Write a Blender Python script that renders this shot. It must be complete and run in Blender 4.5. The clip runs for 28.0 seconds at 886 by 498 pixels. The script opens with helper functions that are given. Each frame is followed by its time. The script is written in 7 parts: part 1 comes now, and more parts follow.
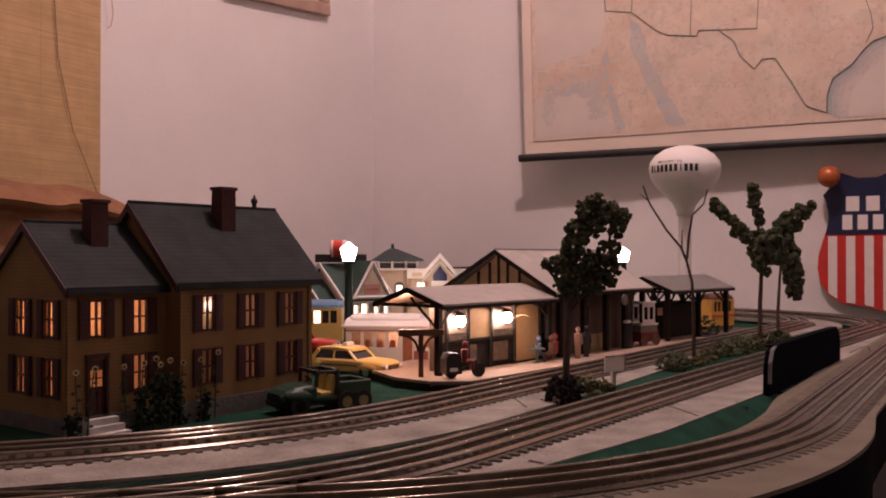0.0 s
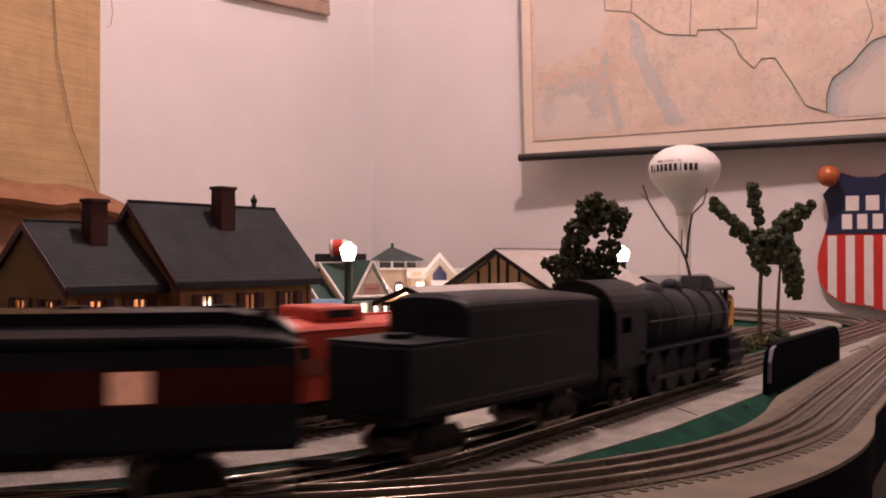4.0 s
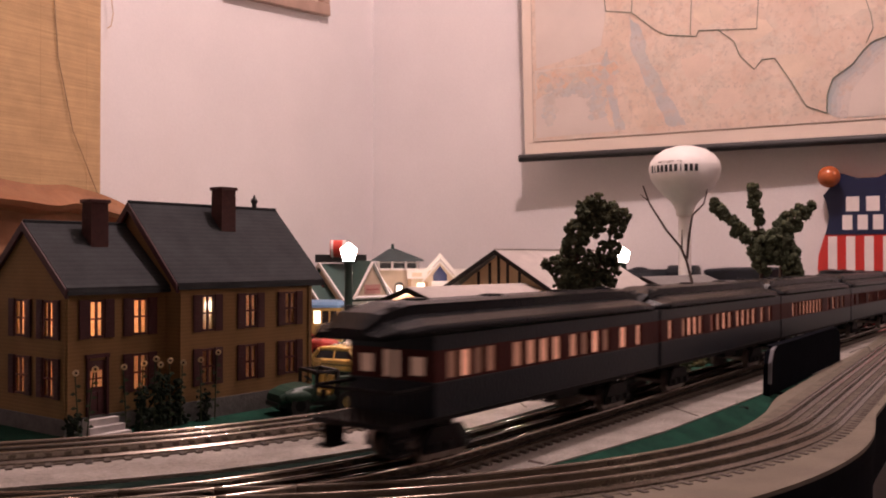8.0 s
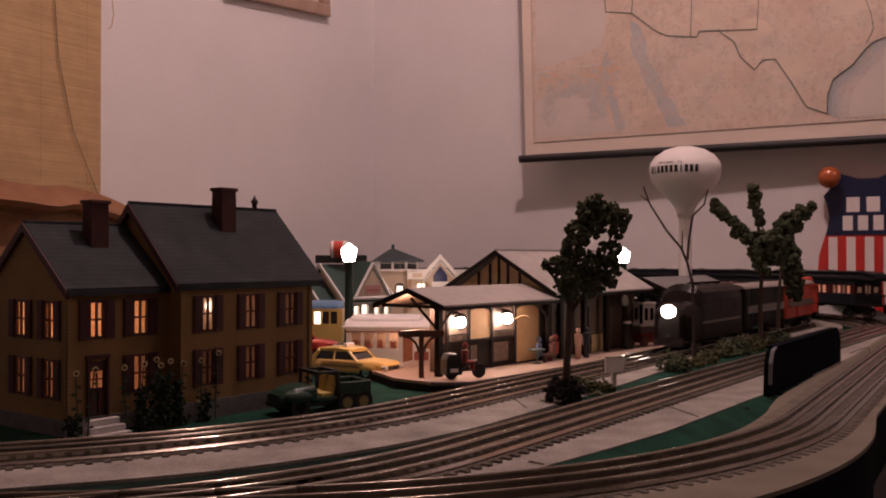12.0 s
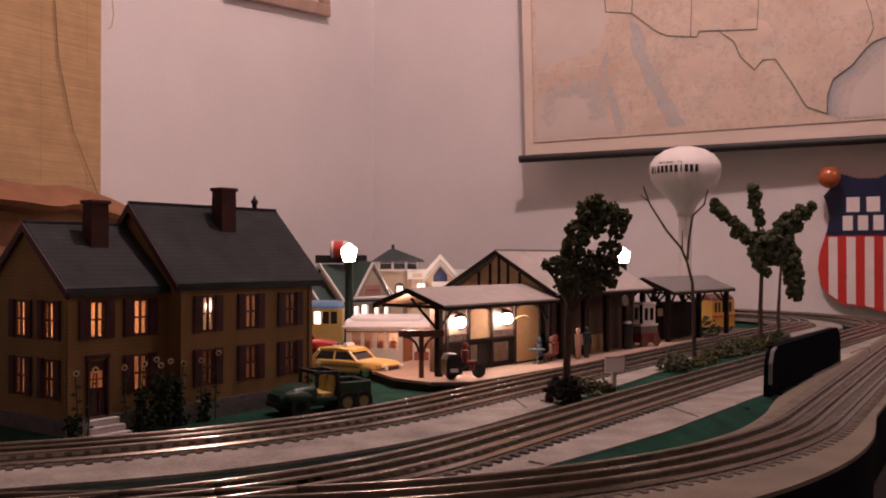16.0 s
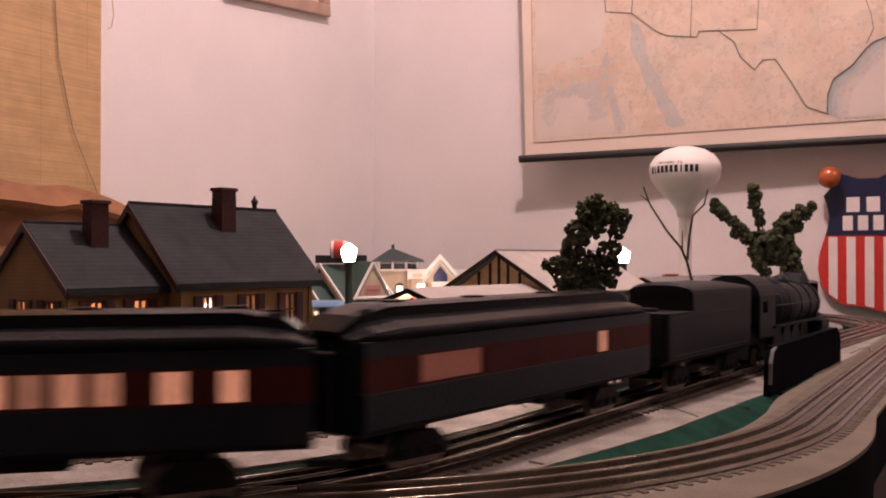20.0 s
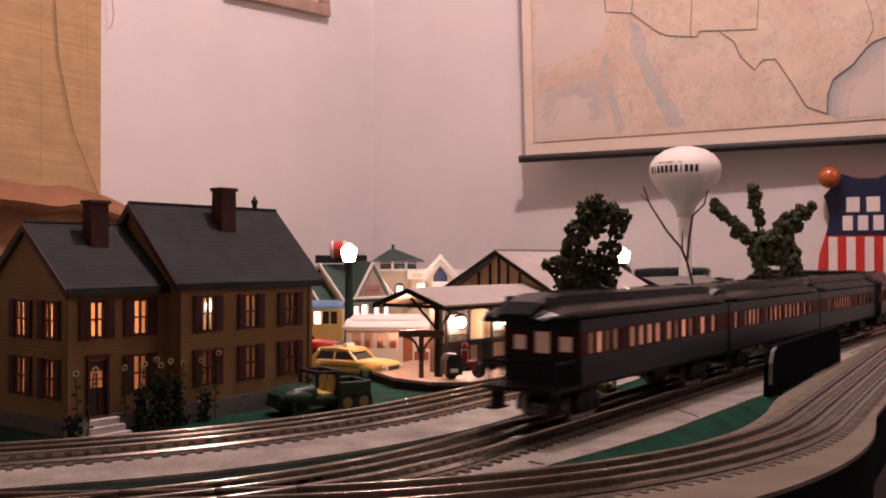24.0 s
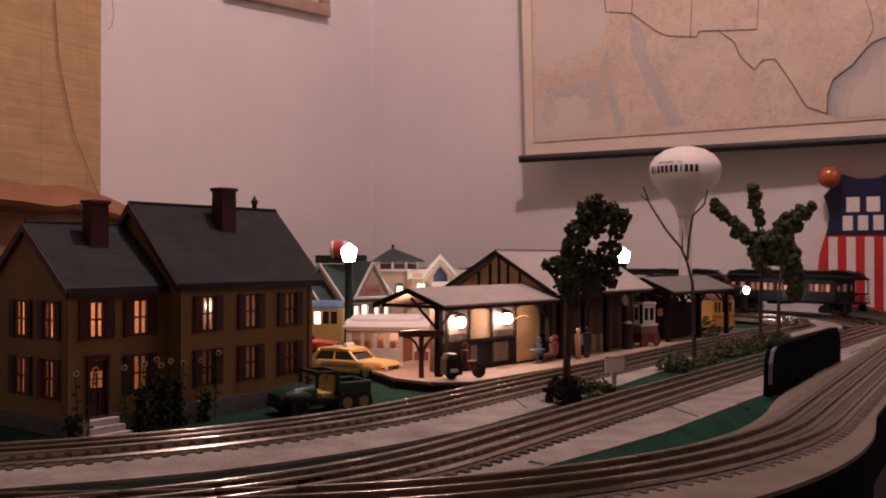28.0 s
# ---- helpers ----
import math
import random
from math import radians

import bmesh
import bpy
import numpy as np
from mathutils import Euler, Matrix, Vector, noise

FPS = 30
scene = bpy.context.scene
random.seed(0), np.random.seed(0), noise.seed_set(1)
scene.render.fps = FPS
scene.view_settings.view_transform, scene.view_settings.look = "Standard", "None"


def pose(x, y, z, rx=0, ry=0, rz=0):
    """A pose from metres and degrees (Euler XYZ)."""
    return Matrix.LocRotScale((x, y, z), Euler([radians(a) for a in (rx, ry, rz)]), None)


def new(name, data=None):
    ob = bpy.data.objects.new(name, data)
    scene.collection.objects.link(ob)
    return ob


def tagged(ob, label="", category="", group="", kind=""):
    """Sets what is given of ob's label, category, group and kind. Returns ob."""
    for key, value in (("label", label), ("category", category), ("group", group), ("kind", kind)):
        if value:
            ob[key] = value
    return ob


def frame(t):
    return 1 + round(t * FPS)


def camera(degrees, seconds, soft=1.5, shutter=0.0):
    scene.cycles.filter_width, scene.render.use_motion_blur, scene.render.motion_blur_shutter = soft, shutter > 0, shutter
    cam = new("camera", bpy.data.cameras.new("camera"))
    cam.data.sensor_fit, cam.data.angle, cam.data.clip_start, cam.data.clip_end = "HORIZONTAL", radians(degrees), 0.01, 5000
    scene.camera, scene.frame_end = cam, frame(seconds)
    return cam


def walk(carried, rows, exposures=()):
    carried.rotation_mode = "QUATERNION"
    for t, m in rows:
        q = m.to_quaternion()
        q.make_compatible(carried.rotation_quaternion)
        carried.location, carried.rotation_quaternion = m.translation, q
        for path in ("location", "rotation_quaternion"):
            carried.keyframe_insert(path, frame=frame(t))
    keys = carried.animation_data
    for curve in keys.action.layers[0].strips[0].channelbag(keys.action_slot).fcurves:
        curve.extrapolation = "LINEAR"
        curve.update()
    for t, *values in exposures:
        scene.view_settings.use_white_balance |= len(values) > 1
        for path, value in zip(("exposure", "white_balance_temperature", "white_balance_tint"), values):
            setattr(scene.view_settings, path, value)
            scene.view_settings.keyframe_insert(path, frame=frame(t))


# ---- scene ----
# ---------------- camera ----------------
EYE = (0.0, 0.0, 0.126)
PITCH = 90.555
EXPOSURES = [(0.0, 0.22, 6500, 10.0), (2.3, 0.2, 6500, 10.0), (2.9, 0.25, 6428, 7.8), (3.6, 0.75, 6350, 5.4), (7.4, 0.80, 6320, 4.5), (8.2, 0.80, 6332, 4.9), (8.6, 0.52, 6400, 7.0), (9.0, 0.24, 6480, 9.6),
             (10.0, 0.06, 6530, 10.0), (12.0, -0.12, 6572, 10.0), (12.5, -0.12, 6572, 10.0), (14.5, 0.25, 6500, 10.0), (17.6, 0.15, 6500, 10.0), (18.2, 0.28, 6488, 9.6), (18.6, 0.35, 6410, 7.2),
             (19.0, 0.60, 6368, 6.0), (20.0, 0.83, 6350, 5.4), (23.4, 0.85, 6368, 6.0), (24.2, 0.58, 6380, 6.3), (25.0, 0.24, 6488, 9.6), (26.5, 0.03, 6536, 10.0), (28.0, 0.03, 6536, 10.0)]
cam = camera(50.83, 28.0, soft=1.9, shutter=0.5)
walk(cam, [
    (0.0, pose(*EYE, PITCH - 0.05, 0, 0.0)),
    (0.9, pose(*EYE, PITCH - 0.05, 0, 0.0)),
    (1.5, pose(*EYE, PITCH - 0.085, 0, -0.02)),
    (6.4, pose(*EYE, PITCH - 0.085, 0, -0.02)),
    (8.0, pose(*EYE, PITCH - 0.04, 0, 0.0)),
    (9.4, pose(*EYE, PITCH, 0, 0.02)),
    (28.0, pose(*EYE, PITCH, 0, 0.02)),
], exposures=EXPOSURES)

# ---------------- world and large lights ----------------
world = bpy.data.worlds.new("room_dark")
scene.world = world
world.use_nodes = True
world.node_tree.nodes["Background"].inputs[0].default_value = (0.9, 0.7, 0.6, 1)
world.node_tree.nodes["Background"].inputs[1].default_value = 0.0


def lamp(name, place, watts, color, radius):
    data = bpy.data.lights.new(name, "POINT")
    data.energy, data.color, data.shadow_soft_size = watts, color, radius
    ob = new(name, data)
    ob.location = place
    return ob


lamp("ceiling_bulb", (0.205, 1.11, 1.85), 50.0, (1.0, 0.692, 0.668), 0.045)
# Fill light added off to the right; no second fixture is known there.
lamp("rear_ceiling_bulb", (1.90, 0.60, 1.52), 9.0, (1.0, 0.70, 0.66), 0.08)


# ---------------- materials ----------------
def mat(name, color, rough=0.6, metal=0.0, vary=0.15, scale=60.0, bump=0.1, fine=400.0, glow=None, strength=0.0,
        spec=0.5, island=0.0):
    """Principled surface with broad stains and a fine grain, in object space metres."""
    m = bpy.data.materials.new(name)
    m.use_nodes = True
    nt = m.node_tree
    bsdf = nt.nodes["Principled BSDF"]
    bsdf.inputs["Roughness"].default_value = rough
    bsdf.inputs["Metallic"].default_value = metal
    bsdf.inputs["Specular IOR Level"].default_value = spec
    geo = nt.nodes.new("ShaderNodeNewGeometry")
    n1 = nt.nodes.new("ShaderNodeTexNoise")
    n1.inputs["Scale"].default_value = scale
    n1.inputs["Detail"].default_value = 5
    n2 = nt.nodes.new("ShaderNodeTexNoise")
    n2.inputs["Scale"].default_value = fine
    nt.links.new(geo.outputs["Position"], n1.inputs["Vector"])
    nt.links.new(geo.outputs["Position"], n2.inputs["Vector"])
    add = nt.nodes.new("ShaderNodeMath")
    add.operation = "MULTIPLY_ADD"
    nt.links.new(n2.outputs[0], add.inputs[0])
    add.inputs[1].default_value = 0.5
    nt.links.new(n1.outputs[0], add.inputs[2])
    ramp = nt.nodes.new("ShaderNodeMapRange")
    ramp.inputs["From Min"].default_value, ramp.inputs["From Max"].default_value = 0.45, 1.05
    ramp.inputs["To Min"].default_value, ramp.inputs["To Max"].default_value = 1 - vary, 1 + vary
    nt.links.new(add.outputs[0], ramp.inputs[0])
    hsv = nt.nodes.new("ShaderNodeHueSaturation")
    hsv.inputs["Color"].default_value = (*color, 1)
    if island:
        rnd = nt.nodes.new("ShaderNodeObjectInfo")
        mr = nt.nodes.new("ShaderNodeMapRange")
        mr.inputs["To Min"].default_value, mr.inputs["To Max"].default_value = 1 - island, 1 + island
        nt.links.new(rnd.outputs["Random"], mr.inputs[0])
        mul = nt.nodes.new("ShaderNodeMath")
        mul.operation = "MULTIPLY"
        nt.links.new(ramp.outputs[0], mul.inputs[0])
        nt.links.new(mr.outputs[0], mul.inputs[1])
        nt.links.new(mul.outputs[0], hsv.inputs["Value"])
    else:
        nt.links.new(ramp.outputs[0], hsv.inputs["Value"])
    nt.links.new(hsv.outputs[0], bsdf.inputs["Base Color"])
    if bump:
        b = nt.nodes.new("ShaderNodeBump")
        b.inputs["Strength"].default_value = bump
        b.inputs["Distance"].default_value = 0.002
        nt.links.new(n2.outputs[0], b.inputs["Height"])
        nt.links.new(b.outputs[0], bsdf.inputs["Normal"])
    if glow:
        bsdf.inputs["Emission Color"].default_value = (*glow, 1)
        bsdf.inputs["Emission Strength"].default_value = strength
        if island:
            spread = nt.nodes.new("ShaderNodeMapRange")
            spread.inputs["To Min"].default_value, spread.inputs["To Max"].default_value = strength * (1 - island), strength * (1 + island)
            nt.links.new(rnd.outputs["Random"], spread.inputs[0])
            nt.links.new(spread.outputs[0], bsdf.inputs["Emission Strength"])
    return m


WALL = mat("wall_paint", (0.74, 0.70, 0.70), 0.85, vary=0.06, scale=4, fine=180, bump=0.12)
CEIL = mat("ceiling_paint", (0.50, 0.47, 0.45), 0.9, vary=0.04, scale=3, fine=90)
FLOORM = mat("dark_floor", (0.022, 0.022, 0.028), 0.7, scale=8)
GRASS = mat("green_grass_mat", (0.011, 0.051, 0.034), 0.95, spec=0.1, vary=0.5, scale=45, fine=1500, bump=0.7)
BEDC = mat("brown_grey_roadbed", (0.142, 0.120, 0.091), 0.9, vary=0.2, scale=25, fine=900, bump=0.4)
BED = mat("grey_roadbed", (0.262, 0.240, 0.216), 0.92, vary=0.42, scale=30, fine=430, bump=0.6)
TIE = mat("brown_tie", (0.080, 0.064, 0.051), 0.8, vary=0.25, scale=150, fine=1500, bump=0.2, island=0.3)
STEEL = mat("rail_steel", (0.27, 0.235, 0.205), 0.075, 0.92, vary=0.25, scale=70, fine=600, bump=0.05)
OLDSTEEL = mat("dull_brown_rail", (0.150, 0.124, 0.100), 0.17, 0.70, vary=0.3, scale=70, fine=600, bump=0.08)
MIDRAIL = mat("dark_centre_rail", (0.20, 0.18, 0.16), 0.08, 1.0, vary=0.25, scale=70, fine=600, bump=0.05)
OCHRE = mat("ochre_siding", (0.246, 0.147, 0.064), 0.75, spec=0.2, vary=0.12, scale=40, fine=700)
SLATE = mat("dark_slate_roof", (0.034, 0.037, 0.040), 0.85, spec=0.15, vary=0.3, scale=50, fine=900, bump=0.25)
def courses(m, period, depth):
    """Faint horizontal courses over a surface."""
    nt = m.node_tree
    bsdf = nt.nodes["Principled BSDF"]
    src = bsdf.inputs["Base Color"].links[0].from_socket
    geo = nt.nodes.new("ShaderNodeNewGeometry")
    wave = nt.nodes.new("ShaderNodeTexWave")
    wave.bands_direction = "Z"
    wave.wave_profile = "SAW"
    wave.inputs["Scale"].default_value = 2 * math.pi / (20 * period)
    wave.inputs["Distortion"].default_value = 0.6
    wave.inputs["Detail Scale"].default_value = 4.0
    nt.links.new(geo.outputs["Position"], wave.inputs["Vector"])
    r = nt.nodes.new("ShaderNodeMapRange")
    r.inputs["To Min"].default_value, r.inputs["To Max"].default_value = 1 - depth, 1 + depth
    nt.links.new(wave.outputs["Fac"], r.inputs[0])
    mix = nt.nodes.new("ShaderNodeMix")
    mix.data_type, mix.blend_type = "RGBA", "MULTIPLY"
    mix.inputs[0].default_value = 1.0
    nt.links.new(src, mix.inputs[6])
    nt.links.new(r.outputs[0], mix.inputs[7])
    nt.links.new(mix.outputs[2], bsdf.inputs["Base Color"])


courses(SLATE, 0.0034, 0.14)
courses(OCHRE, 0.0030, 0.10)
MAROON = mat("maroon_paint", (0.055, 0.012, 0.014), 0.6, vary=0.2, scale=120)
BRICK = mat("dark_brick", (0.06, 0.018, 0.016), 0.85, vary=0.3, scale=300, fine=1200, bump=0.3)
STONE = mat("foundation_stone", (0.12, 0.115, 0.11), 0.9, vary=0.25, scale=120, bump=0.3)
STEPM = mat("pale_step", (0.45, 0.42, 0.41), 0.8)
BLACK = mat("black_plastic", (0.012, 0.012, 0.013), 0.42, vary=0.2)
LOCO = mat("loco_black", (0.0165, 0.0187, 0.0228), 0.45, vary=0.25, scale=30, spec=0.10)
OLIVE = mat("coach_dark_green", (0.0118, 0.0170, 0.0240), 0.36, vary=0.15, scale=20, spec=0.2)
REDBAND = mat("coach_red_band", (0.060, 0.0120, 0.0105), 0.5, spec=0.12, vary=0.2, scale=30)
ROOFB = mat("coach_black_roof", (0.0085, 0.0090, 0.0110), 0.26, vary=0.2, scale=30, spec=0.085)
UNDER = mat("underframe_black", (0.013, 0.012, 0.013), 0.6, vary=0.2, spec=0.1)
WHEELM = mat("wheel_steel", (0.25, 0.22, 0.20), 0.4, 1.0)
LITWIN = mat("lit_coach_window", (0.5, 0.32, 0.26), 0.4, vary=0.3, scale=90, fine=160, bump=0, glow=(1.0, 0.36, 0.22), strength=0.18, island=0.75)
HEADL = mat("headlight_lens", (0.9, 0.88, 0.8), 0.2, bump=0, glow=(1.0, 0.86, 0.76), strength=50.0)
FRBROWN = mat("freight_dark_brown", (0.009, 0.0055, 0.005), 0.3, spec=0.12, vary=0.2, scale=40)
FRRED = mat("freight_red", (0.48, 0.055, 0.030), 0.5, vary=0.15, scale=60)
FRGREY = mat("tender_grey_stripe", (0.20, 0.18, 0.16), 0.5, vary=0.2)


# ---------------- mesh helpers ----------------
def empty(name, m=None):
    ob = new(name)
    ob.empty_display_size = 0.02
    if m is not None:
        ob.matrix_basis = m
    return ob


def part(name, bm, material, parent=None, label="", smooth=False):
    me = bpy.data.meshes.new(name)
    bm.to_mesh(me)
    bm.free()
    me.materials.append(material)
    if smooth:
        me.polygons.foreach_set("use_smooth", [True] * len(me.polygons))
        me.update()
    ob = new(name, me)
    ob.parent = parent
    if label:
        tagged(ob, label)
    return ob


def box(bm, x, y, z, sx, sy, sz, m=None, bevel=0.0):
    """Box centred at x, y with its underside at z."""
    t = Matrix.Translation((x, y, z + sz / 2)) @ Matrix.Diagonal((sx, sy, sz, 1))
    if m is not None:
        t = m @ t
    r = bmesh.ops.create_cube(bm, size=1, matrix=t)
    if bevel:
        edges = {e for v in r["verts"] for e in v.link_edges}
        bmesh.ops.bevel(bm, geom=list(edges), offset=bevel, segments=2, affect="EDGES", profile=0.5)
    return bm


def rod(bm, a, b, r0, r1=None, seg=10):
    a, b = Vector(a), Vector(b)
    d = b - a
    t = Matrix.Translation((a + b) / 2) @ d.to_track_quat("Z", "Y").to_matrix().to_4x4()
    bmesh.ops.create_cone(bm, cap_ends=True, segments=seg, radius1=r0, radius2=r0 if r1 is None else r1,
                          depth=d.length, matrix=t)
    return bm


def ball(bm, c, r, sx=1, sy=1, sz=1, u=12, v=8):
    t = Matrix.Translation(c) @ Matrix.Diagonal((sx, sy, sz, 1))
    bmesh.ops.create_uvsphere(bm, u_segments=u, v_segments=v, radius=r, matrix=t)
    return bm


def prism(bm, poly, a, b, axis="x"):
    """Extrude a closed 2D outline from a to b along an axis; the outline lies in the other two axes."""
    def at(p, k):
        return {"x": (k, p[0], p[1]), "y": (p[0], k, p[1]), "z": (p[0], p[1], k)}[axis]
    lo = [bm.verts.new(at(p, a)) for p in poly]
    hi = [bm.verts.new(at(p, b)) for p in poly]
    bm.faces.new(lo[::-1])
    bm.faces.new(hi)
    for i in range(len(poly)):
        j = (i + 1) % len(poly)
        bm.faces.new((lo[i], lo[j], hi[j], hi[i]))
    bmesh.ops.recalc_face_normals(bm, faces=bm.faces)
    return bm


def loft(bm, sections):
    """Skin closed sections that have the same number of points, with end caps."""
    rings = [[bm.verts.new(p) for p in sec] for sec in sections]
    for r0, r1 in zip(rings, rings[1:]):
        for i in range(len(r0)):
            j = (i + 1) % len(r0)
            bm.faces.new((r0[i], r0[j], r1[j], r1[i]))
    bm.faces.new(rings[0][::-1])
    bm.faces.new(rings[-1])
    bmesh.ops.recalc_face_normals(bm, faces=bm.faces)
    return bm


def wall_panel(bm, length, z0, z1, holes, y0, y1, x0=0.0):
    """Upright panel along x from x0, thickness y0 to y1, with rectangular holes (xa, xb, za, zb)."""
    xs = sorted({x0, x0 + length, *[h[0] for h in holes], *[h[1] for h in holes]})
    zs = sorted({z0, z1, *[h[2] for h in holes], *[h[3] for h in holes]})
    for xa, xb in zip(xs, xs[1:]):
        for za, zb in zip(zs, zs[1:]):
            cx, cz = (xa + xb) / 2, (za + zb) / 2
            if not any(h[0] < cx < h[1] and h[2] < cz < h[3] for h in holes):
                box(bm, cx, (y0 + y1) / 2, za, xb - xa, abs(y1 - y0), zb - za)
    bmesh.ops.remove_doubles(bm, verts=bm.verts, dist=1e-6)
    return bm


# ---------------- track plan ----------------
class Track:
    """A closed line of straights joined by bends: rows of x, y, heading in degrees, radius of the bend that follows."""

    def __init__(self, rows, turns):
        pts = []
        for i, (x, y, h, r) in enumerate(rows):
            x2, y2, h2, _ = rows[(i + 1) % len(rows)]
            d1 = np.array([math.cos(radians(h)), math.sin(radians(h))])
            d2 = np.array([math.cos(radians(h2)), math.sin(radians(h2))])
            k = np.linalg.solve(np.c_[d1, -d2], np.array([x2 - x, y2 - y]))
            dh = radians((h2 - h) % 360)
            start = np.array([x, y]) + d1 * k[0] - d1 * r * math.tan(dh / 2)
            centre = start + r * np.array([-d1[1], d1[0]])
            for j in range(turns + 1):
                a = radians(h) + dh * j / turns
                pts.append(centre + r * np.array([math.sin(a), -math.cos(a)]))
        pts.append(pts[0])
        self.p = np.array(pts)
        self.s = np.r_[0, np.cumsum(np.linalg.norm(np.diff(self.p, axis=0), axis=1))]
        self.length = float(self.s[-1])

    def at(self, s, side=0.0):
        s %= self.length
        x, y = np.interp(s, self.s, self.p[:, 0]), np.interp(s, self.s, self.p[:, 1])
        if side:
            h = self.heading(s)
            x, y = x - side * math.sin(h), y + side * math.cos(h)
        return float(x), float(y)

    def heading(self, s):
        a, b = self.at(s - 0.004), self.at(s + 0.004)
        return math.atan2(b[1] - a[1], b[0] - a[0])

    def near(self, x, y):
        return min(np.arange(0, self.length, 0.005), key=lambda s: math.dist(self.at(s), (x, y)))


RAIL_Z = 0.012
LINE_B = Track([(0.30, 0.9787, 54.34, 0.375), (0.829, 1.985, 151, 0.375), (-0.577, 1.76, 241, 0.375),
                (-0.45, 0.431, 349.6, 0.3955)], 48)
LINE_A = Track([(0.30, 1.1948, 54.72, 0.245), (0.779, 1.873, 151, 0.25), (-0.42, 1.70, 241, 0.25),
                (-0.45, 0.5293, 349.2, 0.5104)], 48)
LINE_C = Track([(0.294, 0.7212, 58.97, 0.3), (0.9, 2.3, 151, 0.2), (-1.2, 1.0, 241, 0.2),
                (-0.4506, 0.418, 4.89, 0.499)], 48)


def strip(bm, line, s0, s1, lo, hi, z, drop=0.0, step=0.015):
    """A band along a line between two side offsets (or a rule that gives the near one), with a skirt of depth drop."""
    n = max(2, int((s1 - s0) / step))
    rows = []
    for i in range(n + 1):
        s = s0 + (s1 - s0) * i / n
        a, b = line.at(s, lo(s) if callable(lo) else lo), line.at(s, hi(s) if callable(hi) else hi)
        rows.append([bm.verts.new((*a, z - drop)), bm.verts.new((*a, z)), bm.verts.new((*b, z)), bm.verts.new((*b, z - drop))])
    for p, q in zip(rows, rows[1:]):
        for k in ((0, 1), (1, 2), (2, 3)) if drop else ((1, 2),):
            bm.faces.new((p[k[0]], q[k[0]], q[k[1]], p[k[1]]))
    bmesh.ops.recalc_face_normals(bm, faces=bm.faces)
    return bm


def rail(name, line, s0, s1, side, material, parent):
    """Tubular rail: foot, web and rounded head swept along the line."""
    head = [(0.0015 * math.cos(radians(a)), -0.0015 + 0.0015 * math.sin(radians(a))) for a in range(-20, 201, 20)]
    outline = [(-0.0032, -0.0078), (0.0032, -0.0078), (0.0032, -0.0064), (0.0009, -0.0046)] + head + [(-0.0009, -0.0046), (-0.0032, -0.0064)]
    n = int((s1 - s0) / 0.012)
    secs = []
    for i in range(n + 1):
        s = s0 + (s1 - s0) * i / n
        secs.append([(*line.at(s, side + u), RAIL_Z + v) for u, v in outline])
    ob = part(name, loft(bmesh.new(), secs), material, parent)
    k = len(outline)
    for f in ob.data.polygons:
        f.use_smooth = f.index < n * k and 4 <= f.index % k < 3 + len(head)
    return ob


S_C = LINE_C.near(0.18, 0.565)


def C_EDGE(s):
    """The table's curved front edge: it narrows towards the far end."""
    d = (s - S_C + LINE_C.length / 2) % LINE_C.length - LINE_C.length / 2
    return -0.034 - 0.031 * min(1.0, max(0.0, (0.22 - d) / 0.30))


def C_INNER(s):
    """Inner edge of the front roadbed: it swells towards the girder."""
    d = (s - LINE_C.near(0.227, 0.700) + LINE_C.length / 2) % LINE_C.length - LINE_C.length / 2
    return 0.043 + float(np.interp(d, [-0.20, -0.05, 0.05, 0.10, 0.14, 0.45, 0.55], [0.0, -0.003, -0.001, 0.005, 0.008, 0.005, 0.0]))


# ---------------- room ----------------
# Unseen walls, darkened like the unseen ceiling to hold back bounced light.
DIM_WALL = mat("unseen_wall_tone", (0.30, 0.26, 0.24), 0.6, vary=0.2, scale=5)

def setting(name, bm, material, label, category):
    return tagged(part(name, bm, material), label, category, kind="structure")


CORNER = Vector((-0.199, 2.647, 0))
ALONG = Vector((0.874, -0.485, 0))     # along the map wall, away from the corner
TOWARD = Vector((-0.485, -0.874, 0))   # along the blind wall, away from the corner
ROOM = Matrix(((ALONG.x, TOWARD.x, 0, CORNER.x), (ALONG.y, TOWARD.y, 0, CORNER.y), (0, 0, 1, 0), (0, 0, 0, 1)))


def room_box(name, a, b, material, label, category):
    """Slab between two corners in room axes: u along the map wall, v along the blind wall, z up."""
    bm = bmesh.new()
    box(bm, (a[0] + b[0]) / 2, (a[1] + b[1]) / 2, a[2], abs(b[0] - a[0]), abs(b[1] - a[1]), b[2] - a[2], ROOM)
    bmesh.ops.recalc_face_normals(bm, faces=bm.faces)
    return setting(name, bm, material, label, category)


FLOOR_Z, CEIL_Z = -0.78, 1.98
room_box("wall_map_side", (-0.1, -0.1, FLOOR_Z), (3.4, 0.0, CEIL_Z), WALL, "plain pale painted wall behind the wall map", "wall")
room_box("wall_blind_side", (-0.1, 0.0, FLOOR_Z), (0.0, 4.0, CEIL_Z), WALL, "plain pale painted wall behind the woven blind", "wall")
room_box("wall_far_right", (3.3, 0.0, FLOOR_Z), (3.4, 4.0, CEIL_Z), DIM_WALL, "plain brown unseen wall that closes the train room", "wall")
room_box("wall_behind", (0.0, 3.9, FLOOR_Z), (3.3, 4.0, CEIL_Z), DIM_WALL, "plain brown unseen wall that closes the train room", "wall")
room_box("floor", (0.0, 0.0, FLOOR_Z - 0.05), (3.3, 3.9, FLOOR_Z), FLOORM, "dark unlit room floor", "floor")
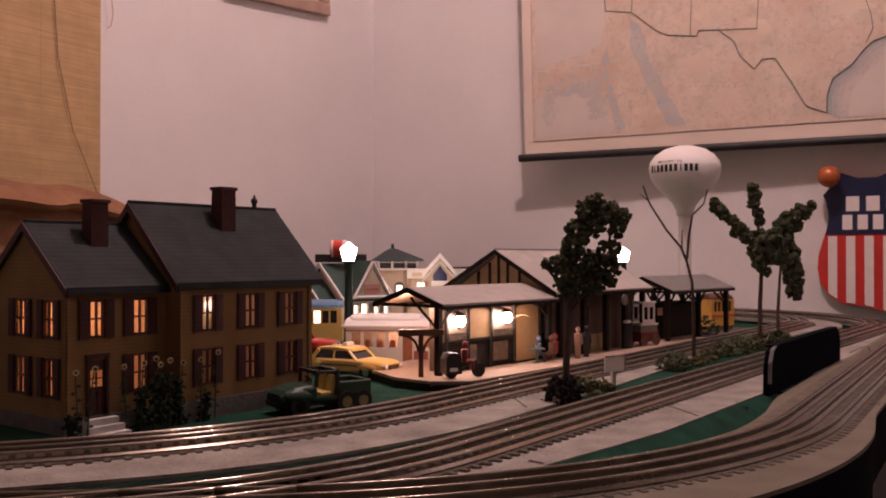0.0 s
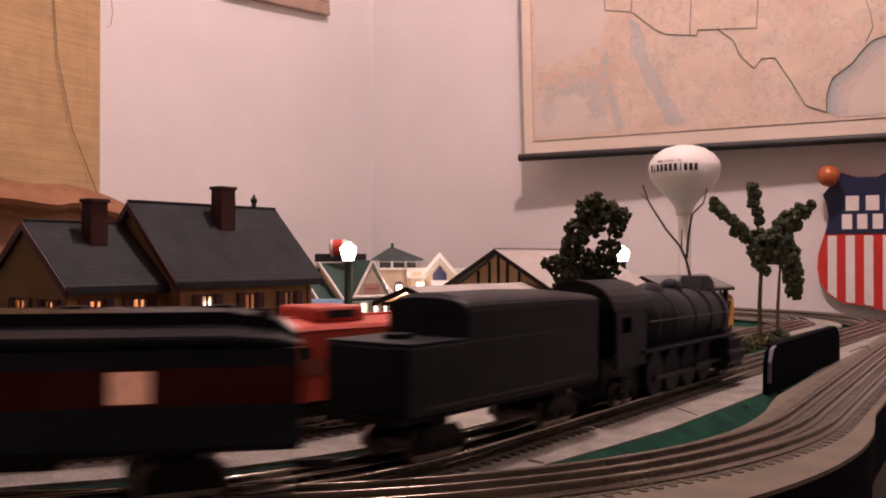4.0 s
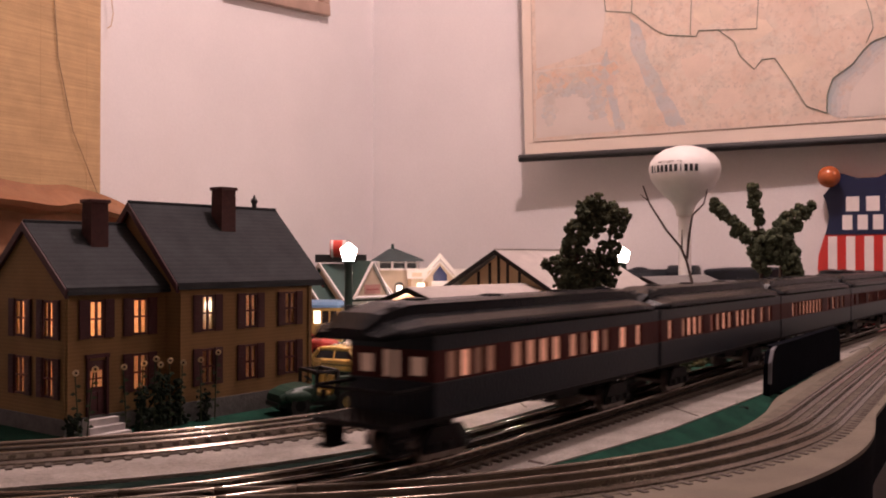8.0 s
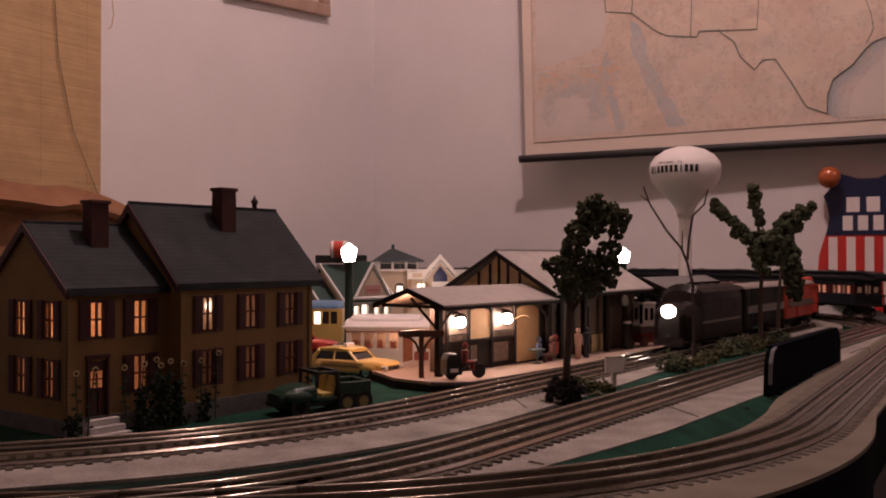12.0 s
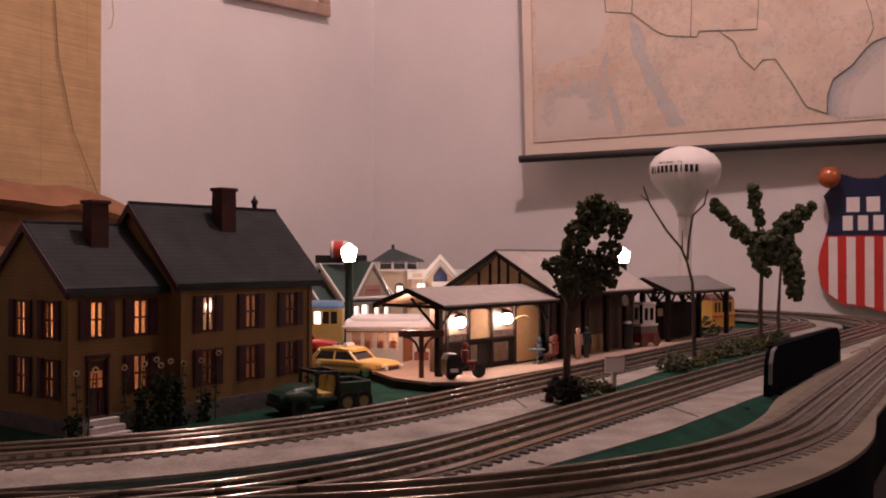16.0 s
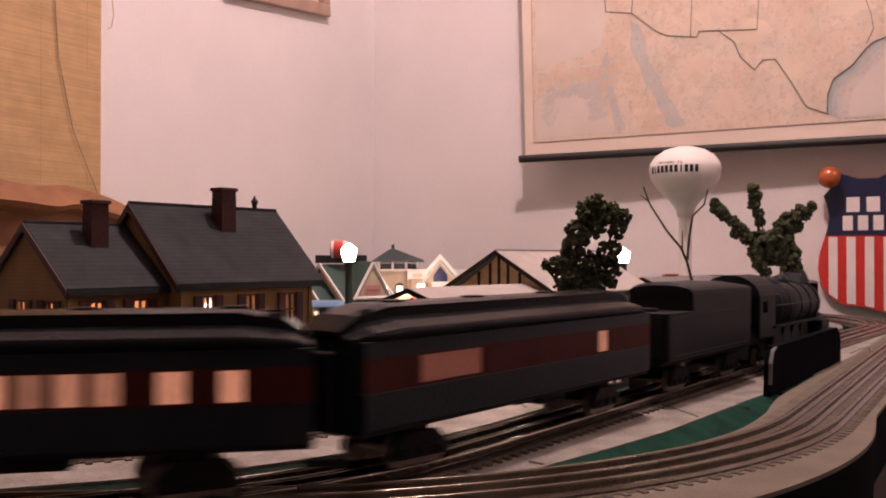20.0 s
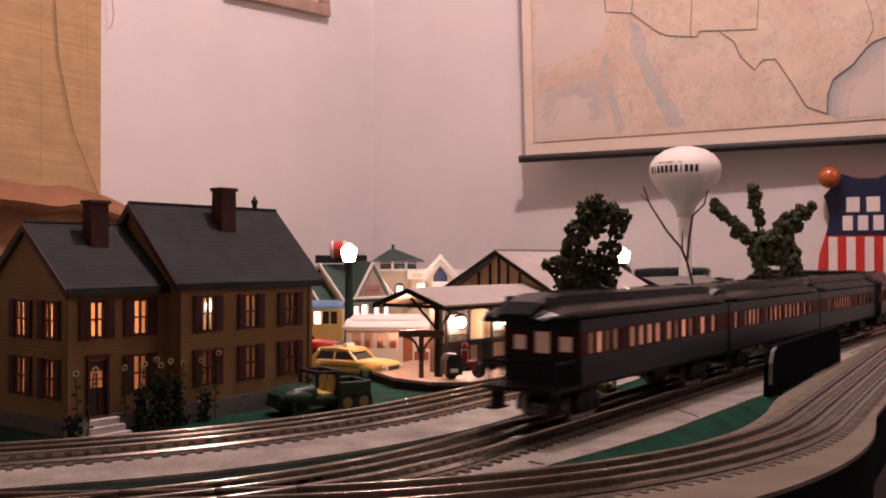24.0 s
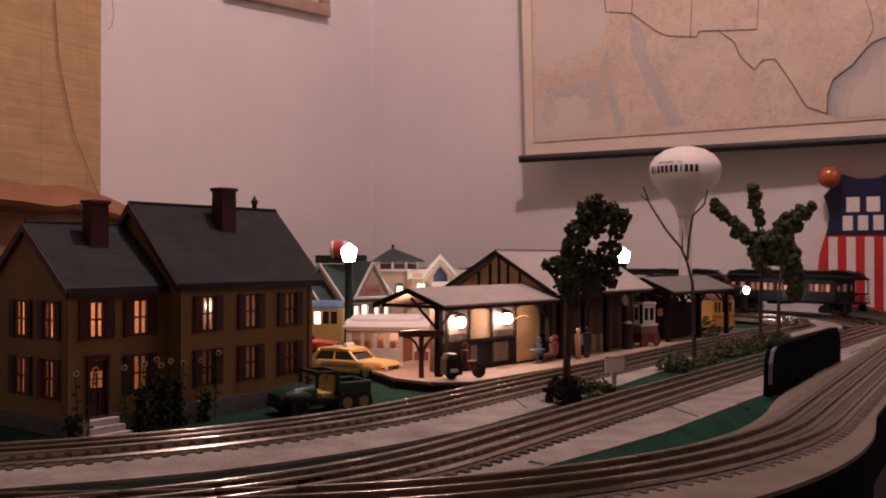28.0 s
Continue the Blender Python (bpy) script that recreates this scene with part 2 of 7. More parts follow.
room_box("ceiling", (0.0, 0.0, CEIL_Z), (3.3, 3.9, CEIL_Z + 0.05), CEIL, "plain grey room ceiling", "ceiling")

# ---------------- layout board, mats and roadbeds ----------------
bm = bmesh.new()
sB0 = LINE_C.near(-0.12, 0.44)
edge = [LINE_C.at(sB0 + i * 0.02, C_EDGE(sB0 + i * 0.02) + 0.002) for i in range(48)]
outline = [(-1.05, 0.28), (-0.12, 0.28)] + [e for e in edge if e[0] > -0.1] + [(1.35, 1.80), (0.1, 2.49), (-0.17, 2.63), (-1.30, 0.62)]
prism(bm, outline, -0.0085, -0.007, "z")
setting("ground", bm, GRASS, "green grass mat covering the railway layout board", "layout board")
bm = bmesh.new()
prism(bm, outline, -0.050, -0.0085, "z")
setting("table_board", bm, mat("black_table_edge", (0.007, 0.007, 0.009), 0.9, spec=0.02), "black painted edge of the layout table", "table edge")
def B_EDGE(s):
    """Near edge of the middle roadbed."""
    return float(np.interp(s, [4.56, 4.608, 4.696, 4.924], [-0.054, -0.060, -0.0686, -0.0696]))


def bank(line, edge, z, label, reach=0.012):
    """Grass shoulder that slopes from a roadbed's near edge down to the mat."""
    bm = bmesh.new()
    n = int(line.length / 0.02)
    rows = []
    for i in range(n + 1):
        s = line.length * i / n
        rows.append([bm.verts.new((*line.at(s, edge(s) + 0.001), z)), bm.verts.new((*line.at(s, edge(s) - reach), -0.0066)),
                     bm.verts.new((*line.at(s, edge(s) + 0.001), -0.0066))])
    for p, q in zip(rows, rows[1:]):
        for a, b in ((0, 1), (1, 2), (2, 0)):
            bm.faces.new((p[a], q[a], q[b], p[b]))
    bmesh.ops.recalc_face_normals(bm, faces=bm.faces)
    return setting("grass_shoulder", bm, GRASS, label, "grass")


def joint(bed, line, s, lo, hi, z, skew=0.034):
    """Dark open joint across a roadbed."""
    a, b = line.at(s, lo), line.at(s + skew, hi)
    h = math.atan2(b[1] - a[1], b[0] - a[0])
    ln = math.dist(a, b)
    m = Matrix.Translation(((a[0] + b[0]) / 2, (a[1] + b[1]) / 2, z)) @ pose(0, 0, 0, 0, 0, math.degrees(h))
    part("joint", box(bmesh.new(), 0, 0, -0.001, ln, 0.0009, 0.0013, m), BALLAST, bed)


SANDY = mat("sandy_ballast", (0.128, 0.106, 0.081), 0.95, vary=0.35, scale=60, fine=1600, bump=0.6)
BALLAST = mat("brown_ballast", (0.120, 0.097, 0.076), 0.95, vary=0.4, scale=120, fine=1600, bump=0.8)
bedB = strip(bmesh.new(), LINE_B, 0.0, LINE_B.length, B_EDGE, 0.0275, 0.0030, 0.0060)
bedB = setting("roadbed_middle", bedB, BED, "grey painted roadbed strip with pale joints under the middle track", "roadbed")


def A_EDGE(s):
    """Near edge of the rear roadbed, wider towards the house."""
    return float(np.interp(s, [3.512, 3.592, 3.77, 3.91, 4.036, 4.156, 4.28], [-0.072, -0.078, -0.0745, -0.069, -0.063, -0.054, -0.050]))


bedA = strip(bmesh.new(), LINE_A, 0.0, LINE_A.length, A_EDGE, 0.034, 0.0034, 0.0060)
bedA = setting("roadbed_rear", bedA, BED, "grey painted roadbed strip under the rear track", "roadbed")
sC0, sC1 = LINE_C.near(-0.30, 0.42), LINE_C.near(0.95, 1.79)
sC1 = sC1 if sC1 > sC0 else sC1 + LINE_C.length
bedC = strip(bmesh.new(), LINE_C, sC0, sC1, C_EDGE, C_INNER, 0.0038, 0.0030)
bedC = setting("roadbed_front", bedC, BEDC, "brown-grey painted roadbed strip along the table edge", "roadbed")

setting("table_fascia", strip(bmesh.new(), LINE_C, sC0, sC1, lambda s: C_EDGE(s) - 0.0002, -0.018, 0.0012, 0.0100), mat("black_fascia", (0.007, 0.007, 0.009), 0.9, spec=0.02), "black strip along the table edge under the roadbed", "table edge")
bank(LINE_B, B_EDGE, 0.0024, "green grass shoulder along the middle roadbed", 0.022)
def to_middle(s):
    """Side offset from the rear line to just inside the middle roadbed."""
    p = LINE_A.at(s)
    return -float(np.min(np.hypot(FINE[:, 0] - p[0], FINE[:, 1] - p[1]))) + 0.022


FINE = np.array([LINE_B.at(s) for s in np.arange(0, LINE_B.length, 0.01)])
S_DARK = LINE_A.near(0.06, 0.86)
# Strip in a darker colour than the grass strip that continues it.
setting("turf_strip", strip(bmesh.new(), LINE_A, 3.35, S_DARK, to_middle, lambda s: A_EDGE(s) + 0.001, 0.0012, 0.0078), mat("dark_green_strip", (0.011, 0.022, 0.018), 0.95, spec=0.05, vary=0.5, scale=60, fine=1500, bump=0.8), "dark green-black strip in the gap between two tracks", "turf")
setting("grass_strip", strip(bmesh.new(), LINE_A, S_DARK, 4.62, to_middle, lambda s: A_EDGE(s) + 0.001, 0.0021, 0.0088), GRASS, "raised green grass strip between two tracks", "grass")
for xs in (0.142, 0.36):
    s = min((s for s in np.arange(0, LINE_B.length, 0.01) if LINE_B.at(s)[1] < 1.3), key=lambda s: abs(LINE_B.at(s)[0] - xs))
    joint(bedB, LINE_B, s, -0.066, -0.029, 0.0032)
for xs in (0.02, 0.235, 0.42):
    s = min((s for s in np.arange(0, LINE_A.length, 0.01) if LINE_A.at(s)[1] < 1.4), key=lambda s: abs(LINE_A.at(s)[0] - xs))
    joint(bedA, LINE_A, s, -0.060, -0.029, 0.0036)
joint(bedC, LINE_C, 6.255, -0.031, -0.029 + 0.004, 0.0040)

bm = bmesh.new()
box(bm, 0, 0, 0.0, 0.0040, 0.057, 0.0041, bevel=0.0005)
TIE_MESH = bpy.data.meshes.new("tie")
bm.to_mesh(TIE_MESH)
bm.free()
TIE_MESH.materials.append(TIE)


def place(name, mesh, m, parent=None):
    ob = new(name, mesh)
    ob.parent = parent
    ob.matrix_basis = m
    return ob


def build_track(line, s0, s1, label):
    thing = tagged(empty("railway_track"), label, "railway track", "model railway lines")
    steel = OLDSTEEL if line is LINE_C else STEEL
    for side, m in ((-0.017, steel), (0.0, MIDRAIL if steel is STEEL else OLDSTEEL), (0.017, steel)):
        rail("rail" if side else "centre_rail", line, s0, s1, side, m, thing)
    part("ballast_bed", strip(bmesh.new(), line, s0, s1, -0.0235, 0.038 if line is LINE_C else 0.0265, 0.0043, 0.003), SANDY if line is LINE_C else BALLAST, thing)
    s = s0
    while s < s1:
        x, y = line.at(s)
        place("tie", TIE_MESH, pose(x, y, 0.0005, 0, 0, math.degrees(line.heading(s)) + random.uniform(-1.5, 1.5)), thing)
        s += 0.0104
    return thing


def span(line, a, b):
    s0, s1 = line.near(*a), line.near(*b)
    return s0, s1 if s1 > s0 else s1 + line.length


build_track(LINE_A, *span(LINE_A, (-0.36, 0.53), (-0.05, 2.25)), "three-rail track with brown ties beside the yellow house")
build_track(LINE_B, *span(LINE_B, (-0.30, 0.42), (-0.10, 2.47)), "three-rail track with brown ties between grass strips")
build_track(LINE_C, *span(LINE_C, (-0.22, 0.431), (0.80, 1.54)), "three-rail track with brown ties curving along the table edge")


# ---------------- trains ----------------
def truck(parent, x, axles=3, gap=0.013, wheel=0.0085, top=0.0262):
    """Swivelling truck: side frames and bolster, with wheels as pieces of it."""
    bm = bmesh.new()
    half = gap * (axles - 1) / 2 + 0.007
    for sy in (-1, 1):
        prism(bm, [(-half, 0.0050), (half, 0.0050), (half, 0.0105), (half * 0.62, 0.0105 + (top - 0.0105) * 0.55), (-half * 0.62, 0.0105 + (top - 0.0105) * 0.55), (-half, 0.0105)],
              sy * 0.0205, sy * 0.0235, "y")
        for i in range(axles):
            box(bm, (i - (axles - 1) / 2) * gap, sy * 0.0242, 0.006, 0.006, 0.003, 0.005, bevel=0.0008)
    box(bm, 0, 0, 0.0090, 0.014, 0.042, top - 0.0090)
    t = part("truck", bm, UNDER, parent)
    t.location = (x, 0, 0)
    for i in range(axles):
        bm = bmesh.new()
        for sy in (-1, 1):
            rod(bm, (0, sy * 0.0165, 0), (0, sy * 0.0195, 0), wheel, wheel, 16)
            rod(bm, (0, sy * 0.0150, 0), (0, sy * 0.0165, 0), wheel + 0.0012, wheel + 0.0012, 16)
        rod(bm, (0, -0.015, 0), (0, 0.015, 0), 0.002)
        w = part("wheelset", bm, WHEELM, t)
        w.location = ((i - (axles - 1) / 2) * gap, 0, wheel)
    return t


def roof_section(x, w, base, rise, clere=True):
    """Arched railway roof outline with a raised clerestory."""
    pts = []
    for i in range(9):
        a = math.pi * i / 8
        pts.append((math.cos(a) * w, base + math.sin(a) ** 0.7 * rise * 0.66))
    if clere:
        c = w * 0.52
        pts = [p for p in pts if abs(p[0]) > c]
        k = len(pts) // 2
        pts = pts[:k] + [(c, base + rise * 0.62), (c, base + rise * 0.92), (c * 0.6, base + rise), (-c * 0.6, base + rise),
                         (-c, base + rise * 0.92), (-c, base + rise * 0.62)] + pts[k:]
    return [(x, p[0], p[1]) for p in pts]


def coach(name, label, groups, observation=False, dim=()):
    """Heavyweight passenger car: x forward, z from the rail head."""
    thing = tagged(empty(name), label, "railway car", "passenger train cars")
    ln, w = 0.334, 0.031
    x0, x1 = -ln / 2 + (0.034 if observation else 0), ln / 2
    za, zb, zc, zd = 0.0265, 0.0458, 0.0632, 0.0715
    body = part("lower_body", box(bmesh.new(), (x0 + x1) / 2, 0, za, x1 - x0, 2 * w, zb - za, bevel=0.0008), OLIVE, thing)
    part("floor_sill", box(bmesh.new(), 0, 0, 0.0238, ln, 2 * w - 0.004, 0.003), UNDER, thing)
    part("letterboard", box(bmesh.new(), (x0 + x1) / 2, 0, zc, x1 - x0, 2 * w, zd - zc), OLIVE, thing)
    holes = []
    for first, count, width, pitch in groups:
        for k in range(count):
            x = x1 - first - k * pitch
            holes.append((x - width, x, zb + 0.0012, zc - 0.0012))
    for sy in (-1, 1):
        bm = bmesh.new()
        wall_panel(bm, x1 - x0, zb, zc, holes, sy * w, sy * (w - 0.0022), x0)
        part("window_band", bm, REDBAND, thing)
        for k, h in enumerate(holes):
            bm = bmesh.new()
            box(bm, (h[0] + h[1]) / 2, sy * (w - 0.0026), h[2], h[1] - h[0], 0.0008, h[3] - h[2])
            pane = part("window_pane", bm, LITWIN if k not in dim else DIMWIN, thing, "" if k else "warm lit coach window")
    for xe in (x0 + 0.0015, x1 - 0.0015):
        bm = bmesh.new()
        rear = xe < 0 and observation
        hs = [(-0.0235, -0.0135, zb + 0.003, zc - 0.004), (-0.0060, 0.0060, zb + 0.0012, zc - 0.0010), (0.0135, 0.0235, zb + 0.003, zc - 0.004)] if rear else []
        wall_panel(bm, 2 * w - 0.006, zb, zc, hs, -0.001, 0.001, -w + 0.003)
        e = part("end_wall", bm, REDBAND if rear else OLIVE, thing)
        e.matrix_basis = pose(xe, 0, 0, 0, 0, 90)
        for h in hs:
            p = part("window_pane", box(bmesh.new(), (h[0] + h[1]) / 2, -0.0004, h[2], h[1] - h[0], 0.0008, h[3] - h[2]), REARWIN, thing)
            p.matrix_basis = pose(xe, 0, 0, 0, 0, 90)
    r0 = -ln / 2 - (0.004 if observation else 0)
    secs = [roof_section(r0, w * 0.80, zd - 0.001, 0.006), roof_section(r0 + 0.010, w + 0.001, zd, 0.0130),
            roof_section(r0 + 0.034, w + 0.001, zd, 0.0178), roof_section(ln / 2 - 0.034, w + 0.001, zd, 0.0178),
            roof_section(ln / 2 - 0.010, w + 0.001, zd, 0.0130), roof_section(ln / 2, w * 0.80, zd - 0.001, 0.006)]
    cover = part("roof", loft(bmesh.new(), secs), ROOFB, thing)
    n = len(secs[0])
    for f in cover.data.polygons:
        # the rounded shoulders are smooth, the clerestory keeps its edges
        f.use_smooth = f.index < n * 5 and not n // 2 - 5 < f.index % n < n // 2 + 4
    pane = bpy.data.meshes.new("clerestory_window")
    bm = box(bmesh.new(), 0, 0, 0, 0.010, 0.0015, 0.0045)
    bm.to_mesh(pane)
    bm.free()
    pane.materials.append(BLACK)
    for i in range(16):
        for sy in (-1, 1):
            place("clerestory_window", pane, pose(-0.15 + i * 0.02, sy * (w * 0.52 - 0.0005), zd + 0.0115), thing)
    for xv in (-0.11, -0.03, 0.06, 0.13):
        part("roof_vent", box(bmesh.new(), xv, 0, zd + 0.0168, 0.012, 0.010, 0.0022, bevel=0.0006), ROOFB, thing)
    bm = bmesh.new()
    box(bm, 0.034, 0.010, 0.0165, 0.030, 0.012, 0.0080, bevel=0.001)
    box(bm, 0.040, -0.012, 0.0160, 0.034, 0.012, 0.0085, bevel=0.001)
    rod(bm, (0.004, -0.010, 0.0205), (0.020, -0.010, 0.0205), 0.0034)
    box(bm, 0, 0, 0.0205, 0.20, 0.006, 0.004)
    part("underframe_gear", bm, UNDER, thing)
    if observation:
        xp = -ln / 2
        stick = bpy.data.meshes.new("baluster")
        bm = rod(bmesh.new(), (0, 0, 0.0265), (0, 0, 0.0435), 0.0006, seg=6)
        bm.to_mesh(stick)
        bm.free()
        stick.materials.append(UNDER)
        for y in np.linspace(-0.028, 0.028, 12):
            place("baluster", stick, pose(xp + 0.002, y, 0), thing)
        bm = bmesh.new()
        for sy in (-1, 1):
            for xx in np.linspace(xp + 0.006, xp + 0.030, 5):
                place("baluster", stick, pose(xx, sy * 0.028, 0), thing)
            rod(bm, (xp + 0.002, sy * 0.028, 0.0435), (xp + 0.034, sy * 0.028, 0.0435), 0.0011, seg=8)
            rod(bm, (xp + 0.003, sy * 0.027, 0.0435), (xp + 0.003, sy * 0.027, zd + 0.001), 0.0011, seg=8)
        rod(bm, (xp + 0.002, -0.028, 0.0435), (xp + 0.002, 0.028, 0.0435), 0.0011, seg=8)
        part("platform_railing", bm, UNDER, thing)
        for sy in (-1, 1):
            bm = bmesh.new()
            box(bm, xp + 0.012, sy * 0.0225, 0.0110, 0.016, 0.002, 0.0150)
            box(bm, xp + 0.012, sy * 0.024, 0.0095, 0.016, 0.010, 0.0015)
            box(bm, xp + 0.012, sy * 0.026, 0.0175, 0.016, 0.008, 0.0015)
            part("platform_step", bm, UNDER, thing)
        bm = bmesh.new()
        ball(bm, (xp - 0.001, 0.018, 0.040), 0.0025)
        part("marker_lamp", bm, UNDER, thing)
    else:
        part("vestibule_diaphragm", box(bmesh.new(), -ln / 2 - 0.004, 0, 0.0265, 0.008, 0.026, 0.040, bevel=0.002), UNDER, thing)
    part("coupler", box(bmesh.new(), ln / 2 + 0.008, 0, 0.009, 0.022, 0.005, 0.004), UNDER, thing)
    thing["trucks"] = 0.108
    return thing, [truck(thing, 0.108), truck(thing, -0.108)]


REARWIN = mat("rear_coach_window", (0.22, 0.13, 0.11), 0.4, vary=0.2, glow=(1.0, 0.48, 0.34), strength=0.09)
DIMWIN = mat("dim_coach_window", (0.16, 0.04, 0.03), 0.4, glow=(1.0, 0.30, 0.2), strength=0.05)


def near_pilot(x):
    """Draws the engine together towards its pilot."""
    return 0.174 - (0.192 - x) * 0.93


DULLROD = mat("oily_dark_steel", (0.045, 0.042, 0.042), 0.5, 0.6, vary=0.3)


def steam_loco():
    thing = tagged(empty("steam_locomotive"), "black steam locomotive pulling the passenger train", "locomotive")
    bm = bmesh.new()
    rings = []
    for x, r, z in ((-0.09, 0.0280, 0.0585), (0.02, 0.0276, 0.0585), (0.08, 0.0264, 0.0582), (0.132, 0.0256, 0.058), (0.140, 0.023, 0.058)):
        rings.append([(x, math.cos(a) * r, z + math.sin(a) * r) for a in np.linspace(0, 2 * math.pi, 25)[:-1]])
    part("boiler", loft(bm, rings), LOCO, thing, smooth=True)
    bm = bmesh.new()
    for x in (-0.06, -0.02, 0.03, 0.075, 0.115):
        rod(bm, (x, 0, 0.0585), (x + 0.003, 0, 0.0585), 0.0286 - max(0, x) * 0.014, seg=24)
    part("boiler_band", bm, LOCO, thing)
    bm = bmesh.new()
    rod(bm, (0.140, 0, 0.058), (0.146, 0, 0.058), 0.018, 0.013, 20)
    part("smokebox_door", bm, LOCO, thing)
    bm = bmesh.new()
    rod(bm, (0.142, 0, 0.0690), (0.152, 0, 0.0690), 0.0055, 0.0062, 14)
    hl = part("headlight", bm, LOCO, thing)
    bm = bmesh.new()
    prism(bm, [(0.086, 0.0790), (0.136, 0.0790), (0.128, 0.0900), (0.116, 0.0955), (0.098, 0.0955)], -0.0110, 0.0110, "y")
    part("stack_cowl", bm, LOCO, thing)
    bm = bmesh.new()
    ball(bm, (0.040, 0, 0.0835), 0.0115, 1.05, 1.0, 0.95)
    part("sand_dome", bm, LOCO, thing, smooth=True)
    bm = bmesh.new()
    ball(bm, (-0.012, 0, 0.0820), 0.0115, 2.3, 1.0, 0.85)
    part("steam_dome", bm, LOCO, thing, smooth=True)
    bm = bmesh.new()
    for sy in (-1, 1):
        box(bm, 0.018, sy * 0.0275, 0.0385, 0.236, 0.009, 0.002)
    part("running_board", bm, LOCO, thing)
    bm = bmesh.new()
    for sy in (-1, 1):
        rod(bm, (-0.08, sy * 0.0275, 0.062), (0.13, sy * 0.026, 0.061), 0.0008, seg=6)
    part("handrail", bm, DULLROD, thing)
    bm = bmesh.new()
    wall_panel(bm, 0.058, 0.030, 0.0745, [(-0.138, -0.120, 0.056, 0.068)], -0.029, -0.027, -0.148)
    wall_panel(bm, 0.058, 0.030, 0.0745, [(-0.138, -0.120, 0.056, 0.068)], 0.027, 0.029, -0.148)
    box(bm, -0.0905, 0, 0.030, 0.002, 0.054, 0.0445)
    part("cab", bm, LOCO, thing)
    secs = [[(x, math.cos(a) * 0.031, 0.0740 + math.sin(a) * 0.0220) for a in np.linspace(0, math.pi, 13)] for x in (-0.158, -0.088)]
    part("cab_roof", loft(bmesh.new(), secs), LOCO, thing)
    bm = bmesh.new()
    prism(bm, [(0.158, 0.016), (0.178, 0.016), (0.192, 0.004), (0.160, 0.004)], -0.020, 0.020, "y")
    box(bm, 0.172, 0, 0.016, 0.04, 0.050, 0.004)
    part("pilot", bm, LOCO, thing)
    bm = bmesh.new()
    prism(bm, [(0.130, 0.020), (0.186, 0.020), (0.176, 0.0225), (0.162, 0.032), (0.150, 0.0445), (0.130, 0.0445)], -0.021, 0.021, "y")
    part("front_deck", bm, LOCO, thing)
    part("coupler", box(bmesh.new(), 0.190, 0, 0.009, 0.012, 0.006, 0.005), LOCO, thing)
    bm = bmesh.new()
    for sy in (-1, 1):
        rod(bm, (0.105, sy * 0.026, 0.019), (0.145, sy * 0.026, 0.019), 0.0095, seg=16)
        box(bm, 0.125, sy * 0.026, 0.026, 0.036, 0.015, 0.010, bevel=0.001)
    part("cylinder", bm, LOCO, thing)
    for i in range(4):
        bm = bmesh.new()
        for sy in (-1, 1):
            rod(bm, (0, sy * 0.0165, 0), (0, sy * 0.020, 0), 0.0180, seg=24)
        rod(bm, (0, -0.016, 0), (0, 0.016, 0), 0.003)
        d = part("driving_wheel", bm, LOCO, thing)
        d.location = (0.072 - i * 0.040, 0, 0.018)
    bm = bmesh.new()
    for sy in (-1, 1):
        box(bm, 0.012, sy * 0.0225, 0.0125, 0.135, 0.002, 0.004)
        box(bm, 0.075, sy * 0.0255, 0.0155, 0.085, 0.002, 0.0035)
    part("side_rod", bm, DULLROD, thing)
    bm = bmesh.new()
    box(bm, -0.01, 0, 0.0065, 0.26, 0.026, 0.0295)
    part("frame", bm, LOCO, thing)
    for ob in thing.children:
        if ob.name.startswith("driving_wheel"):
            ob.location.x = near_pilot(ob.location.x)
        else:
            for v in ob.data.vertices:
                v.co.x = near_pilot(v.co.x)
    thing["trucks"] = 0.087
    return thing, [truck(thing, near_pilot(0.135), 2, 0.016, 0.0075, 0.0140), truck(thing, near_pilot(-0.115), 2, 0.018, 0.0085, 0.0200)]


def tender():
    thing = tagged(empty("tender"), "black coal tender with a high arched bunker behind the steam locomotive", "tender")
    part("tank_body", box(bmesh.new(), 0, 0, 0.0275, 0.215, 0.060, 0.0390, bevel=0.002), LOCO, thing)
    part("deck_rim", box(bmesh.new(), -0.0800, 0, 0.0662, 0.0540, 0.0610, 0.0016, bevel=0.0005), LOCO, thing)
    part("bunker", box(bmesh.new(), 0.0275, 0, 0.0660, 0.1590, 0.0600, 0.0160), LOCO, thing)
    secs = [[(x, math.cos(a) * 0.0305, 0.0815 + math.sin(a) ** 0.65 * h) for a in np.linspace(0, math.pi, 17)]
            for x, h in ((-0.0540, 0.0085), (-0.0500, 0.0112), (0.020, 0.0112), (0.070, 0.0100), (0.1070, 0.0070))]
    part("arched_top", loft(bmesh.new(), secs), LOCO, thing)
    part("rear_ladder", box(bmesh.new(), -0.1082, -0.020, 0.0300, 0.0012, 0.0090, 0.0350), LOCO, thing)
    part("filler_hatch", rod(bmesh.new(), (-0.080, 0, 0.0665), (-0.080, 0, 0.0705), 0.0085, seg=16), LOCO, thing)
    part("tender_sill", box(bmesh.new(), 0, 0, 0.0240, 0.222, 0.050, 0.004), UNDER, thing)
    part("coupler", box(bmesh.new(), 0.115, 0, 0.009, 0.022, 0.005, 0.004), UNDER, thing)
    part("side_rail", box(bmesh.new(), 0, -0.0295, 0.0310, 0.1900, 0.0012, 0.0016), DULLROD, thing)
    thing["trucks"] = 0.066
    return thing, [truck(thing, 0.066), truck(thing, -0.066)]


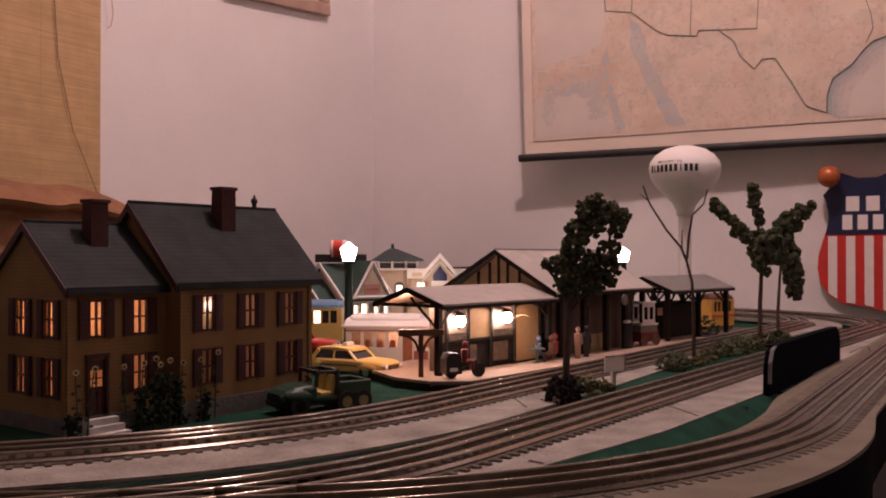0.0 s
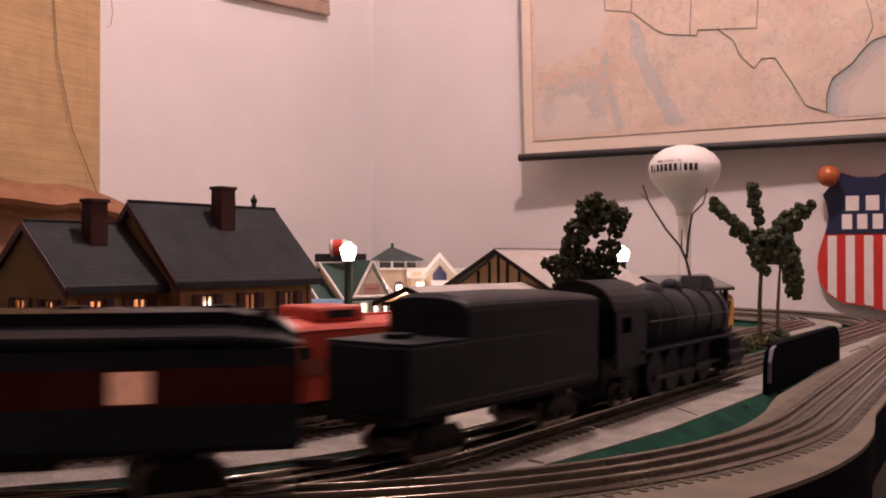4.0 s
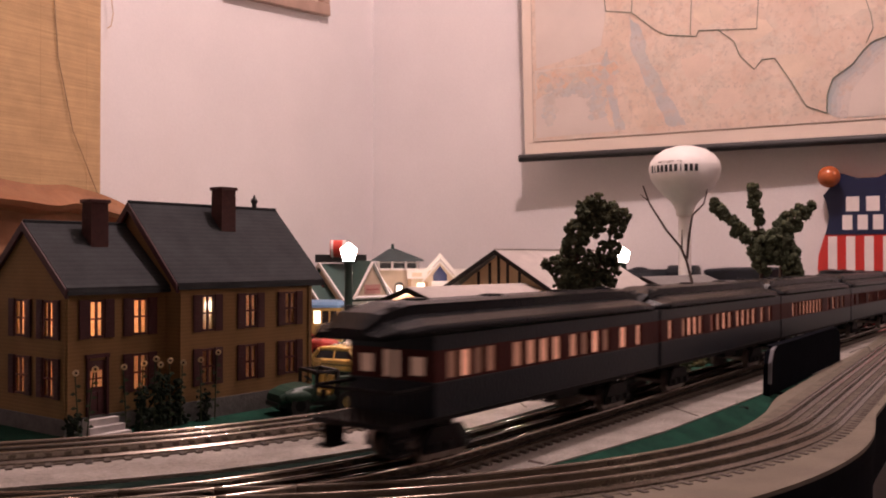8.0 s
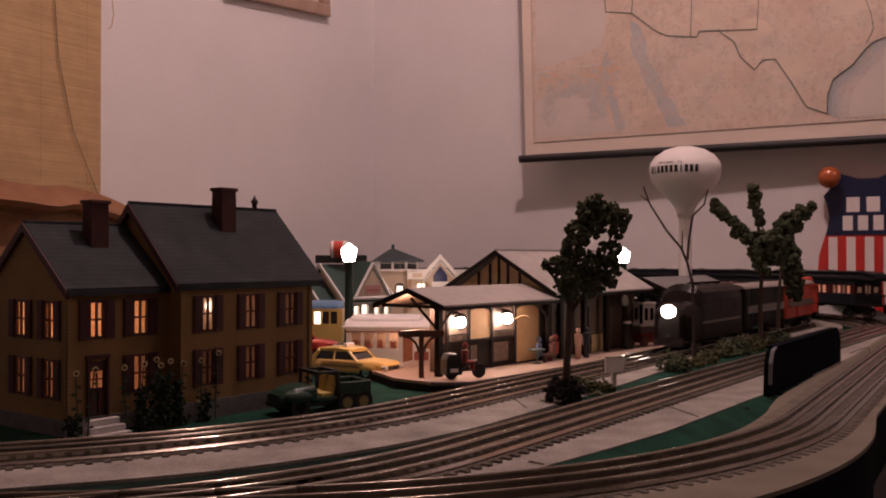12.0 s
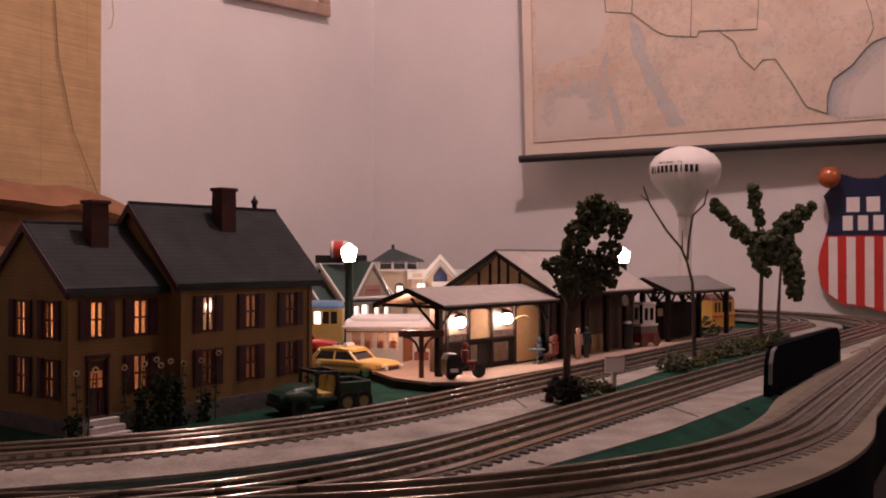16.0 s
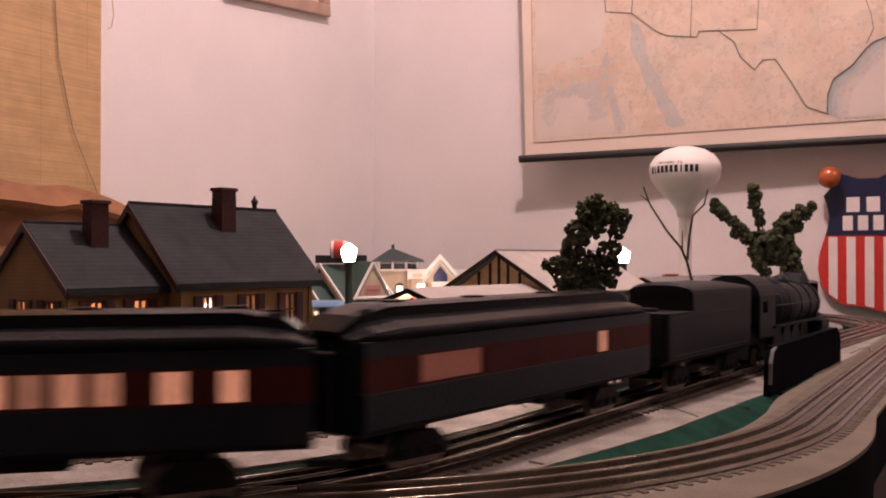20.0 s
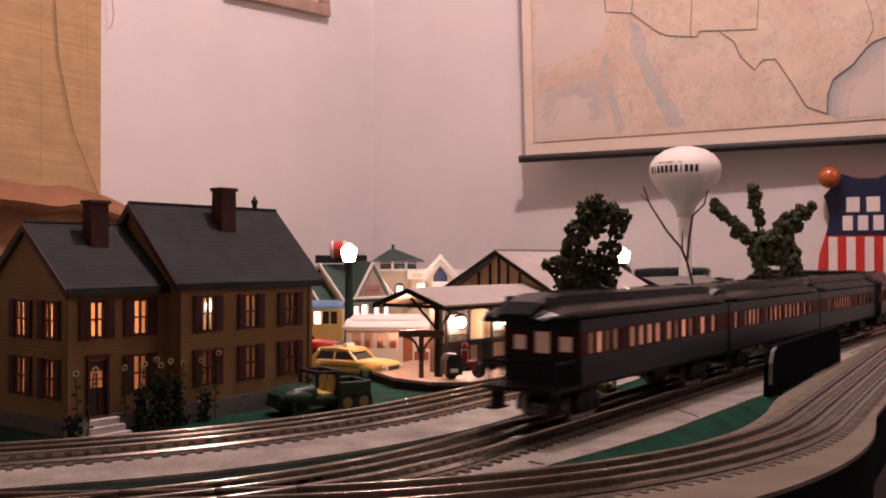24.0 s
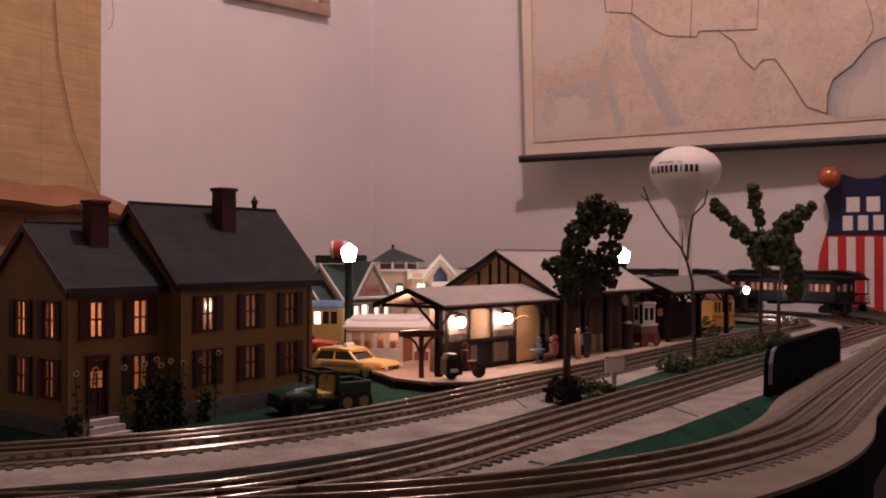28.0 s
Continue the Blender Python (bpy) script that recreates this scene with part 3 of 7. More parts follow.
def diesel():
    """Dark brown diesel with a rounded nose and a large lit headlight."""
    thing = tagged(empty("diesel_locomotive"), "dark brown streamlined diesel locomotive with a glowing round headlight", "locomotive")
    def sec(x, w, zt, za=0.010, top=0.5):
        pts = [(x, -w, za), (x, -w, za + (zt - za) * 0.72)]
        for a in np.linspace(math.pi, 0, 9)[1:-1]:
            pts.append((x, math.cos(a) * w * 0.96, za + (zt - za) * 0.76 + math.sin(a) * (zt - za) * 0.24))
        pts += [(x, w, za + (zt - za) * 0.72), (x, w, za)]
        return pts
    secs = [sec(-0.100, 0.029, 0.080), sec(0.042, 0.029, 0.080), sec(0.050, 0.029, 0.081), sec(0.0585, 0.028, 0.072), sec(0.064, 0.0275, 0.060),
            sec(0.080, 0.0265, 0.057), sec(0.092, 0.022, 0.051), sec(0.098, 0.014, 0.044)]
    part("car_body", loft(bmesh.new(), secs), FRBROWN, thing)
    bm = bmesh.new()
    rod(bm, (0.090, 0, 0.047), (0.0990, 0, 0.047), 0.0075, 0.0070, 18)
    part("headlight_housing", bm, FRBROWN, thing)
    bm = bmesh.new()
    ball(bm, (0.0990, 0, 0.047), 0.0082, 0.45, 1, 1, 14, 10)
    part("headlight", bm, HEADL, thing, "large round glowing headlight", smooth=True)
    bm = bmesh.new()
    for sy in (-1, 1):
        box(bm, 0, sy * 0.011, 0, 0.0008, 0.018, 0.010, pose(0.0605, 0, 0.0655, 0, -30, sy * 8))
    part("windshield", bm, BLACK, thing)
    for sx in (0.03, -0.02, -0.07):
        for sy in (-1, 1):
            bm = bmesh.new()
            rod(bm, (sx, sy * 0.0285, 0.050), (sx, sy * 0.0297, 0.050), 0.0045, seg=14)
            part("porthole", bm, BLACK, thing)
    bm = bmesh.new()
    for sy in (-1, 1):
        box(bm, -0.02, sy * 0.0290, 0.030, 0.15, 0.0008, 0.003)
    part("side_stripe", bm, FRGREY, thing)
    for xv in (-0.07, -0.03, 0.01):
        bm = bmesh.new()
        rod(bm, (xv, 0, 0.079), (xv, 0, 0.082), 0.008, seg=14)
        part("roof_fan", bm, FRBROWN, thing)
    part("fuel_tank", box(bmesh.new(), -0.01, 0, 0.005, 0.05, 0.044, 0.008, bevel=0.002), UNDER, thing)
    bm = bmesh.new()
    ball(bm, (0.0995, 0, 0.016), 0.0014)
    part("pilot_lamp", bm, WHEELM, thing)
    prism_bm = prism(bmesh.new(), [(0.094, 0.004), (0.103, 0.004), (0.097, 0.014), (0.094, 0.014)], -0.018, 0.018, "y")
    part("pilot", prism_bm, FRBROWN, thing)
    thing["trucks"] = 0.058
    return thing, [truck(thing, 0.055, 2, 0.02, 0.009, 0.0120), truck(thing, -0.060, 2, 0.02, 0.009, 0.0120)]


def boxcar(name, label, ln, paint, stripe=None, cupola=False):
    thing = tagged(empty(name), label, "railway car", "freight train cars")
    h = 0.050 if cupola else 0.056
    part("car_body", box(bmesh.new(), 0, 0, 0.016, ln, 0.056, h - 0.002, bevel=0.001), paint, thing)
    secs = [[(x, math.cos(a) * 0.0295, 0.014 + h + math.sin(a) * 0.007) for a in np.linspace(0, math.pi, 9)] for x in (-ln / 2 - 0.003, ln / 2 + 0.003)]
    part("roof", loft(bmesh.new(), secs), paint if cupola else FRTOP, thing)
    part("roof_walk", box(bmesh.new(), 0, 0, 0.0205 + h, ln + 0.006, 0.010, 0.0015), UNDER if not cupola else paint, thing)
    for sy in (-1, 1):
        for k in range(int(ln / 0.02)):
            part("side_rib", box(bmesh.new(), -ln / 2 + 0.011 + k * 0.02, sy * 0.0284, 0.016, 0.002, 0.001, h - 0.004), paint, thing)
    if not cupola:
        for sy in (-1, 1):
            part("sliding_door", box(bmesh.new(), 0, sy * 0.0288, 0.018, 0.045, 0.002, h - 0.008), paint, thing)
    if stripe:
        for sy in (-1, 1):
            part("side_stripe", box(bmesh.new(), 0, sy * (0.0302 if not cupola else 0.0292), 0.034, ln * 0.92, 0.0008, 0.011), stripe, thing)
    if cupola:
        part("cupola", box(bmesh.new(), 0.01, 0, 0.018 + h, 0.045, 0.046, 0.0115, bevel=0.003), paint, thing)
        for sy in (-1, 1):
            for xw in (-0.045, -0.015, 0.045):
                part("window_pane", box(bmesh.new(), xw, sy * 0.0285, 0.040, 0.011, 0.001, 0.013), BLACK, thing)
            part("window_pane", box(bmesh.new(), 0.01, sy * 0.0233, 0.0215 + h, 0.022, 0.001, 0.0055), BLACK, thing)
        bm = bmesh.new()
        for sx in (-1, 1):
            box(bm, sx * (ln / 2 + 0.008), 0, 0.016, 0.016, 0.052, 0.002)
            for sy in (-1, 1):
                rod(bm, (sx * (ln / 2 + 0.015), sy * 0.025, 0.016), (sx * (ln / 2 + 0.015), sy * 0.025, 0.062), 0.0008, seg=6)
            rod(bm, (sx * (ln / 2 + 0.015), -0.025, 0.034), (sx * (ln / 2 + 0.015), 0.025, 0.034), 0.0008, seg=6)
        part("end_platform", bm, UNDER, thing)
    part("sill", box(bmesh.new(), 0, 0, 0.012, ln, 0.046, 0.004), UNDER, thing)
    part("coupler", box(bmesh.new(), ln / 2 + 0.008, 0, 0.009, 0.02, 0.005, 0.004), UNDER, thing)
    a = ln / 2 - 0.032
    thing["trucks"] = a
    return thing, [truck(thing, a, 2, 0.018, top=0.0130), truck(thing, -a, 2, 0.018, top=0.0130)]


FRTOP = mat("freight_grey_roof", (0.27, 0.23, 0.21), 0.5, vary=0.2)
FRDARK = mat("freight_black_side", (0.009, 0.008, 0.008), 0.45, spec=0.12, vary=0.2)

# groups of windows: metres behind the front end, how many, width, pitch
GROUPS = [(0.032, 1, 0.011, 0), (0.058, 1, 0.013, 0), (0.087, 4, 0.0120, 0.0162), (0.159, 4, 0.0120, 0.0162), (0.238, 4, 0.0105, 0.0132), (0.308, 1, 0.010, 0)]
LOUNGE = [(0.037, 4, 0.013, 0.0265), (0.157, 9, 0.0122, 0.0152)]
BAGGAGE = [(0.068, 1, 0.018, 0), (0.229, 1, 0.060, 0)]
PASSENGER = [
    (*steam_loco(), 0.193), (*tender(), 0.476),
    (*coach("baggage_car", "dark green and red baggage car with few lit windows", BAGGAGE, dim=(1,)), 0.794),
    (*coach("passenger_coach", "dark green passenger coach with warm lit windows", GROUPS, dim=(6, 10)), 1.133),
    (*coach("passenger_coach", "dark green passenger coach with warm lit windows", LOUNGE, dim=(3, 11)), 1.472),
    (*coach("passenger_coach", "dark green passenger coach with warm lit windows", GROUPS, dim=(9,)), 1.810),
    (*coach("observation_car", "dark green observation car with a railed rear platform", GROUPS[:5], observation=True), 2.149),
]
FREIGHT = [
    (*diesel(), 0.100),
    (*boxcar("boxcar", "dark boxcar with a grey side stripe and grey roof", 0.20, FRDARK, FRGREY), 0.317),
    (*boxcar("boxcar", "red boxcar with a brown-grey side stripe and grey roof", 0.165, FRRED, mat("brown_grey_stripe", (0.135, 0.090, 0.070), 0.5, vary=0.2)), 0.516),
    (*boxcar("caboose", "red caboose with a roof cupola", 0.130, FRRED, mat("dull_red_stripe", (0.24, 0.060, 0.040), 0.5, vary=0.2), cupola=True), 0.682),
]


# ---------------- more surfaces ----------------
def see_through(name, tint, share):
    """Window film: part clear, part letting scattered light pass."""
    m = bpy.data.materials.new(name)
    m.use_nodes = True
    nt = m.node_tree
    out = nt.nodes["Material Output"]
    nt.nodes.remove(nt.nodes["Principled BSDF"])
    a, b, mix = nt.nodes.new("ShaderNodeBsdfTransparent"), nt.nodes.new("ShaderNodeBsdfTranslucent"), nt.nodes.new("ShaderNodeMixShader")
    n = nt.nodes.new("ShaderNodeTexNoise")
    n.inputs["Scale"].default_value = 140
    r = nt.nodes.new("ShaderNodeValToRGB")
    r.color_ramp.elements[0].position, r.color_ramp.elements[1].position = 0.40, 0.60
    r.color_ramp.elements[0].color = (tint[0] * 0.55, tint[1] * 0.30, tint[2] * 0.22, 1)
    r.color_ramp.elements[1].color = (*tint, 1)
    nt.links.new(n.outputs[0], r.inputs[0])
    nt.links.new(r.outputs[0], b.inputs[0])
    mix.inputs[0].default_value = share
    nt.links.new(a.outputs[0], mix.inputs[1])
    nt.links.new(b.outputs[0], mix.inputs[2])
    nt.links.new(mix.outputs[0], out.inputs[0])
    return m


PANE = see_through("house_window_film", (0.92, 0.80, 0.62), 0.6)
BULB = mat("lit_bulb", (1, 0.9, 0.8), 0.3, bump=0, glow=(1.0, 0.76, 0.65), strength=145.0)
HOUSEBULB = mat("small_lit_bulb", (1, 0.9, 0.8), 0.3, bump=0, glow=(1.0, 0.80, 0.70), strength=16.0)
GLOBE = mat("lamp_globe", (0.95, 0.93, 0.92), 0.3, bump=0, glow=(1.0, 0.78, 0.68), strength=26.0)
INNER = mat("house_interior", (0.55, 0.42, 0.28), 0.9)
CREAM = mat("cream_wall", (0.62, 0.50, 0.38), 0.75, vary=0.1, scale=60)
TIMBER = mat("dark_timber", (0.018, 0.012, 0.010), 0.7, spec=0.2, vary=0.25, scale=120)
DEPOTROOF = mat("grey_depot_roof", (0.40, 0.365, 0.34), 0.75, vary=0.12, scale=70, fine=900, bump=0.25)
PLATF = mat("platform_deck", (0.36, 0.255, 0.20), 0.7, vary=0.14, scale=60, fine=700, bump=0.2)
WOODP = mat("tan_panel", (0.40, 0.27, 0.14), 0.65, vary=0.15, scale=80)
BROWNP = mat("brown_panel", (0.105, 0.066, 0.046), 0.65, vary=0.2, scale=90)
TANP = mat("orange_tan_plaster", (0.50, 0.31, 0.15), 0.75, vary=0.12, scale=70)
POSTER = mat("dim_poster", (0.13, 0.085, 0.060), 0.7, vary=0.3, scale=160)
WHITE = mat("white_paint", (0.78, 0.74, 0.72), 0.45, vary=0.05)
GREENP = mat("dark_green_paint", (0.010, 0.035, 0.026), 0.45, vary=0.2)
TEAL = mat("teal_green_roof", (0.026, 0.064, 0.054), 0.6, vary=0.15, scale=60)
TAXI = mat("taxi_yellow", (0.78, 0.52, 0.17), 0.3, vary=0.06)
REDP = mat("bright_red_paint", (0.55, 0.040, 0.025), 0.4, vary=0.1)
GLASSD = mat("dark_window_glass", (0.03, 0.03, 0.035), 0.12, vary=0.1, bump=0)
RUBBER = mat("black_rubber", (0.012, 0.012, 0.012), 0.7)
CHROME = mat("chrome", (0.75, 0.72, 0.70), 0.18, 1.0, vary=0.05, bump=0)
GATOR = mat("utility_green", (0.014, 0.045, 0.028), 0.45, vary=0.15)
SEATY = mat("seat_yellow", (0.62, 0.45, 0.13), 0.5)
SKIN = mat("figure_paint", (0.42, 0.24, 0.18), 0.6)
FIGRED = mat("figure_red_paint", (0.22, 0.028, 0.025), 0.6)
FIGDARK = mat("figure_dark_paint", (0.03, 0.03, 0.036), 0.6)
BLUEGREY = mat("figure_blue_grey", (0.10, 0.12, 0.20), 0.6)
FIGTEAL = mat("figure_teal_paint", (0.11, 0.14, 0.13), 0.6)
BLUEP = mat("blue_paint", (0.10, 0.20, 0.34), 0.5)
LITPANE = mat("lit_town_window", (0.9, 0.8, 0.7), 0.4, bump=0, glow=(1.0, 0.75, 0.60), strength=2.2)


# ---------------- farmhouse ----------------
def window_unit(parent, x0, x1, z0, z1, y, turn=None, shutters=True, lit=True):
    """A sash window: frame with muntins, film pane and two shutters, on a wall that faces -y."""
    bm = bmesh.new()
    t = 0.0011
    for a, b, c, d in ((x0 - t, x1 + t, z1, z1 + 0.0016), (x0 - t, x1 + t, z0 - 0.0016, z0), (x0 - t, x0, z0, z1), (x1, x1 + t, z0, z1),
                       ((x0 + x1) / 2 - 0.0008, (x0 + x1) / 2 + 0.0008, z0, z1),
                       (x0, x1, (z0 + z1) / 2 - 0.0008, (z0 + z1) / 2 + 0.0008)):
        box(bm, (a + b) / 2, y - 0.0002, c, b - a, 0.0016, d - c)
    w = part("window_frame", bm, MAROON, parent)
    pane = part("pane", box(bmesh.new(), (x0 + x1) / 2, y + 0.0014, z0, x1 - x0, 0.0004, z1 - z0), PANE if lit else GLASSD, w)
    if shutters:
        for sx in (-1, 1):
            cx = (x0 - 0.0055) if sx < 0 else (x1 + 0.0055)
            bm = bmesh.new()
            box(bm, cx, y - 0.0012, z0 - 0.002, 0.0078, 0.0014, z1 - z0 + 0.004)
            for k in range(7):
                zz = z0 + (k + 0.5) * (z1 - z0) / 7
                box(bm, cx, y - 0.0021, zz, 0.0058, 0.0006, 0.0016)
            part("shutter", bm, MAROON, w)
    if turn is not None:
        w.matrix_basis = turn
    return w


def gable_wall(bm, w, z0, eave, apex, x, t, holes):
    """End wall across y at x with a pointed top and openings."""
    tmp = bmesh.new()
    wall_panel(tmp, w, z0, eave, holes, x, x + t, 0.0)
    for v in tmp.verts:
        v.co = (v.co.y, v.co.x, v.co.z)
    me = bpy.data.meshes.new("tmp")
    tmp.to_mesh(me)
    tmp.free()
    bm.from_mesh(me)
    bpy.data.meshes.remove(me)
    prism(bm, [(0, eave), (w, eave), (w / 2, apex)], x, x + t, "x")


def roof_slab(bm, y_eave, z_eave, y_ridge, z_ridge, x0, x1, t):
    prism(bm, [(y_eave, z_eave), (y_ridge, z_ridge), (y_ridge, z_ridge + t), (y_eave, z_eave + t)], x0, x1, "x")


def farmhouse():
    house = tagged(empty("farmhouse", pose(-0.2704, 0.672, -0.007, 0, 0, 53.5)),
                   "two-storey ochre farmhouse with dark roof, maroon shutters and lit windows", "house")
    wing = []
    f = 0.0155
    upl, lol, upr, lor = (0.0748, 0.0997), (0.0314, 0.0570), (0.0737, 0.1002), (0.0295, 0.0560)
    left = [(0.0198, 0.0300, *upl), (0.0572, 0.0682, *upl), (0.0572, 0.0682, *lol)]
    door = (0.0186, 0.0328, f, 0.0565)
    right = [(0.1205, 0.1318, *upr), (0.1672, 0.1786, *upr), (0.2139, 0.2255, *upr),
             (0.1205, 0.1318, *lor), (0.1672, 0.1786, *lor), (0.2139, 0.2255, *lor)]
    gab = [(0.0180, 0.0292, *upl), (0.0565, 0.0685, *upl), (0.0180, 0.0292, *lol), (0.0565, 0.0685, *lol)]
    bm = bmesh.new()
    wall_panel(bm, 0.099, f, 0.109, left + [door], 0.003, 0.006, 0.0)
    wing.append(part("front_wall", bm, OCHRE, house))
    bm = bmesh.new()
    wall_panel(bm, 0.1465, f, 0.111, right, 0.0, 0.003, 0.099)
    part("front_wall", bm, OCHRE, house)
    bm = bmesh.new()
    gable_wall(bm, 0.114, f, 0.109, 0.1565, 0.0, 0.003, gab)
    wing.append(part("gable_wall", bm, OCHRE, house))
    for x in (0.099, 0.2425):
        bm = bmesh.new()
        gable_wall(bm, 0.127, f, 0.111, 0.1760, x, 0.003, [])
        part("gable_wall", bm, OCHRE, house)
    bm = bmesh.new()
    box(bm, 0.0495, 0.1125, f, 0.099, 0.003, 0.0935)
    wing.append(part("rear_wall", bm, OCHRE, house))
    bm = bmesh.new()
    box(bm, 0.172, 0.1255, f, 0.1465, 0.003, 0.0955)
    part("rear_wall", bm, OCHRE, house)
    for x0, x1, w, ys in ((-0.001, 0.099, 0.114, 0.002), (0.098, 0.2465, 0.127, -0.001)):
        base = part("foundation", box(bmesh.new(), (x0 + x1) / 2, (w + ys) / 2, 0, x1 - x0, w - ys + 0.001, f), STONE, house)
        deck = part("upper_floor", box(bmesh.new(), (x0 + x1) / 2, w / 2, 0.0635, x1 - x0 - 0.01, w - 0.014, 0.001), INNER, house)
        if x0 < 0:
            wing += [base, deck]
    for x in (0.0006, 0.0984, 0.1000, 0.2449):
        y = 0.0022 if x < 0.0990 else -0.0007
        board = part("corner_board", box(bmesh.new(), x, y, f, 0.0040, 0.0016, 0.0935), OCHRE, house)
        if x < 0.0990:
            wing.append(board)
    before = set(house.children)
    for xs, w, e, a, ov in (((-0.002, 0.0985), 0.114, 0.1095, 0.1575, 0.0022), ((0.0945, 0.2615), 0.127, 0.1115, 0.1770, 0.0024)):
        k = (a - e) / (w / 2)
        for sgn in (0, 1):
            ye = -ov if sgn == 0 else w + ov
            bm = bmesh.new()
            roof_slab(bm, ye, e - k * ov, w / 2, a, xs[0], xs[1], 0.0034)
            part("roof_slope", bm, SLATE, house)
            bm = bmesh.new()
            roof_slab(bm, ye, e - k * ov - 0.0045, w / 2, a - 0.0045, xs[0] - 0.0012, xs[0] + 0.0016, 0.0070)
            part("rake_board", bm, MAROON, house)
            bm = bmesh.new()
            roof_slab(bm, ye, e - k * ov - 0.0045, w / 2, a - 0.0045, xs[1] - 0.0016, xs[1] + 0.0012, 0.0070)
            part("rake_board", bm, MAROON, house)
        part("ridge_cap", box(bmesh.new(), (xs[0] + xs[1]) / 2, w / 2, a + 0.0016, xs[1] - xs[0], 0.004, 0.0026, bevel=0.0006), SLATE, house)
        part("gutter", box(bmesh.new(), (xs[0] + xs[1]) / 2, -ov, e - k * ov - 0.0022, xs[1] - xs[0], 0.0026, 0.0030), SLATE, house)
        if xs[0] < 0:
            wing += [ob for ob in house.children if ob not in before]
    for x, y, z0, z1, s in ((0.048, 0.040, 0.128, 0.1765, 0.0148), (0.1830, 0.047, 0.145, 0.1945, 0.0160)):
        bm = bmesh.new()
        box(bm, x, y, z0, s, s * 0.85, z1 - z0)
        ch = part("chimney", bm, BRICK, house)
        if x < 0.099:
            wing.append(ch)
        bm = bmesh.new()
        box(bm, x, y, z1 - 0.001, s + 0.0030, s * 0.85 + 0.0030, 0.0030, bevel=0.0005)
        part("chimney_cap", bm, BRICK, ch)
        bm = bmesh.new()
        zz = z0
        while zz < z1 - 0.008:
            box(bm, x, y, zz, s + 0.0005, s * 0.85 + 0.0005, 0.0016)
            zz += 0.0024
        part("brick_course", bm, BRICK, ch)
    bm = bmesh.new()
    rod(bm, (0.2345, 0.0635, 0.176), (0.2345, 0.0635, 0.186), 0.0022, seg=10)
    ball(bm, (0.2345, 0.0635, 0.1870), 0.0034)
    rod(bm, (0.2345, 0.0635, 0.188), (0.2345, 0.0635, 0.193), 0.0026, 0.0004, seg=10)
    part("roof_finial", bm, BLACK, house)
    for h in left:
        wing.append(window_unit(house, *h, 0.003))
    for i, h in enumerate(right):
        window_unit(house, *h, 0.0)
    for h in gab:
        wing.append(window_unit(house, h[0], h[1], h[2], h[3], 0.0, Matrix(((0, 1, 0, 0), (1, 0, 0, 0), (0, 0, 1, 0), (0, 0, 0, 1)))))
    bm = bmesh.new()
    wall_panel(bm, 0.0142, f, 0.0565, [(0.0204, 0.0250, 0.0365, 0.0490), (0.0264, 0.0310, 0.0365, 0.0490)], 0.0034, 0.0048, 0.0186)
    d = part("front_door", bm, MAROON, house, "maroon front door with two lit panes")
    for xa, xb in ((0.0204, 0.0250), (0.0264, 0.0310)):
        part("pane", box(bmesh.new(), (xa + xb) / 2, 0.0041, 0.0365, xb - xa, 0.0004, 0.0125), PANE, d)
        part("muntin", box(bmesh.new(), (xa + xb) / 2, 0.0037, 0.0424, xb - xa, 0.0010, 0.0010), MAROON, d)
        part("door_panel", box(bmesh.new(), (xa + xb) / 2, 0.0031, 0.0190, xb - xa, 0.0008, 0.0140), MAROON, d)
    bm = bmesh.new()
    for a, b, c, e in ((0.0166, 0.0186, f, 0.0585), (0.0328, 0.0348, f, 0.0585), (0.0158, 0.0356, 0.0585, 0.0612)):
        box(bm, (a + b) / 2, 0.0020, c, b - a, 0.0022, e - c)
    wing += [d, part("door_surround", bm, MAROON, house)]
    for k in range(3):
        part("step", box(bmesh.new(), 0.0245, -0.0045 - k * 0.0055, 0, 0.027 + k * 0.003, 0.0058, 0.0145 - k * 0.0048, bevel=0.0004), STEPM, house)
    for x, y, z in ((0.1335, 0.0078, 0.0930),):
        bm = bmesh.new()
        ball(bm, (x, y, z), 0.0034)
        part("light_bulb", bm, HOUSEBULB, house)
    # the lower wing stands back from the taller one
    for ob in wing:
        ob.matrix_basis = pose(0.0097, 0.0158, -0.0034) @ Matrix.Scale(1.0256, 4) @ ob.matrix_basis
    return house


farmhouse()
HM = pose(-0.2704, 0.672, -0.007, 0, 0, 53.5)
lamp("house_lamp_a", HM @ Vector((0.050, 0.058, 0.088)), 0.078, (1.0, 0.50, 0.29), 0.004)
lamp("house_lamp_b", HM @ Vector((0.050, 0.058, 0.040)), 0.028, (1.0, 0.48, 0.29), 0.004)
lamp("house_lamp_c", HM @ Vector((0.170, 0.058, 0.088)), 0.028, (1.0, 0.52, 0.36), 0.004)
lamp("house_lamp_d", HM @ Vector((0.170, 0.058, 0.040)), 0.014, (1.0, 0.50, 0.34), 0.004)

# ---------------- station depot ----------------
DEPOT = pose(0.0006, 0.95, 0.0, 0, 0, 50)


SOFFIT = mat("tan_soffit_board", (0.19, 0.125, 0.085), 0.8, vary=0.2, scale=90)


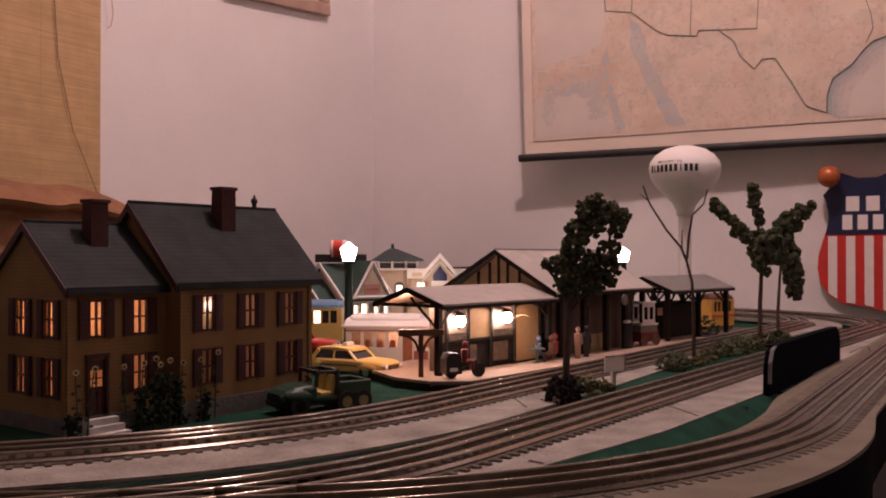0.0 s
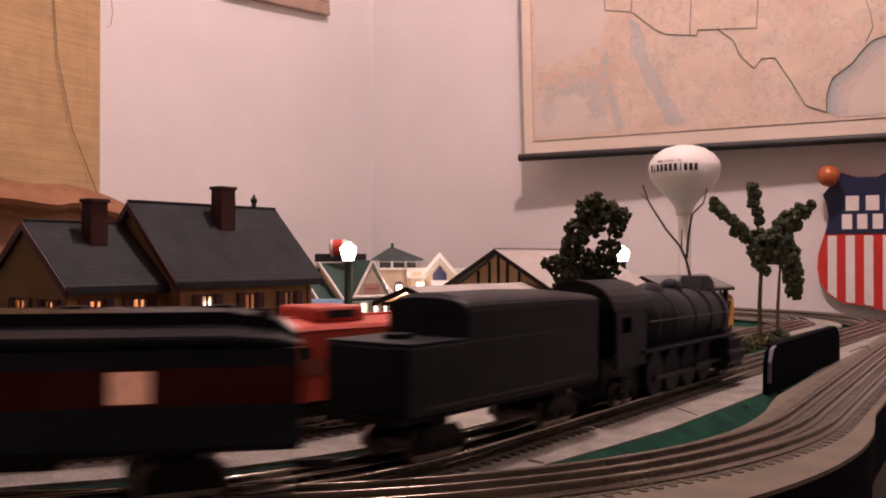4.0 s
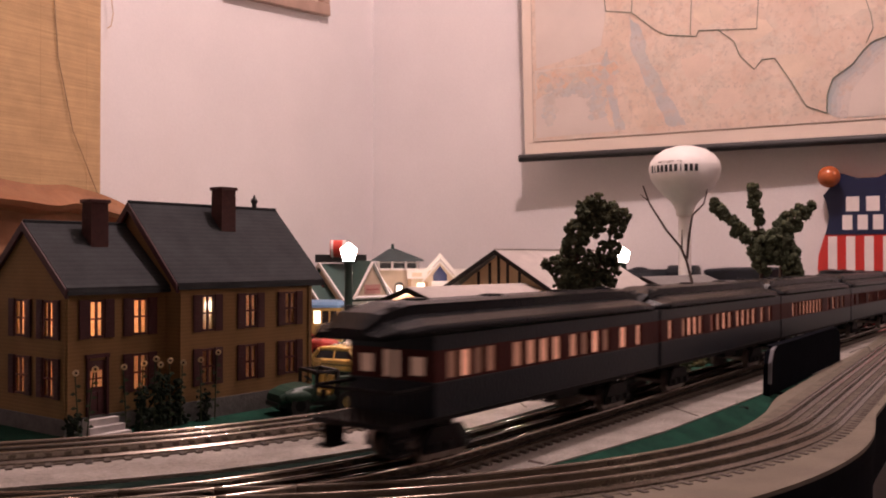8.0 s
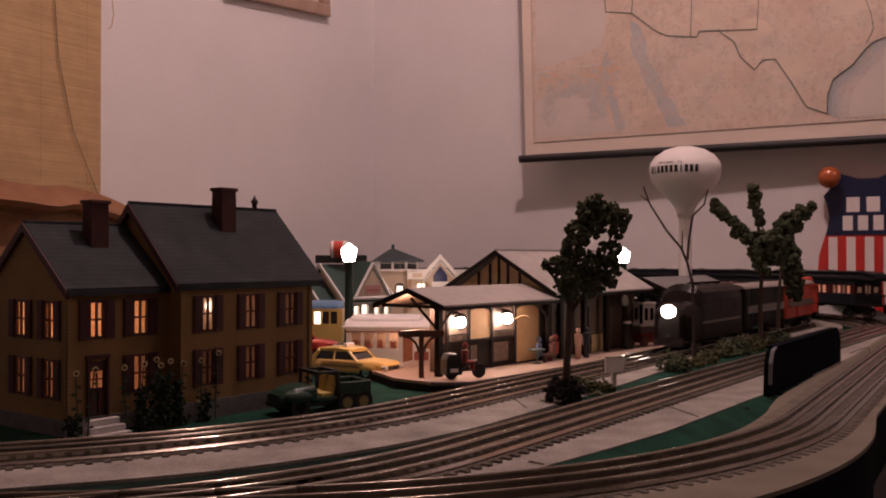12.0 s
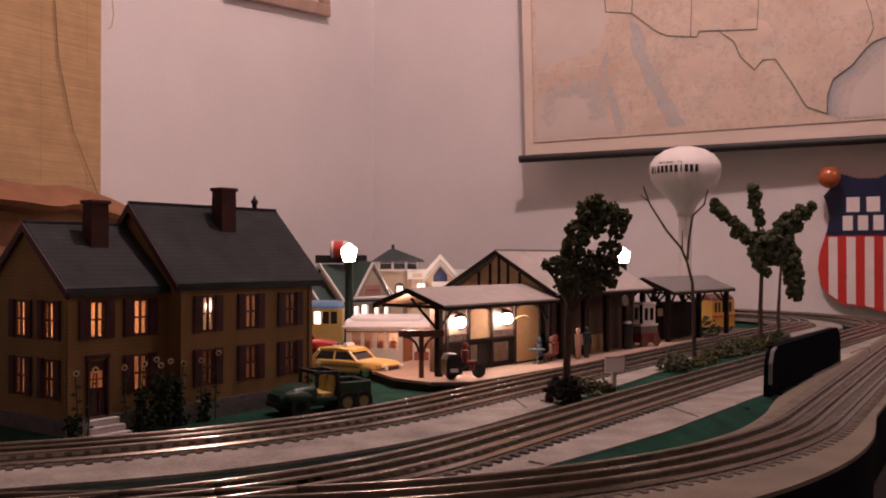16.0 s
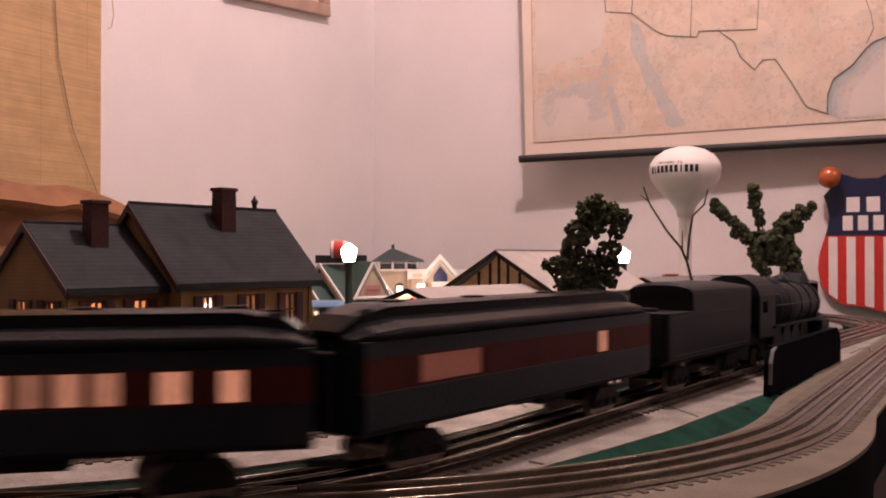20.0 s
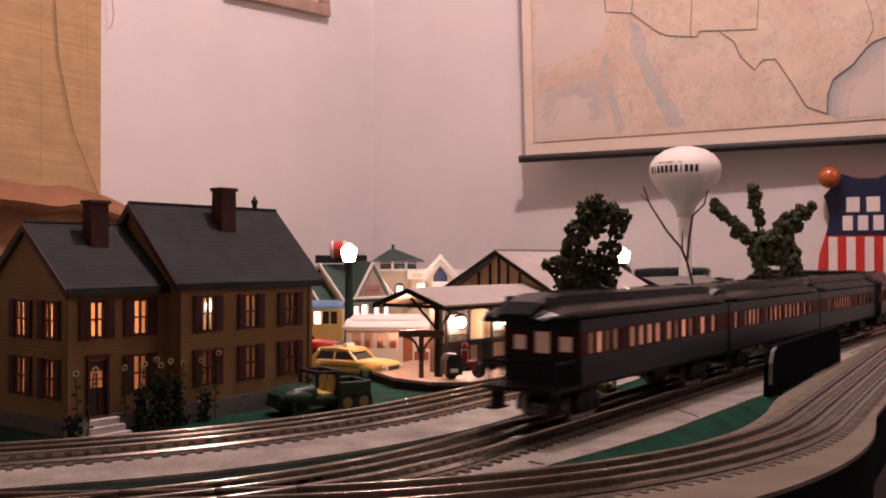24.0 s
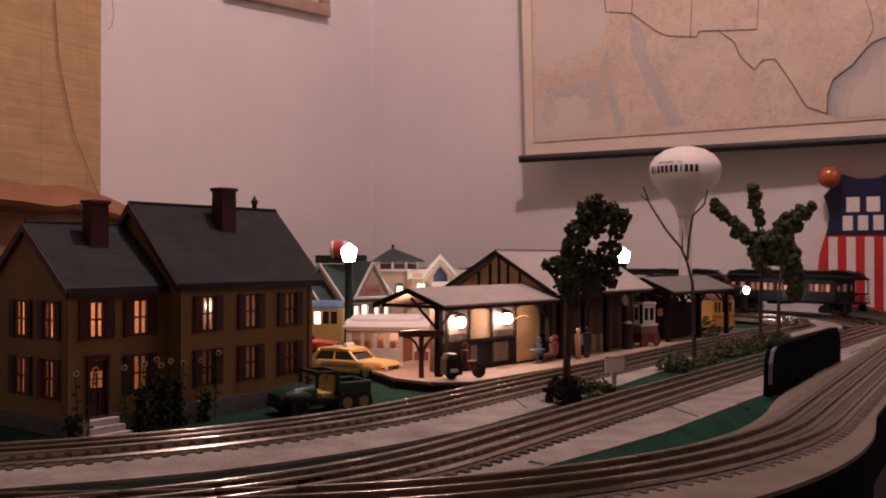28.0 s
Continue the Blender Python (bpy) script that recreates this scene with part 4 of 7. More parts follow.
def canopy(depot, x0, x1, skip=(), roof=None, ridge=0.0955):
    """Open platform roof: gable slabs with boarded undersides, trusses, posts with braces."""
    for ye, yr in ((0.0, 0.050), (0.100, 0.050)):
        bm = bmesh.new()
        roof_slab(bm, ye, 0.0755, yr, ridge, x0, x1, 0.0022)
        part("canopy_roof", bm, roof or DEPOTROOF, depot)
        bm = bmesh.new()
        roof_slab(bm, ye, 0.0743, yr, ridge - 0.0012, x0 + 0.002, x1 - 0.002, 0.0008)
        part("soffit", bm, SOFFIT, depot)
        bm = bmesh.new()
        box(bm, (x0 + x1) / 2, ye + (0.0006 if ye == 0 else -0.0006), 0.0722, x1 - x0, 0.0026, 0.0034)
        part("eave_beam", bm, TIMBER, depot)
        for xe in (x0 + 0.0005, x1 - 0.0005):
            bm = bmesh.new()
            roof_slab(bm, ye, 0.0718, yr, ridge - 0.0037, xe - 0.0016, xe + 0.0016, 0.0052)
            part("rake_board", bm, TIMBER, depot)
    xs = [x0 + 0.006, x1 - 0.006] if x1 - x0 < 0.2 else [x0 + 0.006, (x0 + x1) / 2, x1 - 0.006]
    for x in xs:
        for y in (0.012, 0.088):
            if (x, y) in skip:
                continue
            part("post", box(bmesh.new(), x, y, 0.004, 0.0062, 0.0062, 0.072), TIMBER, depot)
            bm = bmesh.new()
            for sx in (-1, 1):
                if x0 < x + sx * 0.028 < x1:
                    rod(bm, (x, y, 0.052), (x + sx * 0.026, y, 0.0745), 0.0016, seg=6)
            rod(bm, (x, y, 0.050), (x, 0.050, ridge - 0.0095), 0.0017, seg=6)
            if bm.verts:
                part("brace", bm, TIMBER, depot)
            else:
                bm.free()
        part("tie_beam", box(bmesh.new(), x, 0.050, 0.0735, 0.0030, 0.082, 0.0034), TIMBER, depot)


def depot_building():
    depot = tagged(empty("station_depot", DEPOT), "half-timbered model station with grey roofs and open platform canopies", "station")
    canopy(depot, 0.0, 0.2155, ((0.006, 0.088), (0.10775, 0.012)), ridge=0.0925)
    canopy(depot, 0.516, 0.735, roof=mat("dark_blue_grey_roof", (0.165, 0.158, 0.155), 0.7, vary=0.15, scale=70, fine=900, bump=0.25))
    part("canopy_store", box(bmesh.new(), 0.614, 0.060, 0.004, 0.124, 0.050, 0.052, bevel=0.001), TIMBER, depot, "dark closed store under the far canopy")
    part("notice_board", box(bmesh.new(), 0.540, 0.0335, 0.040, 0.014, 0.0016, 0.011), TANP, depot, "small pale notice board")
    part("notice_post", box(bmesh.new(), 0.540, 0.0352, 0.004, 0.0030, 0.0018, 0.048), TIMBER, depot)
    # waiting room under the first canopy
    bays = ((0.0265, 0.0620), (0.1060, 0.1470))
    bm = bmesh.new()
    wall_panel(bm, 0.190, 0.036, 0.0745, [], 0.020, 0.023, 0.0255)
    part("upper_wall", bm, BROWNP, depot)
    bm = bmesh.new()
    wall_panel(bm, 0.190, 0.004, 0.036, [], 0.0196, 0.0235, 0.0255)
    part("lower_wall", bm, TIMBER, depot)
    part("waiting_room_core", box(bmesh.new(), 0.122, 0.034, 0.004, 0.186, 0.020, 0.070), BROWNP, depot)
    for xp in (0.0265, 0.0630, 0.1045, 0.1485, 0.2000, 0.2140):
        part("wall_timber", box(bmesh.new(), xp, 0.0180, 0.004, 0.0032, 0.0030, 0.070), TIMBER, depot)
    for za, x1 in ((0.0350, 0.1480), (0.0715, 0.2150)):
        part("wall_rail", box(bmesh.new(), (0.026 + x1) / 2, 0.0176, za, x1 - 0.026, 0.0022, 0.0026), TIMBER, depot)
    for xa, xb in ((0.058, 0.078), (0.106, 0.136)):
        part("poster", box(bmesh.new(), (xa + xb) / 2, 0.0188, 0.010, xb - xa, 0.0014, 0.021), POSTER, depot)
    for xa, xb, z0 in ((0.0645, 0.1030, 0.0380), (0.1505, 0.1980, 0.0060)):
        bm = bmesh.new()
        arch = [((xa + xb) / 2 + (xb - xa) / 2 * math.cos(a), 0.0640 + 0.0070 * math.sin(a)) for a in np.linspace(0, math.pi, 9)]
        prism(bm, [(xa, z0), (xb, z0)] + arch, 0.0186, 0.0199, "y")
        part("wall_panel", bm, TANP, depot, "tan plaster panel with an arched top")
    # glowing wall lanterns over little railings
    for xc, (xa, xb) in zip((0.0405, 0.1245), bays):
        bm = bmesh.new()
        ball(bm, (xc, 0.0110, 0.0582), 0.0056, 1, 1, 1.15, 14, 10)
        part("lantern", bm, BULB, depot, "bright glowing wall lantern", smooth=True)
        bm = bmesh.new()
        rod(bm, (xc, 0.0110, 0.0636), (xc, 0.0110, 0.0680), 0.0076, 0.0016, 12)
        rod(bm, (xc, 0.0110, 0.0500), (xc, 0.0110, 0.0525), 0.0022, 0.0038, 12)
        box(bm, xc, 0.0155, 0.0668, 0.002, 0.006, 0.002)
        part("lantern_cap", bm, TIMBER, depot)
        bm = bmesh.new()
        n = int((xb - xa) / 0.0028)
        for k in range(n + 1):
            x = xa + 0.002 + k * (xb - xa - 0.004) / n
            rod(bm, (x, 0.0160, 0.0375), (x, 0.0160, 0.0445), 0.0005, seg=5)
        rod(bm, (xa + 0.001, 0.0160, 0.0445), (xb - 0.001, 0.0160, 0.0445), 0.0007, seg=5)
        part("window_grille", bm, TIMBER, depot)
    bm = bmesh.new()
    branch_pts = [(0.1470, 0.017, 0.0560), (0.1500, 0.010, 0.0600), (0.1545, 0.006, 0.0600), (0.1575, 0.005, 0.0575)]
    for a, b in zip(branch_pts, branch_pts[1:]):
        rod(bm, a, b, 0.0007, 0.0007, 7)
    part("gooseneck_arm", bm, WOODP, depot)
    # main block
    x0, x1 = 0.2155, 0.450
    bm = bmesh.new()
    wall_panel(bm, x1 - x0 - 0.012, 0.004, 0.085, [(0.236, 0.252, 0.022, 0.062), (0.30, 0.322, 0.004, 0.062), (0.355, 0.371, 0.030, 0.062), (0.405, 0.421, 0.030, 0.062)],
               0.024, 0.027, x0 + 0.006)
    part("front_wall", bm, BROWNP, depot)
    part("main_core", box(bmesh.new(), (x0 + x1) / 2, 0.095, 0.004, x1 - x0 - 0.014, 0.134, 0.082), BROWNP, depot)
    part("wainscot", box(bmesh.new(), 0.345, 0.0225, 0.004, 0.04, 0.0016, 0.022), WOODP, depot)
    for xe in (x0 + 0.004, x1 - 0.004):
        bm = bmesh.new()
        prism(bm, [(0.022, 0.085), (0.162, 0.085), (0.092, 0.1300)], xe - 0.001, xe + 0.001, "x")
        g = part("gable_face", bm, WOODP, depot, "tan gable with dark half-timber struts")
        sx = -1 if xe < 0.3 else 1
        for y in (0.060, 0.078, 0.092, 0.106, 0.124):
            h = 0.086 + (0.130 - 0.086) * (1 - abs(y - 0.092) / 0.070) - 0.002
            part("strut", box(bmesh.new(), xe + sx * 0.0018, y, 0.086, 0.0016, 0.0032, h - 0.086), TIMBER, g)
    for ye in (0.0, 0.184):
        bm = bmesh.new()
        roof_slab(bm, ye, 0.0815, 0.092, 0.1335, x0 - 0.006, x1 + 0.004, 0.0026)
        part("main_roof", bm, DEPOTROOF, depot)
        for xe in (x0 - 0.006, x1 + 0.004):
            bm = bmesh.new()
            roof_slab(bm, ye, 0.0780, 0.092, 0.1300, xe - 0.0014, xe + 0.0014, 0.0058)
            part("rake_board", bm, TIMBER, depot)
    part("ridge_cap", box(bmesh.new(), (x0 + x1) / 2, 0.092, 0.1345, x1 - x0 + 0.01, 0.004, 0.0026), DEPOTROOF, depot)
    part("eave_beam", box(bmesh.new(), (x0 + x1) / 2, 0.001, 0.0785, x1 - x0, 0.0026, 0.0036), TIMBER, depot)
    for xp in (0.235, 0.29, 0.345, 0.395, 0.445):
        part("post", box(bmesh.new(), xp, 0.012, 0.004, 0.0062, 0.0062, 0.078), TIMBER, depot)
    bm = bmesh.new()
    rod(bm, (0.372, -0.002, 0.0700), (0.372, 0.000, 0.0700), 0.0075, seg=20)
    part("round_sign", bm, FRGREY, depot)
    return depot


depot_building()
lamp("canopy_lamp", DEPOT @ Vector((0.012, 0.058, 0.072)), 0.24, (1.0, 0.58, 0.44), 0.005)
lamp("depot_lamp_a", DEPOT @ Vector((0.0405, 0.0030, 0.0550)), 0.02, (1.0, 0.50, 0.37), 0.004)
lamp("depot_lamp_b", DEPOT @ Vector((0.1290, 0.0030, 0.0550)), 0.02, (1.0, 0.50, 0.37), 0.004)


# ---------------- platform ----------------
sP0, sP1 = span(LINE_A, (0.20, 1.05), (0.44, 1.39))
front = [tuple((DEPOT @ Vector((x, y, 0)))[:2]) for x, y in ((-0.030, -0.008), (-0.002, -0.037), (0.20, -0.037))]
front += [LINE_A.at(s, 0.0425) for s in np.linspace(sP0, sP1, 20)]
back = [tuple((DEPOT @ Vector((x, y, 0)))[:2]) for x, y in ((0.745, 0.145), (0.30, 0.20), (0.0, 0.105), (-0.030, 0.040))]
platform = tagged(empty("station_platform"), "tan station platform deck with a brown kerb beside the track", "platform")
part("deck", prism(bmesh.new(), front + back, 0.0006, 0.0036, "z"), PLATF, platform)
part("base", prism(bmesh.new(), front + back, -0.0066, 0.0006, "z"), TIMBER, platform, "dark platform base")
bm = bmesh.new()
for a, b in zip(front, front[1:]):
    rod(bm, (*a, 0.0000), (*b, 0.0000), 0.0034, 0.0034, 8)
part("kerb", bm, TIMBER, platform)


yard = [tuple((DEPOT @ Vector((x, y, 0)))[:2]) for x, y in ((0.60, -0.028), (0.83, -0.034), (0.96, 0.05), (0.96, 0.17), (0.60, 0.17))]
setting("ground_patch", prism(bmesh.new(), yard, -0.0069, -0.0045, "z"), mat("brown_yard", (0.075, 0.055, 0.042), 0.95, vary=0.35, scale=60, bump=0.5), "brown earth patch behind the station canopy", "ground")


# ---------------- foliage ----------------
def foliage(name, color):
    return mat(name, color, 0.95, vary=0.42, scale=70, fine=900, bump=0.8, spec=0.15)


LEAF = foliage("dark_green_foam", (0.080, 0.092, 0.056))
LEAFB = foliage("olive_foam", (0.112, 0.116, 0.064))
LEAFC = foliage("yellow_olive_foam", (0.088, 0.082, 0.038))
LEAFD = foliage("dark_purple_foam", (0.022, 0.020, 0.020))
BARK = mat("brown_bark", (0.075, 0.045, 0.032), 0.85, vary=0.3, scale=200, fine=1200, bump=0.4)
TWIG = mat("grey_brown_twig", (0.050, 0.030, 0.024), 0.8, vary=0.3, scale=200)


def clump(bm, c, r, rnd):
    """A ragged little lump of foam foliage."""
    res = bmesh.ops.create_icosphere(bm, subdivisions=1, radius=r, matrix=Matrix.Translation(c) @ Euler([rnd.uniform(0, 6) for _ in range(3)]).to_matrix().to_4x4())
    for v in res["verts"]:
        d = v.co - Vector(c)
        v.co = Vector(c) + d * rnd.uniform(0.55, 1.35)


def crown(nodes, scale, rnd, per=16, grain=0.42):
    """Foliage round nodes (x, z, radius) in the tree's own upright plane, spread in depth."""
    bm = bmesh.new()
    for x, z, r in nodes:
        for _ in range(per):
            a, b, q = rnd.uniform(0, 2 * math.pi), rnd.uniform(-1, 1), rnd.uniform(0.25, 1.0) ** 0.5
            k = math.sqrt(1 - b * b)
            clump(bm, ((x + q * r * k * math.cos(a)) * scale, q * r * k * math.sin(a) * scale * 0.9, (z + q * r * b) * scale), r * grain * scale * rnd.uniform(0.7, 1.2), rnd)
    return bm


def branch(bm, pts, r0, r1):
    for i, (a, b) in enumerate(zip(pts, pts[1:])):
        n = len(pts) - 1
        rod(bm, a, b, r0 + (r1 - r0) * i / n, r0 + (r1 - r0) * (i + 1) / n, 8)


STRIP = (0.2488, 1.0154)


def on_strip(t, side=0.0):
    """A point on the grass strip between the rear and middle tracks."""
    return STRIP[0] + 0.583 * t - 0.8125 * side, STRIP[1] + 0.8125 * t + 0.583 * side


rnd = random.Random(11)
# leafy tree by the crossing box: nodes in units of scale from the trunk's foot
tx, ty = on_strip(-0.243)
k = 0.818 / 1650
t1 = tagged(empty("tree", pose(tx, ty, -0.007)), "model tree with a thin trunk and ragged dark green foam crown", "tree", "model trees")
bm = bmesh.new()
branch(bm, [(0, 0, 0), (0.001, 0, 80 * k), (0.004, 0, 190 * k), (18 * k, 0, 260 * k), (40 * k, 0, 330 * k), (52 * k, 0, 370 * k)], 0.0038, 0.0012)
part("trunk", bm, BARK, t1)
for pts in ([(0.004, 0, 180 * k), (-20 * k, 4 * k, 235 * k), (-38 * k, 8 * k, 255 * k)], [(0.004, 0, 170 * k), (50 * k, -6 * k, 230 * k), (85 * k, -4 * k, 320 * k)]):
    bm = bmesh.new()
    branch(bm, pts, 0.0018, 0.0008)
    part("limb", bm, BARK, t1)
N1 = [(55, 363, 18), (38, 345, 22), (70, 345, 20), (100, 340, 16), (85, 350, 14), (22, 312, 24), (50, 322, 20), (92, 318, 18), (60, 335, 15), (18, 290, 22), (-15, 253, 17), (-34, 255, 9),
      (2, 265, 20), (-2, 230, 22), (14, 232, 24), (10, 205, 18), (45, 258, 22), (72, 275, 22), (88, 285, 14), (82, 248, 18), (62, 228, 22), (42, 214, 16), (80, 225, 12), (30, 240, 16)]
part("crown", crown(N1, k, rnd, 62, 0.25), LEAF, t1)
# Light on the upper crown is put into the colour of these paler tufts.
tagged(part("crown_highlights", crown([(x, z + 6, r * 0.9) for x, z, r in N1[:16]], k, rnd, 22, 0.22), LEAFB, t1), "paler foam tufts painted as the crown's lit tops", kind="stuff")

# bare forked tree
tx, ty = on_strip(0.0667)
k = 1.0696 / 1650
t2 = tagged(empty("bare_tree", pose(tx, ty, -0.007)), "bare brown forked twig tree without leaves", "tree", "model trees")
z0 = 662
for name, pts, r in (("trunk", [(1228, 662), (1228, 560), (1224, 500), (1215, 462)], 0.0026), ("limb", [(1215, 462), (1205, 438), (1180, 410), (1150, 362), (1139, 330)], 0.0016),
                     ("limb", [(1216, 460), (1220, 420), (1225, 382), (1246, 362), (1253, 336)], 0.0015), ("twig", [(1207, 440), (1208, 408)], 0.0009), ("twig", [(1146, 356), (1134, 345)], 0.0007)):
    bm = bmesh.new()
    p3 = [((x - 1228) * k, 0.002 * math.sin(i * 2.1) if i else 0, (z0 - y) * k) for i, (x, y) in enumerate(pts)]
    branch(bm, p3, r, r * 0.5)
    part(name, bm, TWIG, t2)

# pair of spreading trees
tx, ty = on_strip(0.314)
k = 1.2706 / 1650
t3 = tagged(empty("tree", pose(tx, ty, -0.007)), "model tree with three foam-covered arms spreading from a bare trunk", "tree", "model trees")
bm = bmesh.new()
branch(bm, [(0, 0, 0), (0, 0, 90 * k), (4 * k, 0, 180 * k), (-8 * k, 0, 260 * k), (-10 * k, 0, 300 * k)], 0.0036, 0.0012)
part("trunk", bm, BARK, t3)
for pts in ([(2 * k, 0, 165 * k), (-30 * k, 0, 215 * k), (-85 * k, 0, 270 * k)], [(4 * k, 0, 165 * k), (45 * k, 0, 225 * k), (92 * k, 0, 262 * k)]):
    bm = bmesh.new()
    branch(bm, pts, 0.002, 0.0008)
    part("limb", bm, BARK, t3)
N3 = [(-80, 270, 8), (-70, 256, 10), (-62, 246, 9), (-82, 258, 6), (-50, 236, 10), (-36, 224, 10), (-26, 210, 11), (-44, 216, 8), (-12, 295, 9), (-8, 282, 10), (-10, 268, 10), (-4, 252, 9), (0, 236, 8), (90, 262, 8),
      (80, 250, 10), (70, 258, 9), (60, 243, 12), (46, 238, 12), (66, 228, 9), (50, 222, 11), (33, 232, 9), (6, 200, 15), (28, 205, 16), (42, 198, 12), (-6, 180, 11), (2, 160, 10), (10, 147, 7), (-14, 196, 8), (20, 180, 13), (32, 172, 9)]
N3 = [(x, z, r * (1.35 if z < 210 else 1.12)) for x, z, r in N3]
part("crown", crown(N3, k, rnd, 58, 0.34), LEAF, t3)
# Paler tufts again stand in for light falling on the raised arms.
tagged(part("crown_highlights", crown([(x, z + 4, r) for x, z, r in N3[:20]], k, rnd, 14, 0.28), LEAFB, t3), "paler foam tufts painted as the crown's lit tops", kind="stuff")
tx, ty = on_strip(0.402)
k = 1.342 / 1650
t4 = tagged(empty("tree", pose(tx, ty, -0.007)), "slender model tree with dark drooping foam foliage", "tree", "model trees")
bm = bmesh.new()
branch(bm, [(0, 0, 0), (-2 * k, 0, 60 * k), (2 * k, 0, 130 * k), (8 * k, 0, 190 * k)], 0.0034, 0.0012)
part("trunk", bm, BARK, t4)
N4 = [(14, 172, 10), (20, 155, 12), (22, 138, 13), (26, 122, 12), (28, 105, 11), (22, 112, 10), (30, 92, 9), (22, 90, 8), (32, 80, 6), (10, 150, 9), (12, 188, 9)]
N4 = [(x, z + 14, r * 1.32) for x, z, r in N4]
part("crown", crown(N4, k, rnd, 58, 0.36), LEAF, t4)


def bush(t, side, w, h, leaf, label, n=130, base=0.001):
    x, y = on_strip(t, side)
    bm = bmesh.new()
    for _ in range(n):
        a, q = rnd.uniform(0, 6.283), math.sqrt(rnd.random())
        z = rnd.uniform(0.05, 1.0) * h * (1 - 0.6 * q * q)
        clump(bm, (x + math.cos(a) * q * w, y + math.sin(a) * q * w * 0.8, base + z), rnd.uniform(0.0014, 0.0030), rnd)
    return tagged(part("bush", bm, leaf), label, "bush", "trackside bushes")


for t, side, w, h, leaf, label in (
        (-0.262, -0.006, 0.019, 0.026, LEAFD, "dark purple-black foam bush at a tree's foot"), (-0.235, 0.004, 0.019, 0.026, LEAFD, "dark purple-black foam bush at a tree's foot"),
        (-0.205, 0.0, 0.016, 0.020, LEAFB, "low olive foam bush on the grass strip"), (-0.180, -0.004, 0.013, 0.015, LEAFC, "low yellow-olive foam bush on the grass strip"),
        (0.004, 0.0, 0.021, 0.036, LEAF, "dark green foam bush on the grass strip"), (0.030, 0.004, 0.015, 0.027, LEAF, "dark green foam bush on the grass strip"),
        (0.062, -0.004, 0.010, 0.016, LEAFC, "yellow-olive foam bush on the grass strip"), (0.100, 0.0, 0.015, 0.026, LEAFB, "olive foam bush on the grass strip"), (0.130, 0.003, 0.013, 0.022, LEAFC, "yellow-olive foam bush on the grass strip"),
        (0.178, 0.003, 0.017, 0.034, LEAFB, "olive foam bush on the grass strip"), (0.215, 0.0, 0.018, 0.036, LEAF, "dark green foam bush on the grass strip"), (0.255, 0.004, 0.018, 0.034, LEAFB, "olive foam bush on the grass strip"),
        (0.295, 0.0, 0.017, 0.030, LEAFC, "yellow-olive foam bush on the grass strip"), (0.340, 0.002, 0.016, 0.028, LEAFB, "olive foam bush on the grass strip"), (0.395, 0.0, 0.014, 0.034, LEAF, "dark green foam bush at a tree's foot"),
        (0.44, 0.003, 0.014, 0.020, LEAFB, "olive foam bush on the grass strip")):
    bush(t, side, w * 0.9, h * (0.74 if t > 0 else 0.9), leaf, label, n=110)
bush(-0.183, -0.131, 0.013, 0.008, LEAFD, "low dark foam tuft on the grass", n=50, base=-0.006)
bush(0.575, 0.170, 0.022, 0.034, LEAF, "dark green foam bush in front of the orange bus", base=-0.006)

CLIMB = foliage("dark_climber_foam", (0.016, 0.024, 0.016))
# leafy shrubs and sunflowers in front of the farmhouse
for hx, hz, w, n in ((-0.001, 0.020, 0.006, 120), (0.058, 0.034, 0.007, 200), (0.074, 0.042, 0.009, 300), (0.090, 0.036, 0.006, 170), (0.117, 0.026, 0.006, 70)):
    plant = tagged(empty("leafy_shrub", HM @ pose(hx, -0.009, 0)), "dark green leafy shrub among sunflowers by the house wall", "shrub", "house shrubs")
    bm = bmesh.new()
    for _ in range(n):
        up = rnd.random() ** 1.4
        clump(bm, (rnd.gauss(0, w * (0.62 - 0.25 * up)), rnd.uniform(-0.003, 0.004), hz * up), rnd.uniform(0.0008, 0.0020), rnd)
    part("leaves", bm, CLIMB, plant)

STALK = mat("sunflower_green", (0.030, 0.042, 0.018), 0.8, vary=0.3, scale=200)
SEEDS = mat("sunflower_seeds", (0.040, 0.020, 0.010), 0.9, vary=0.3, scale=400)
PETAL = mat("sunflower_petal", (0.62, 0.47, 0.27), 0.7, vary=0.2, scale=300)


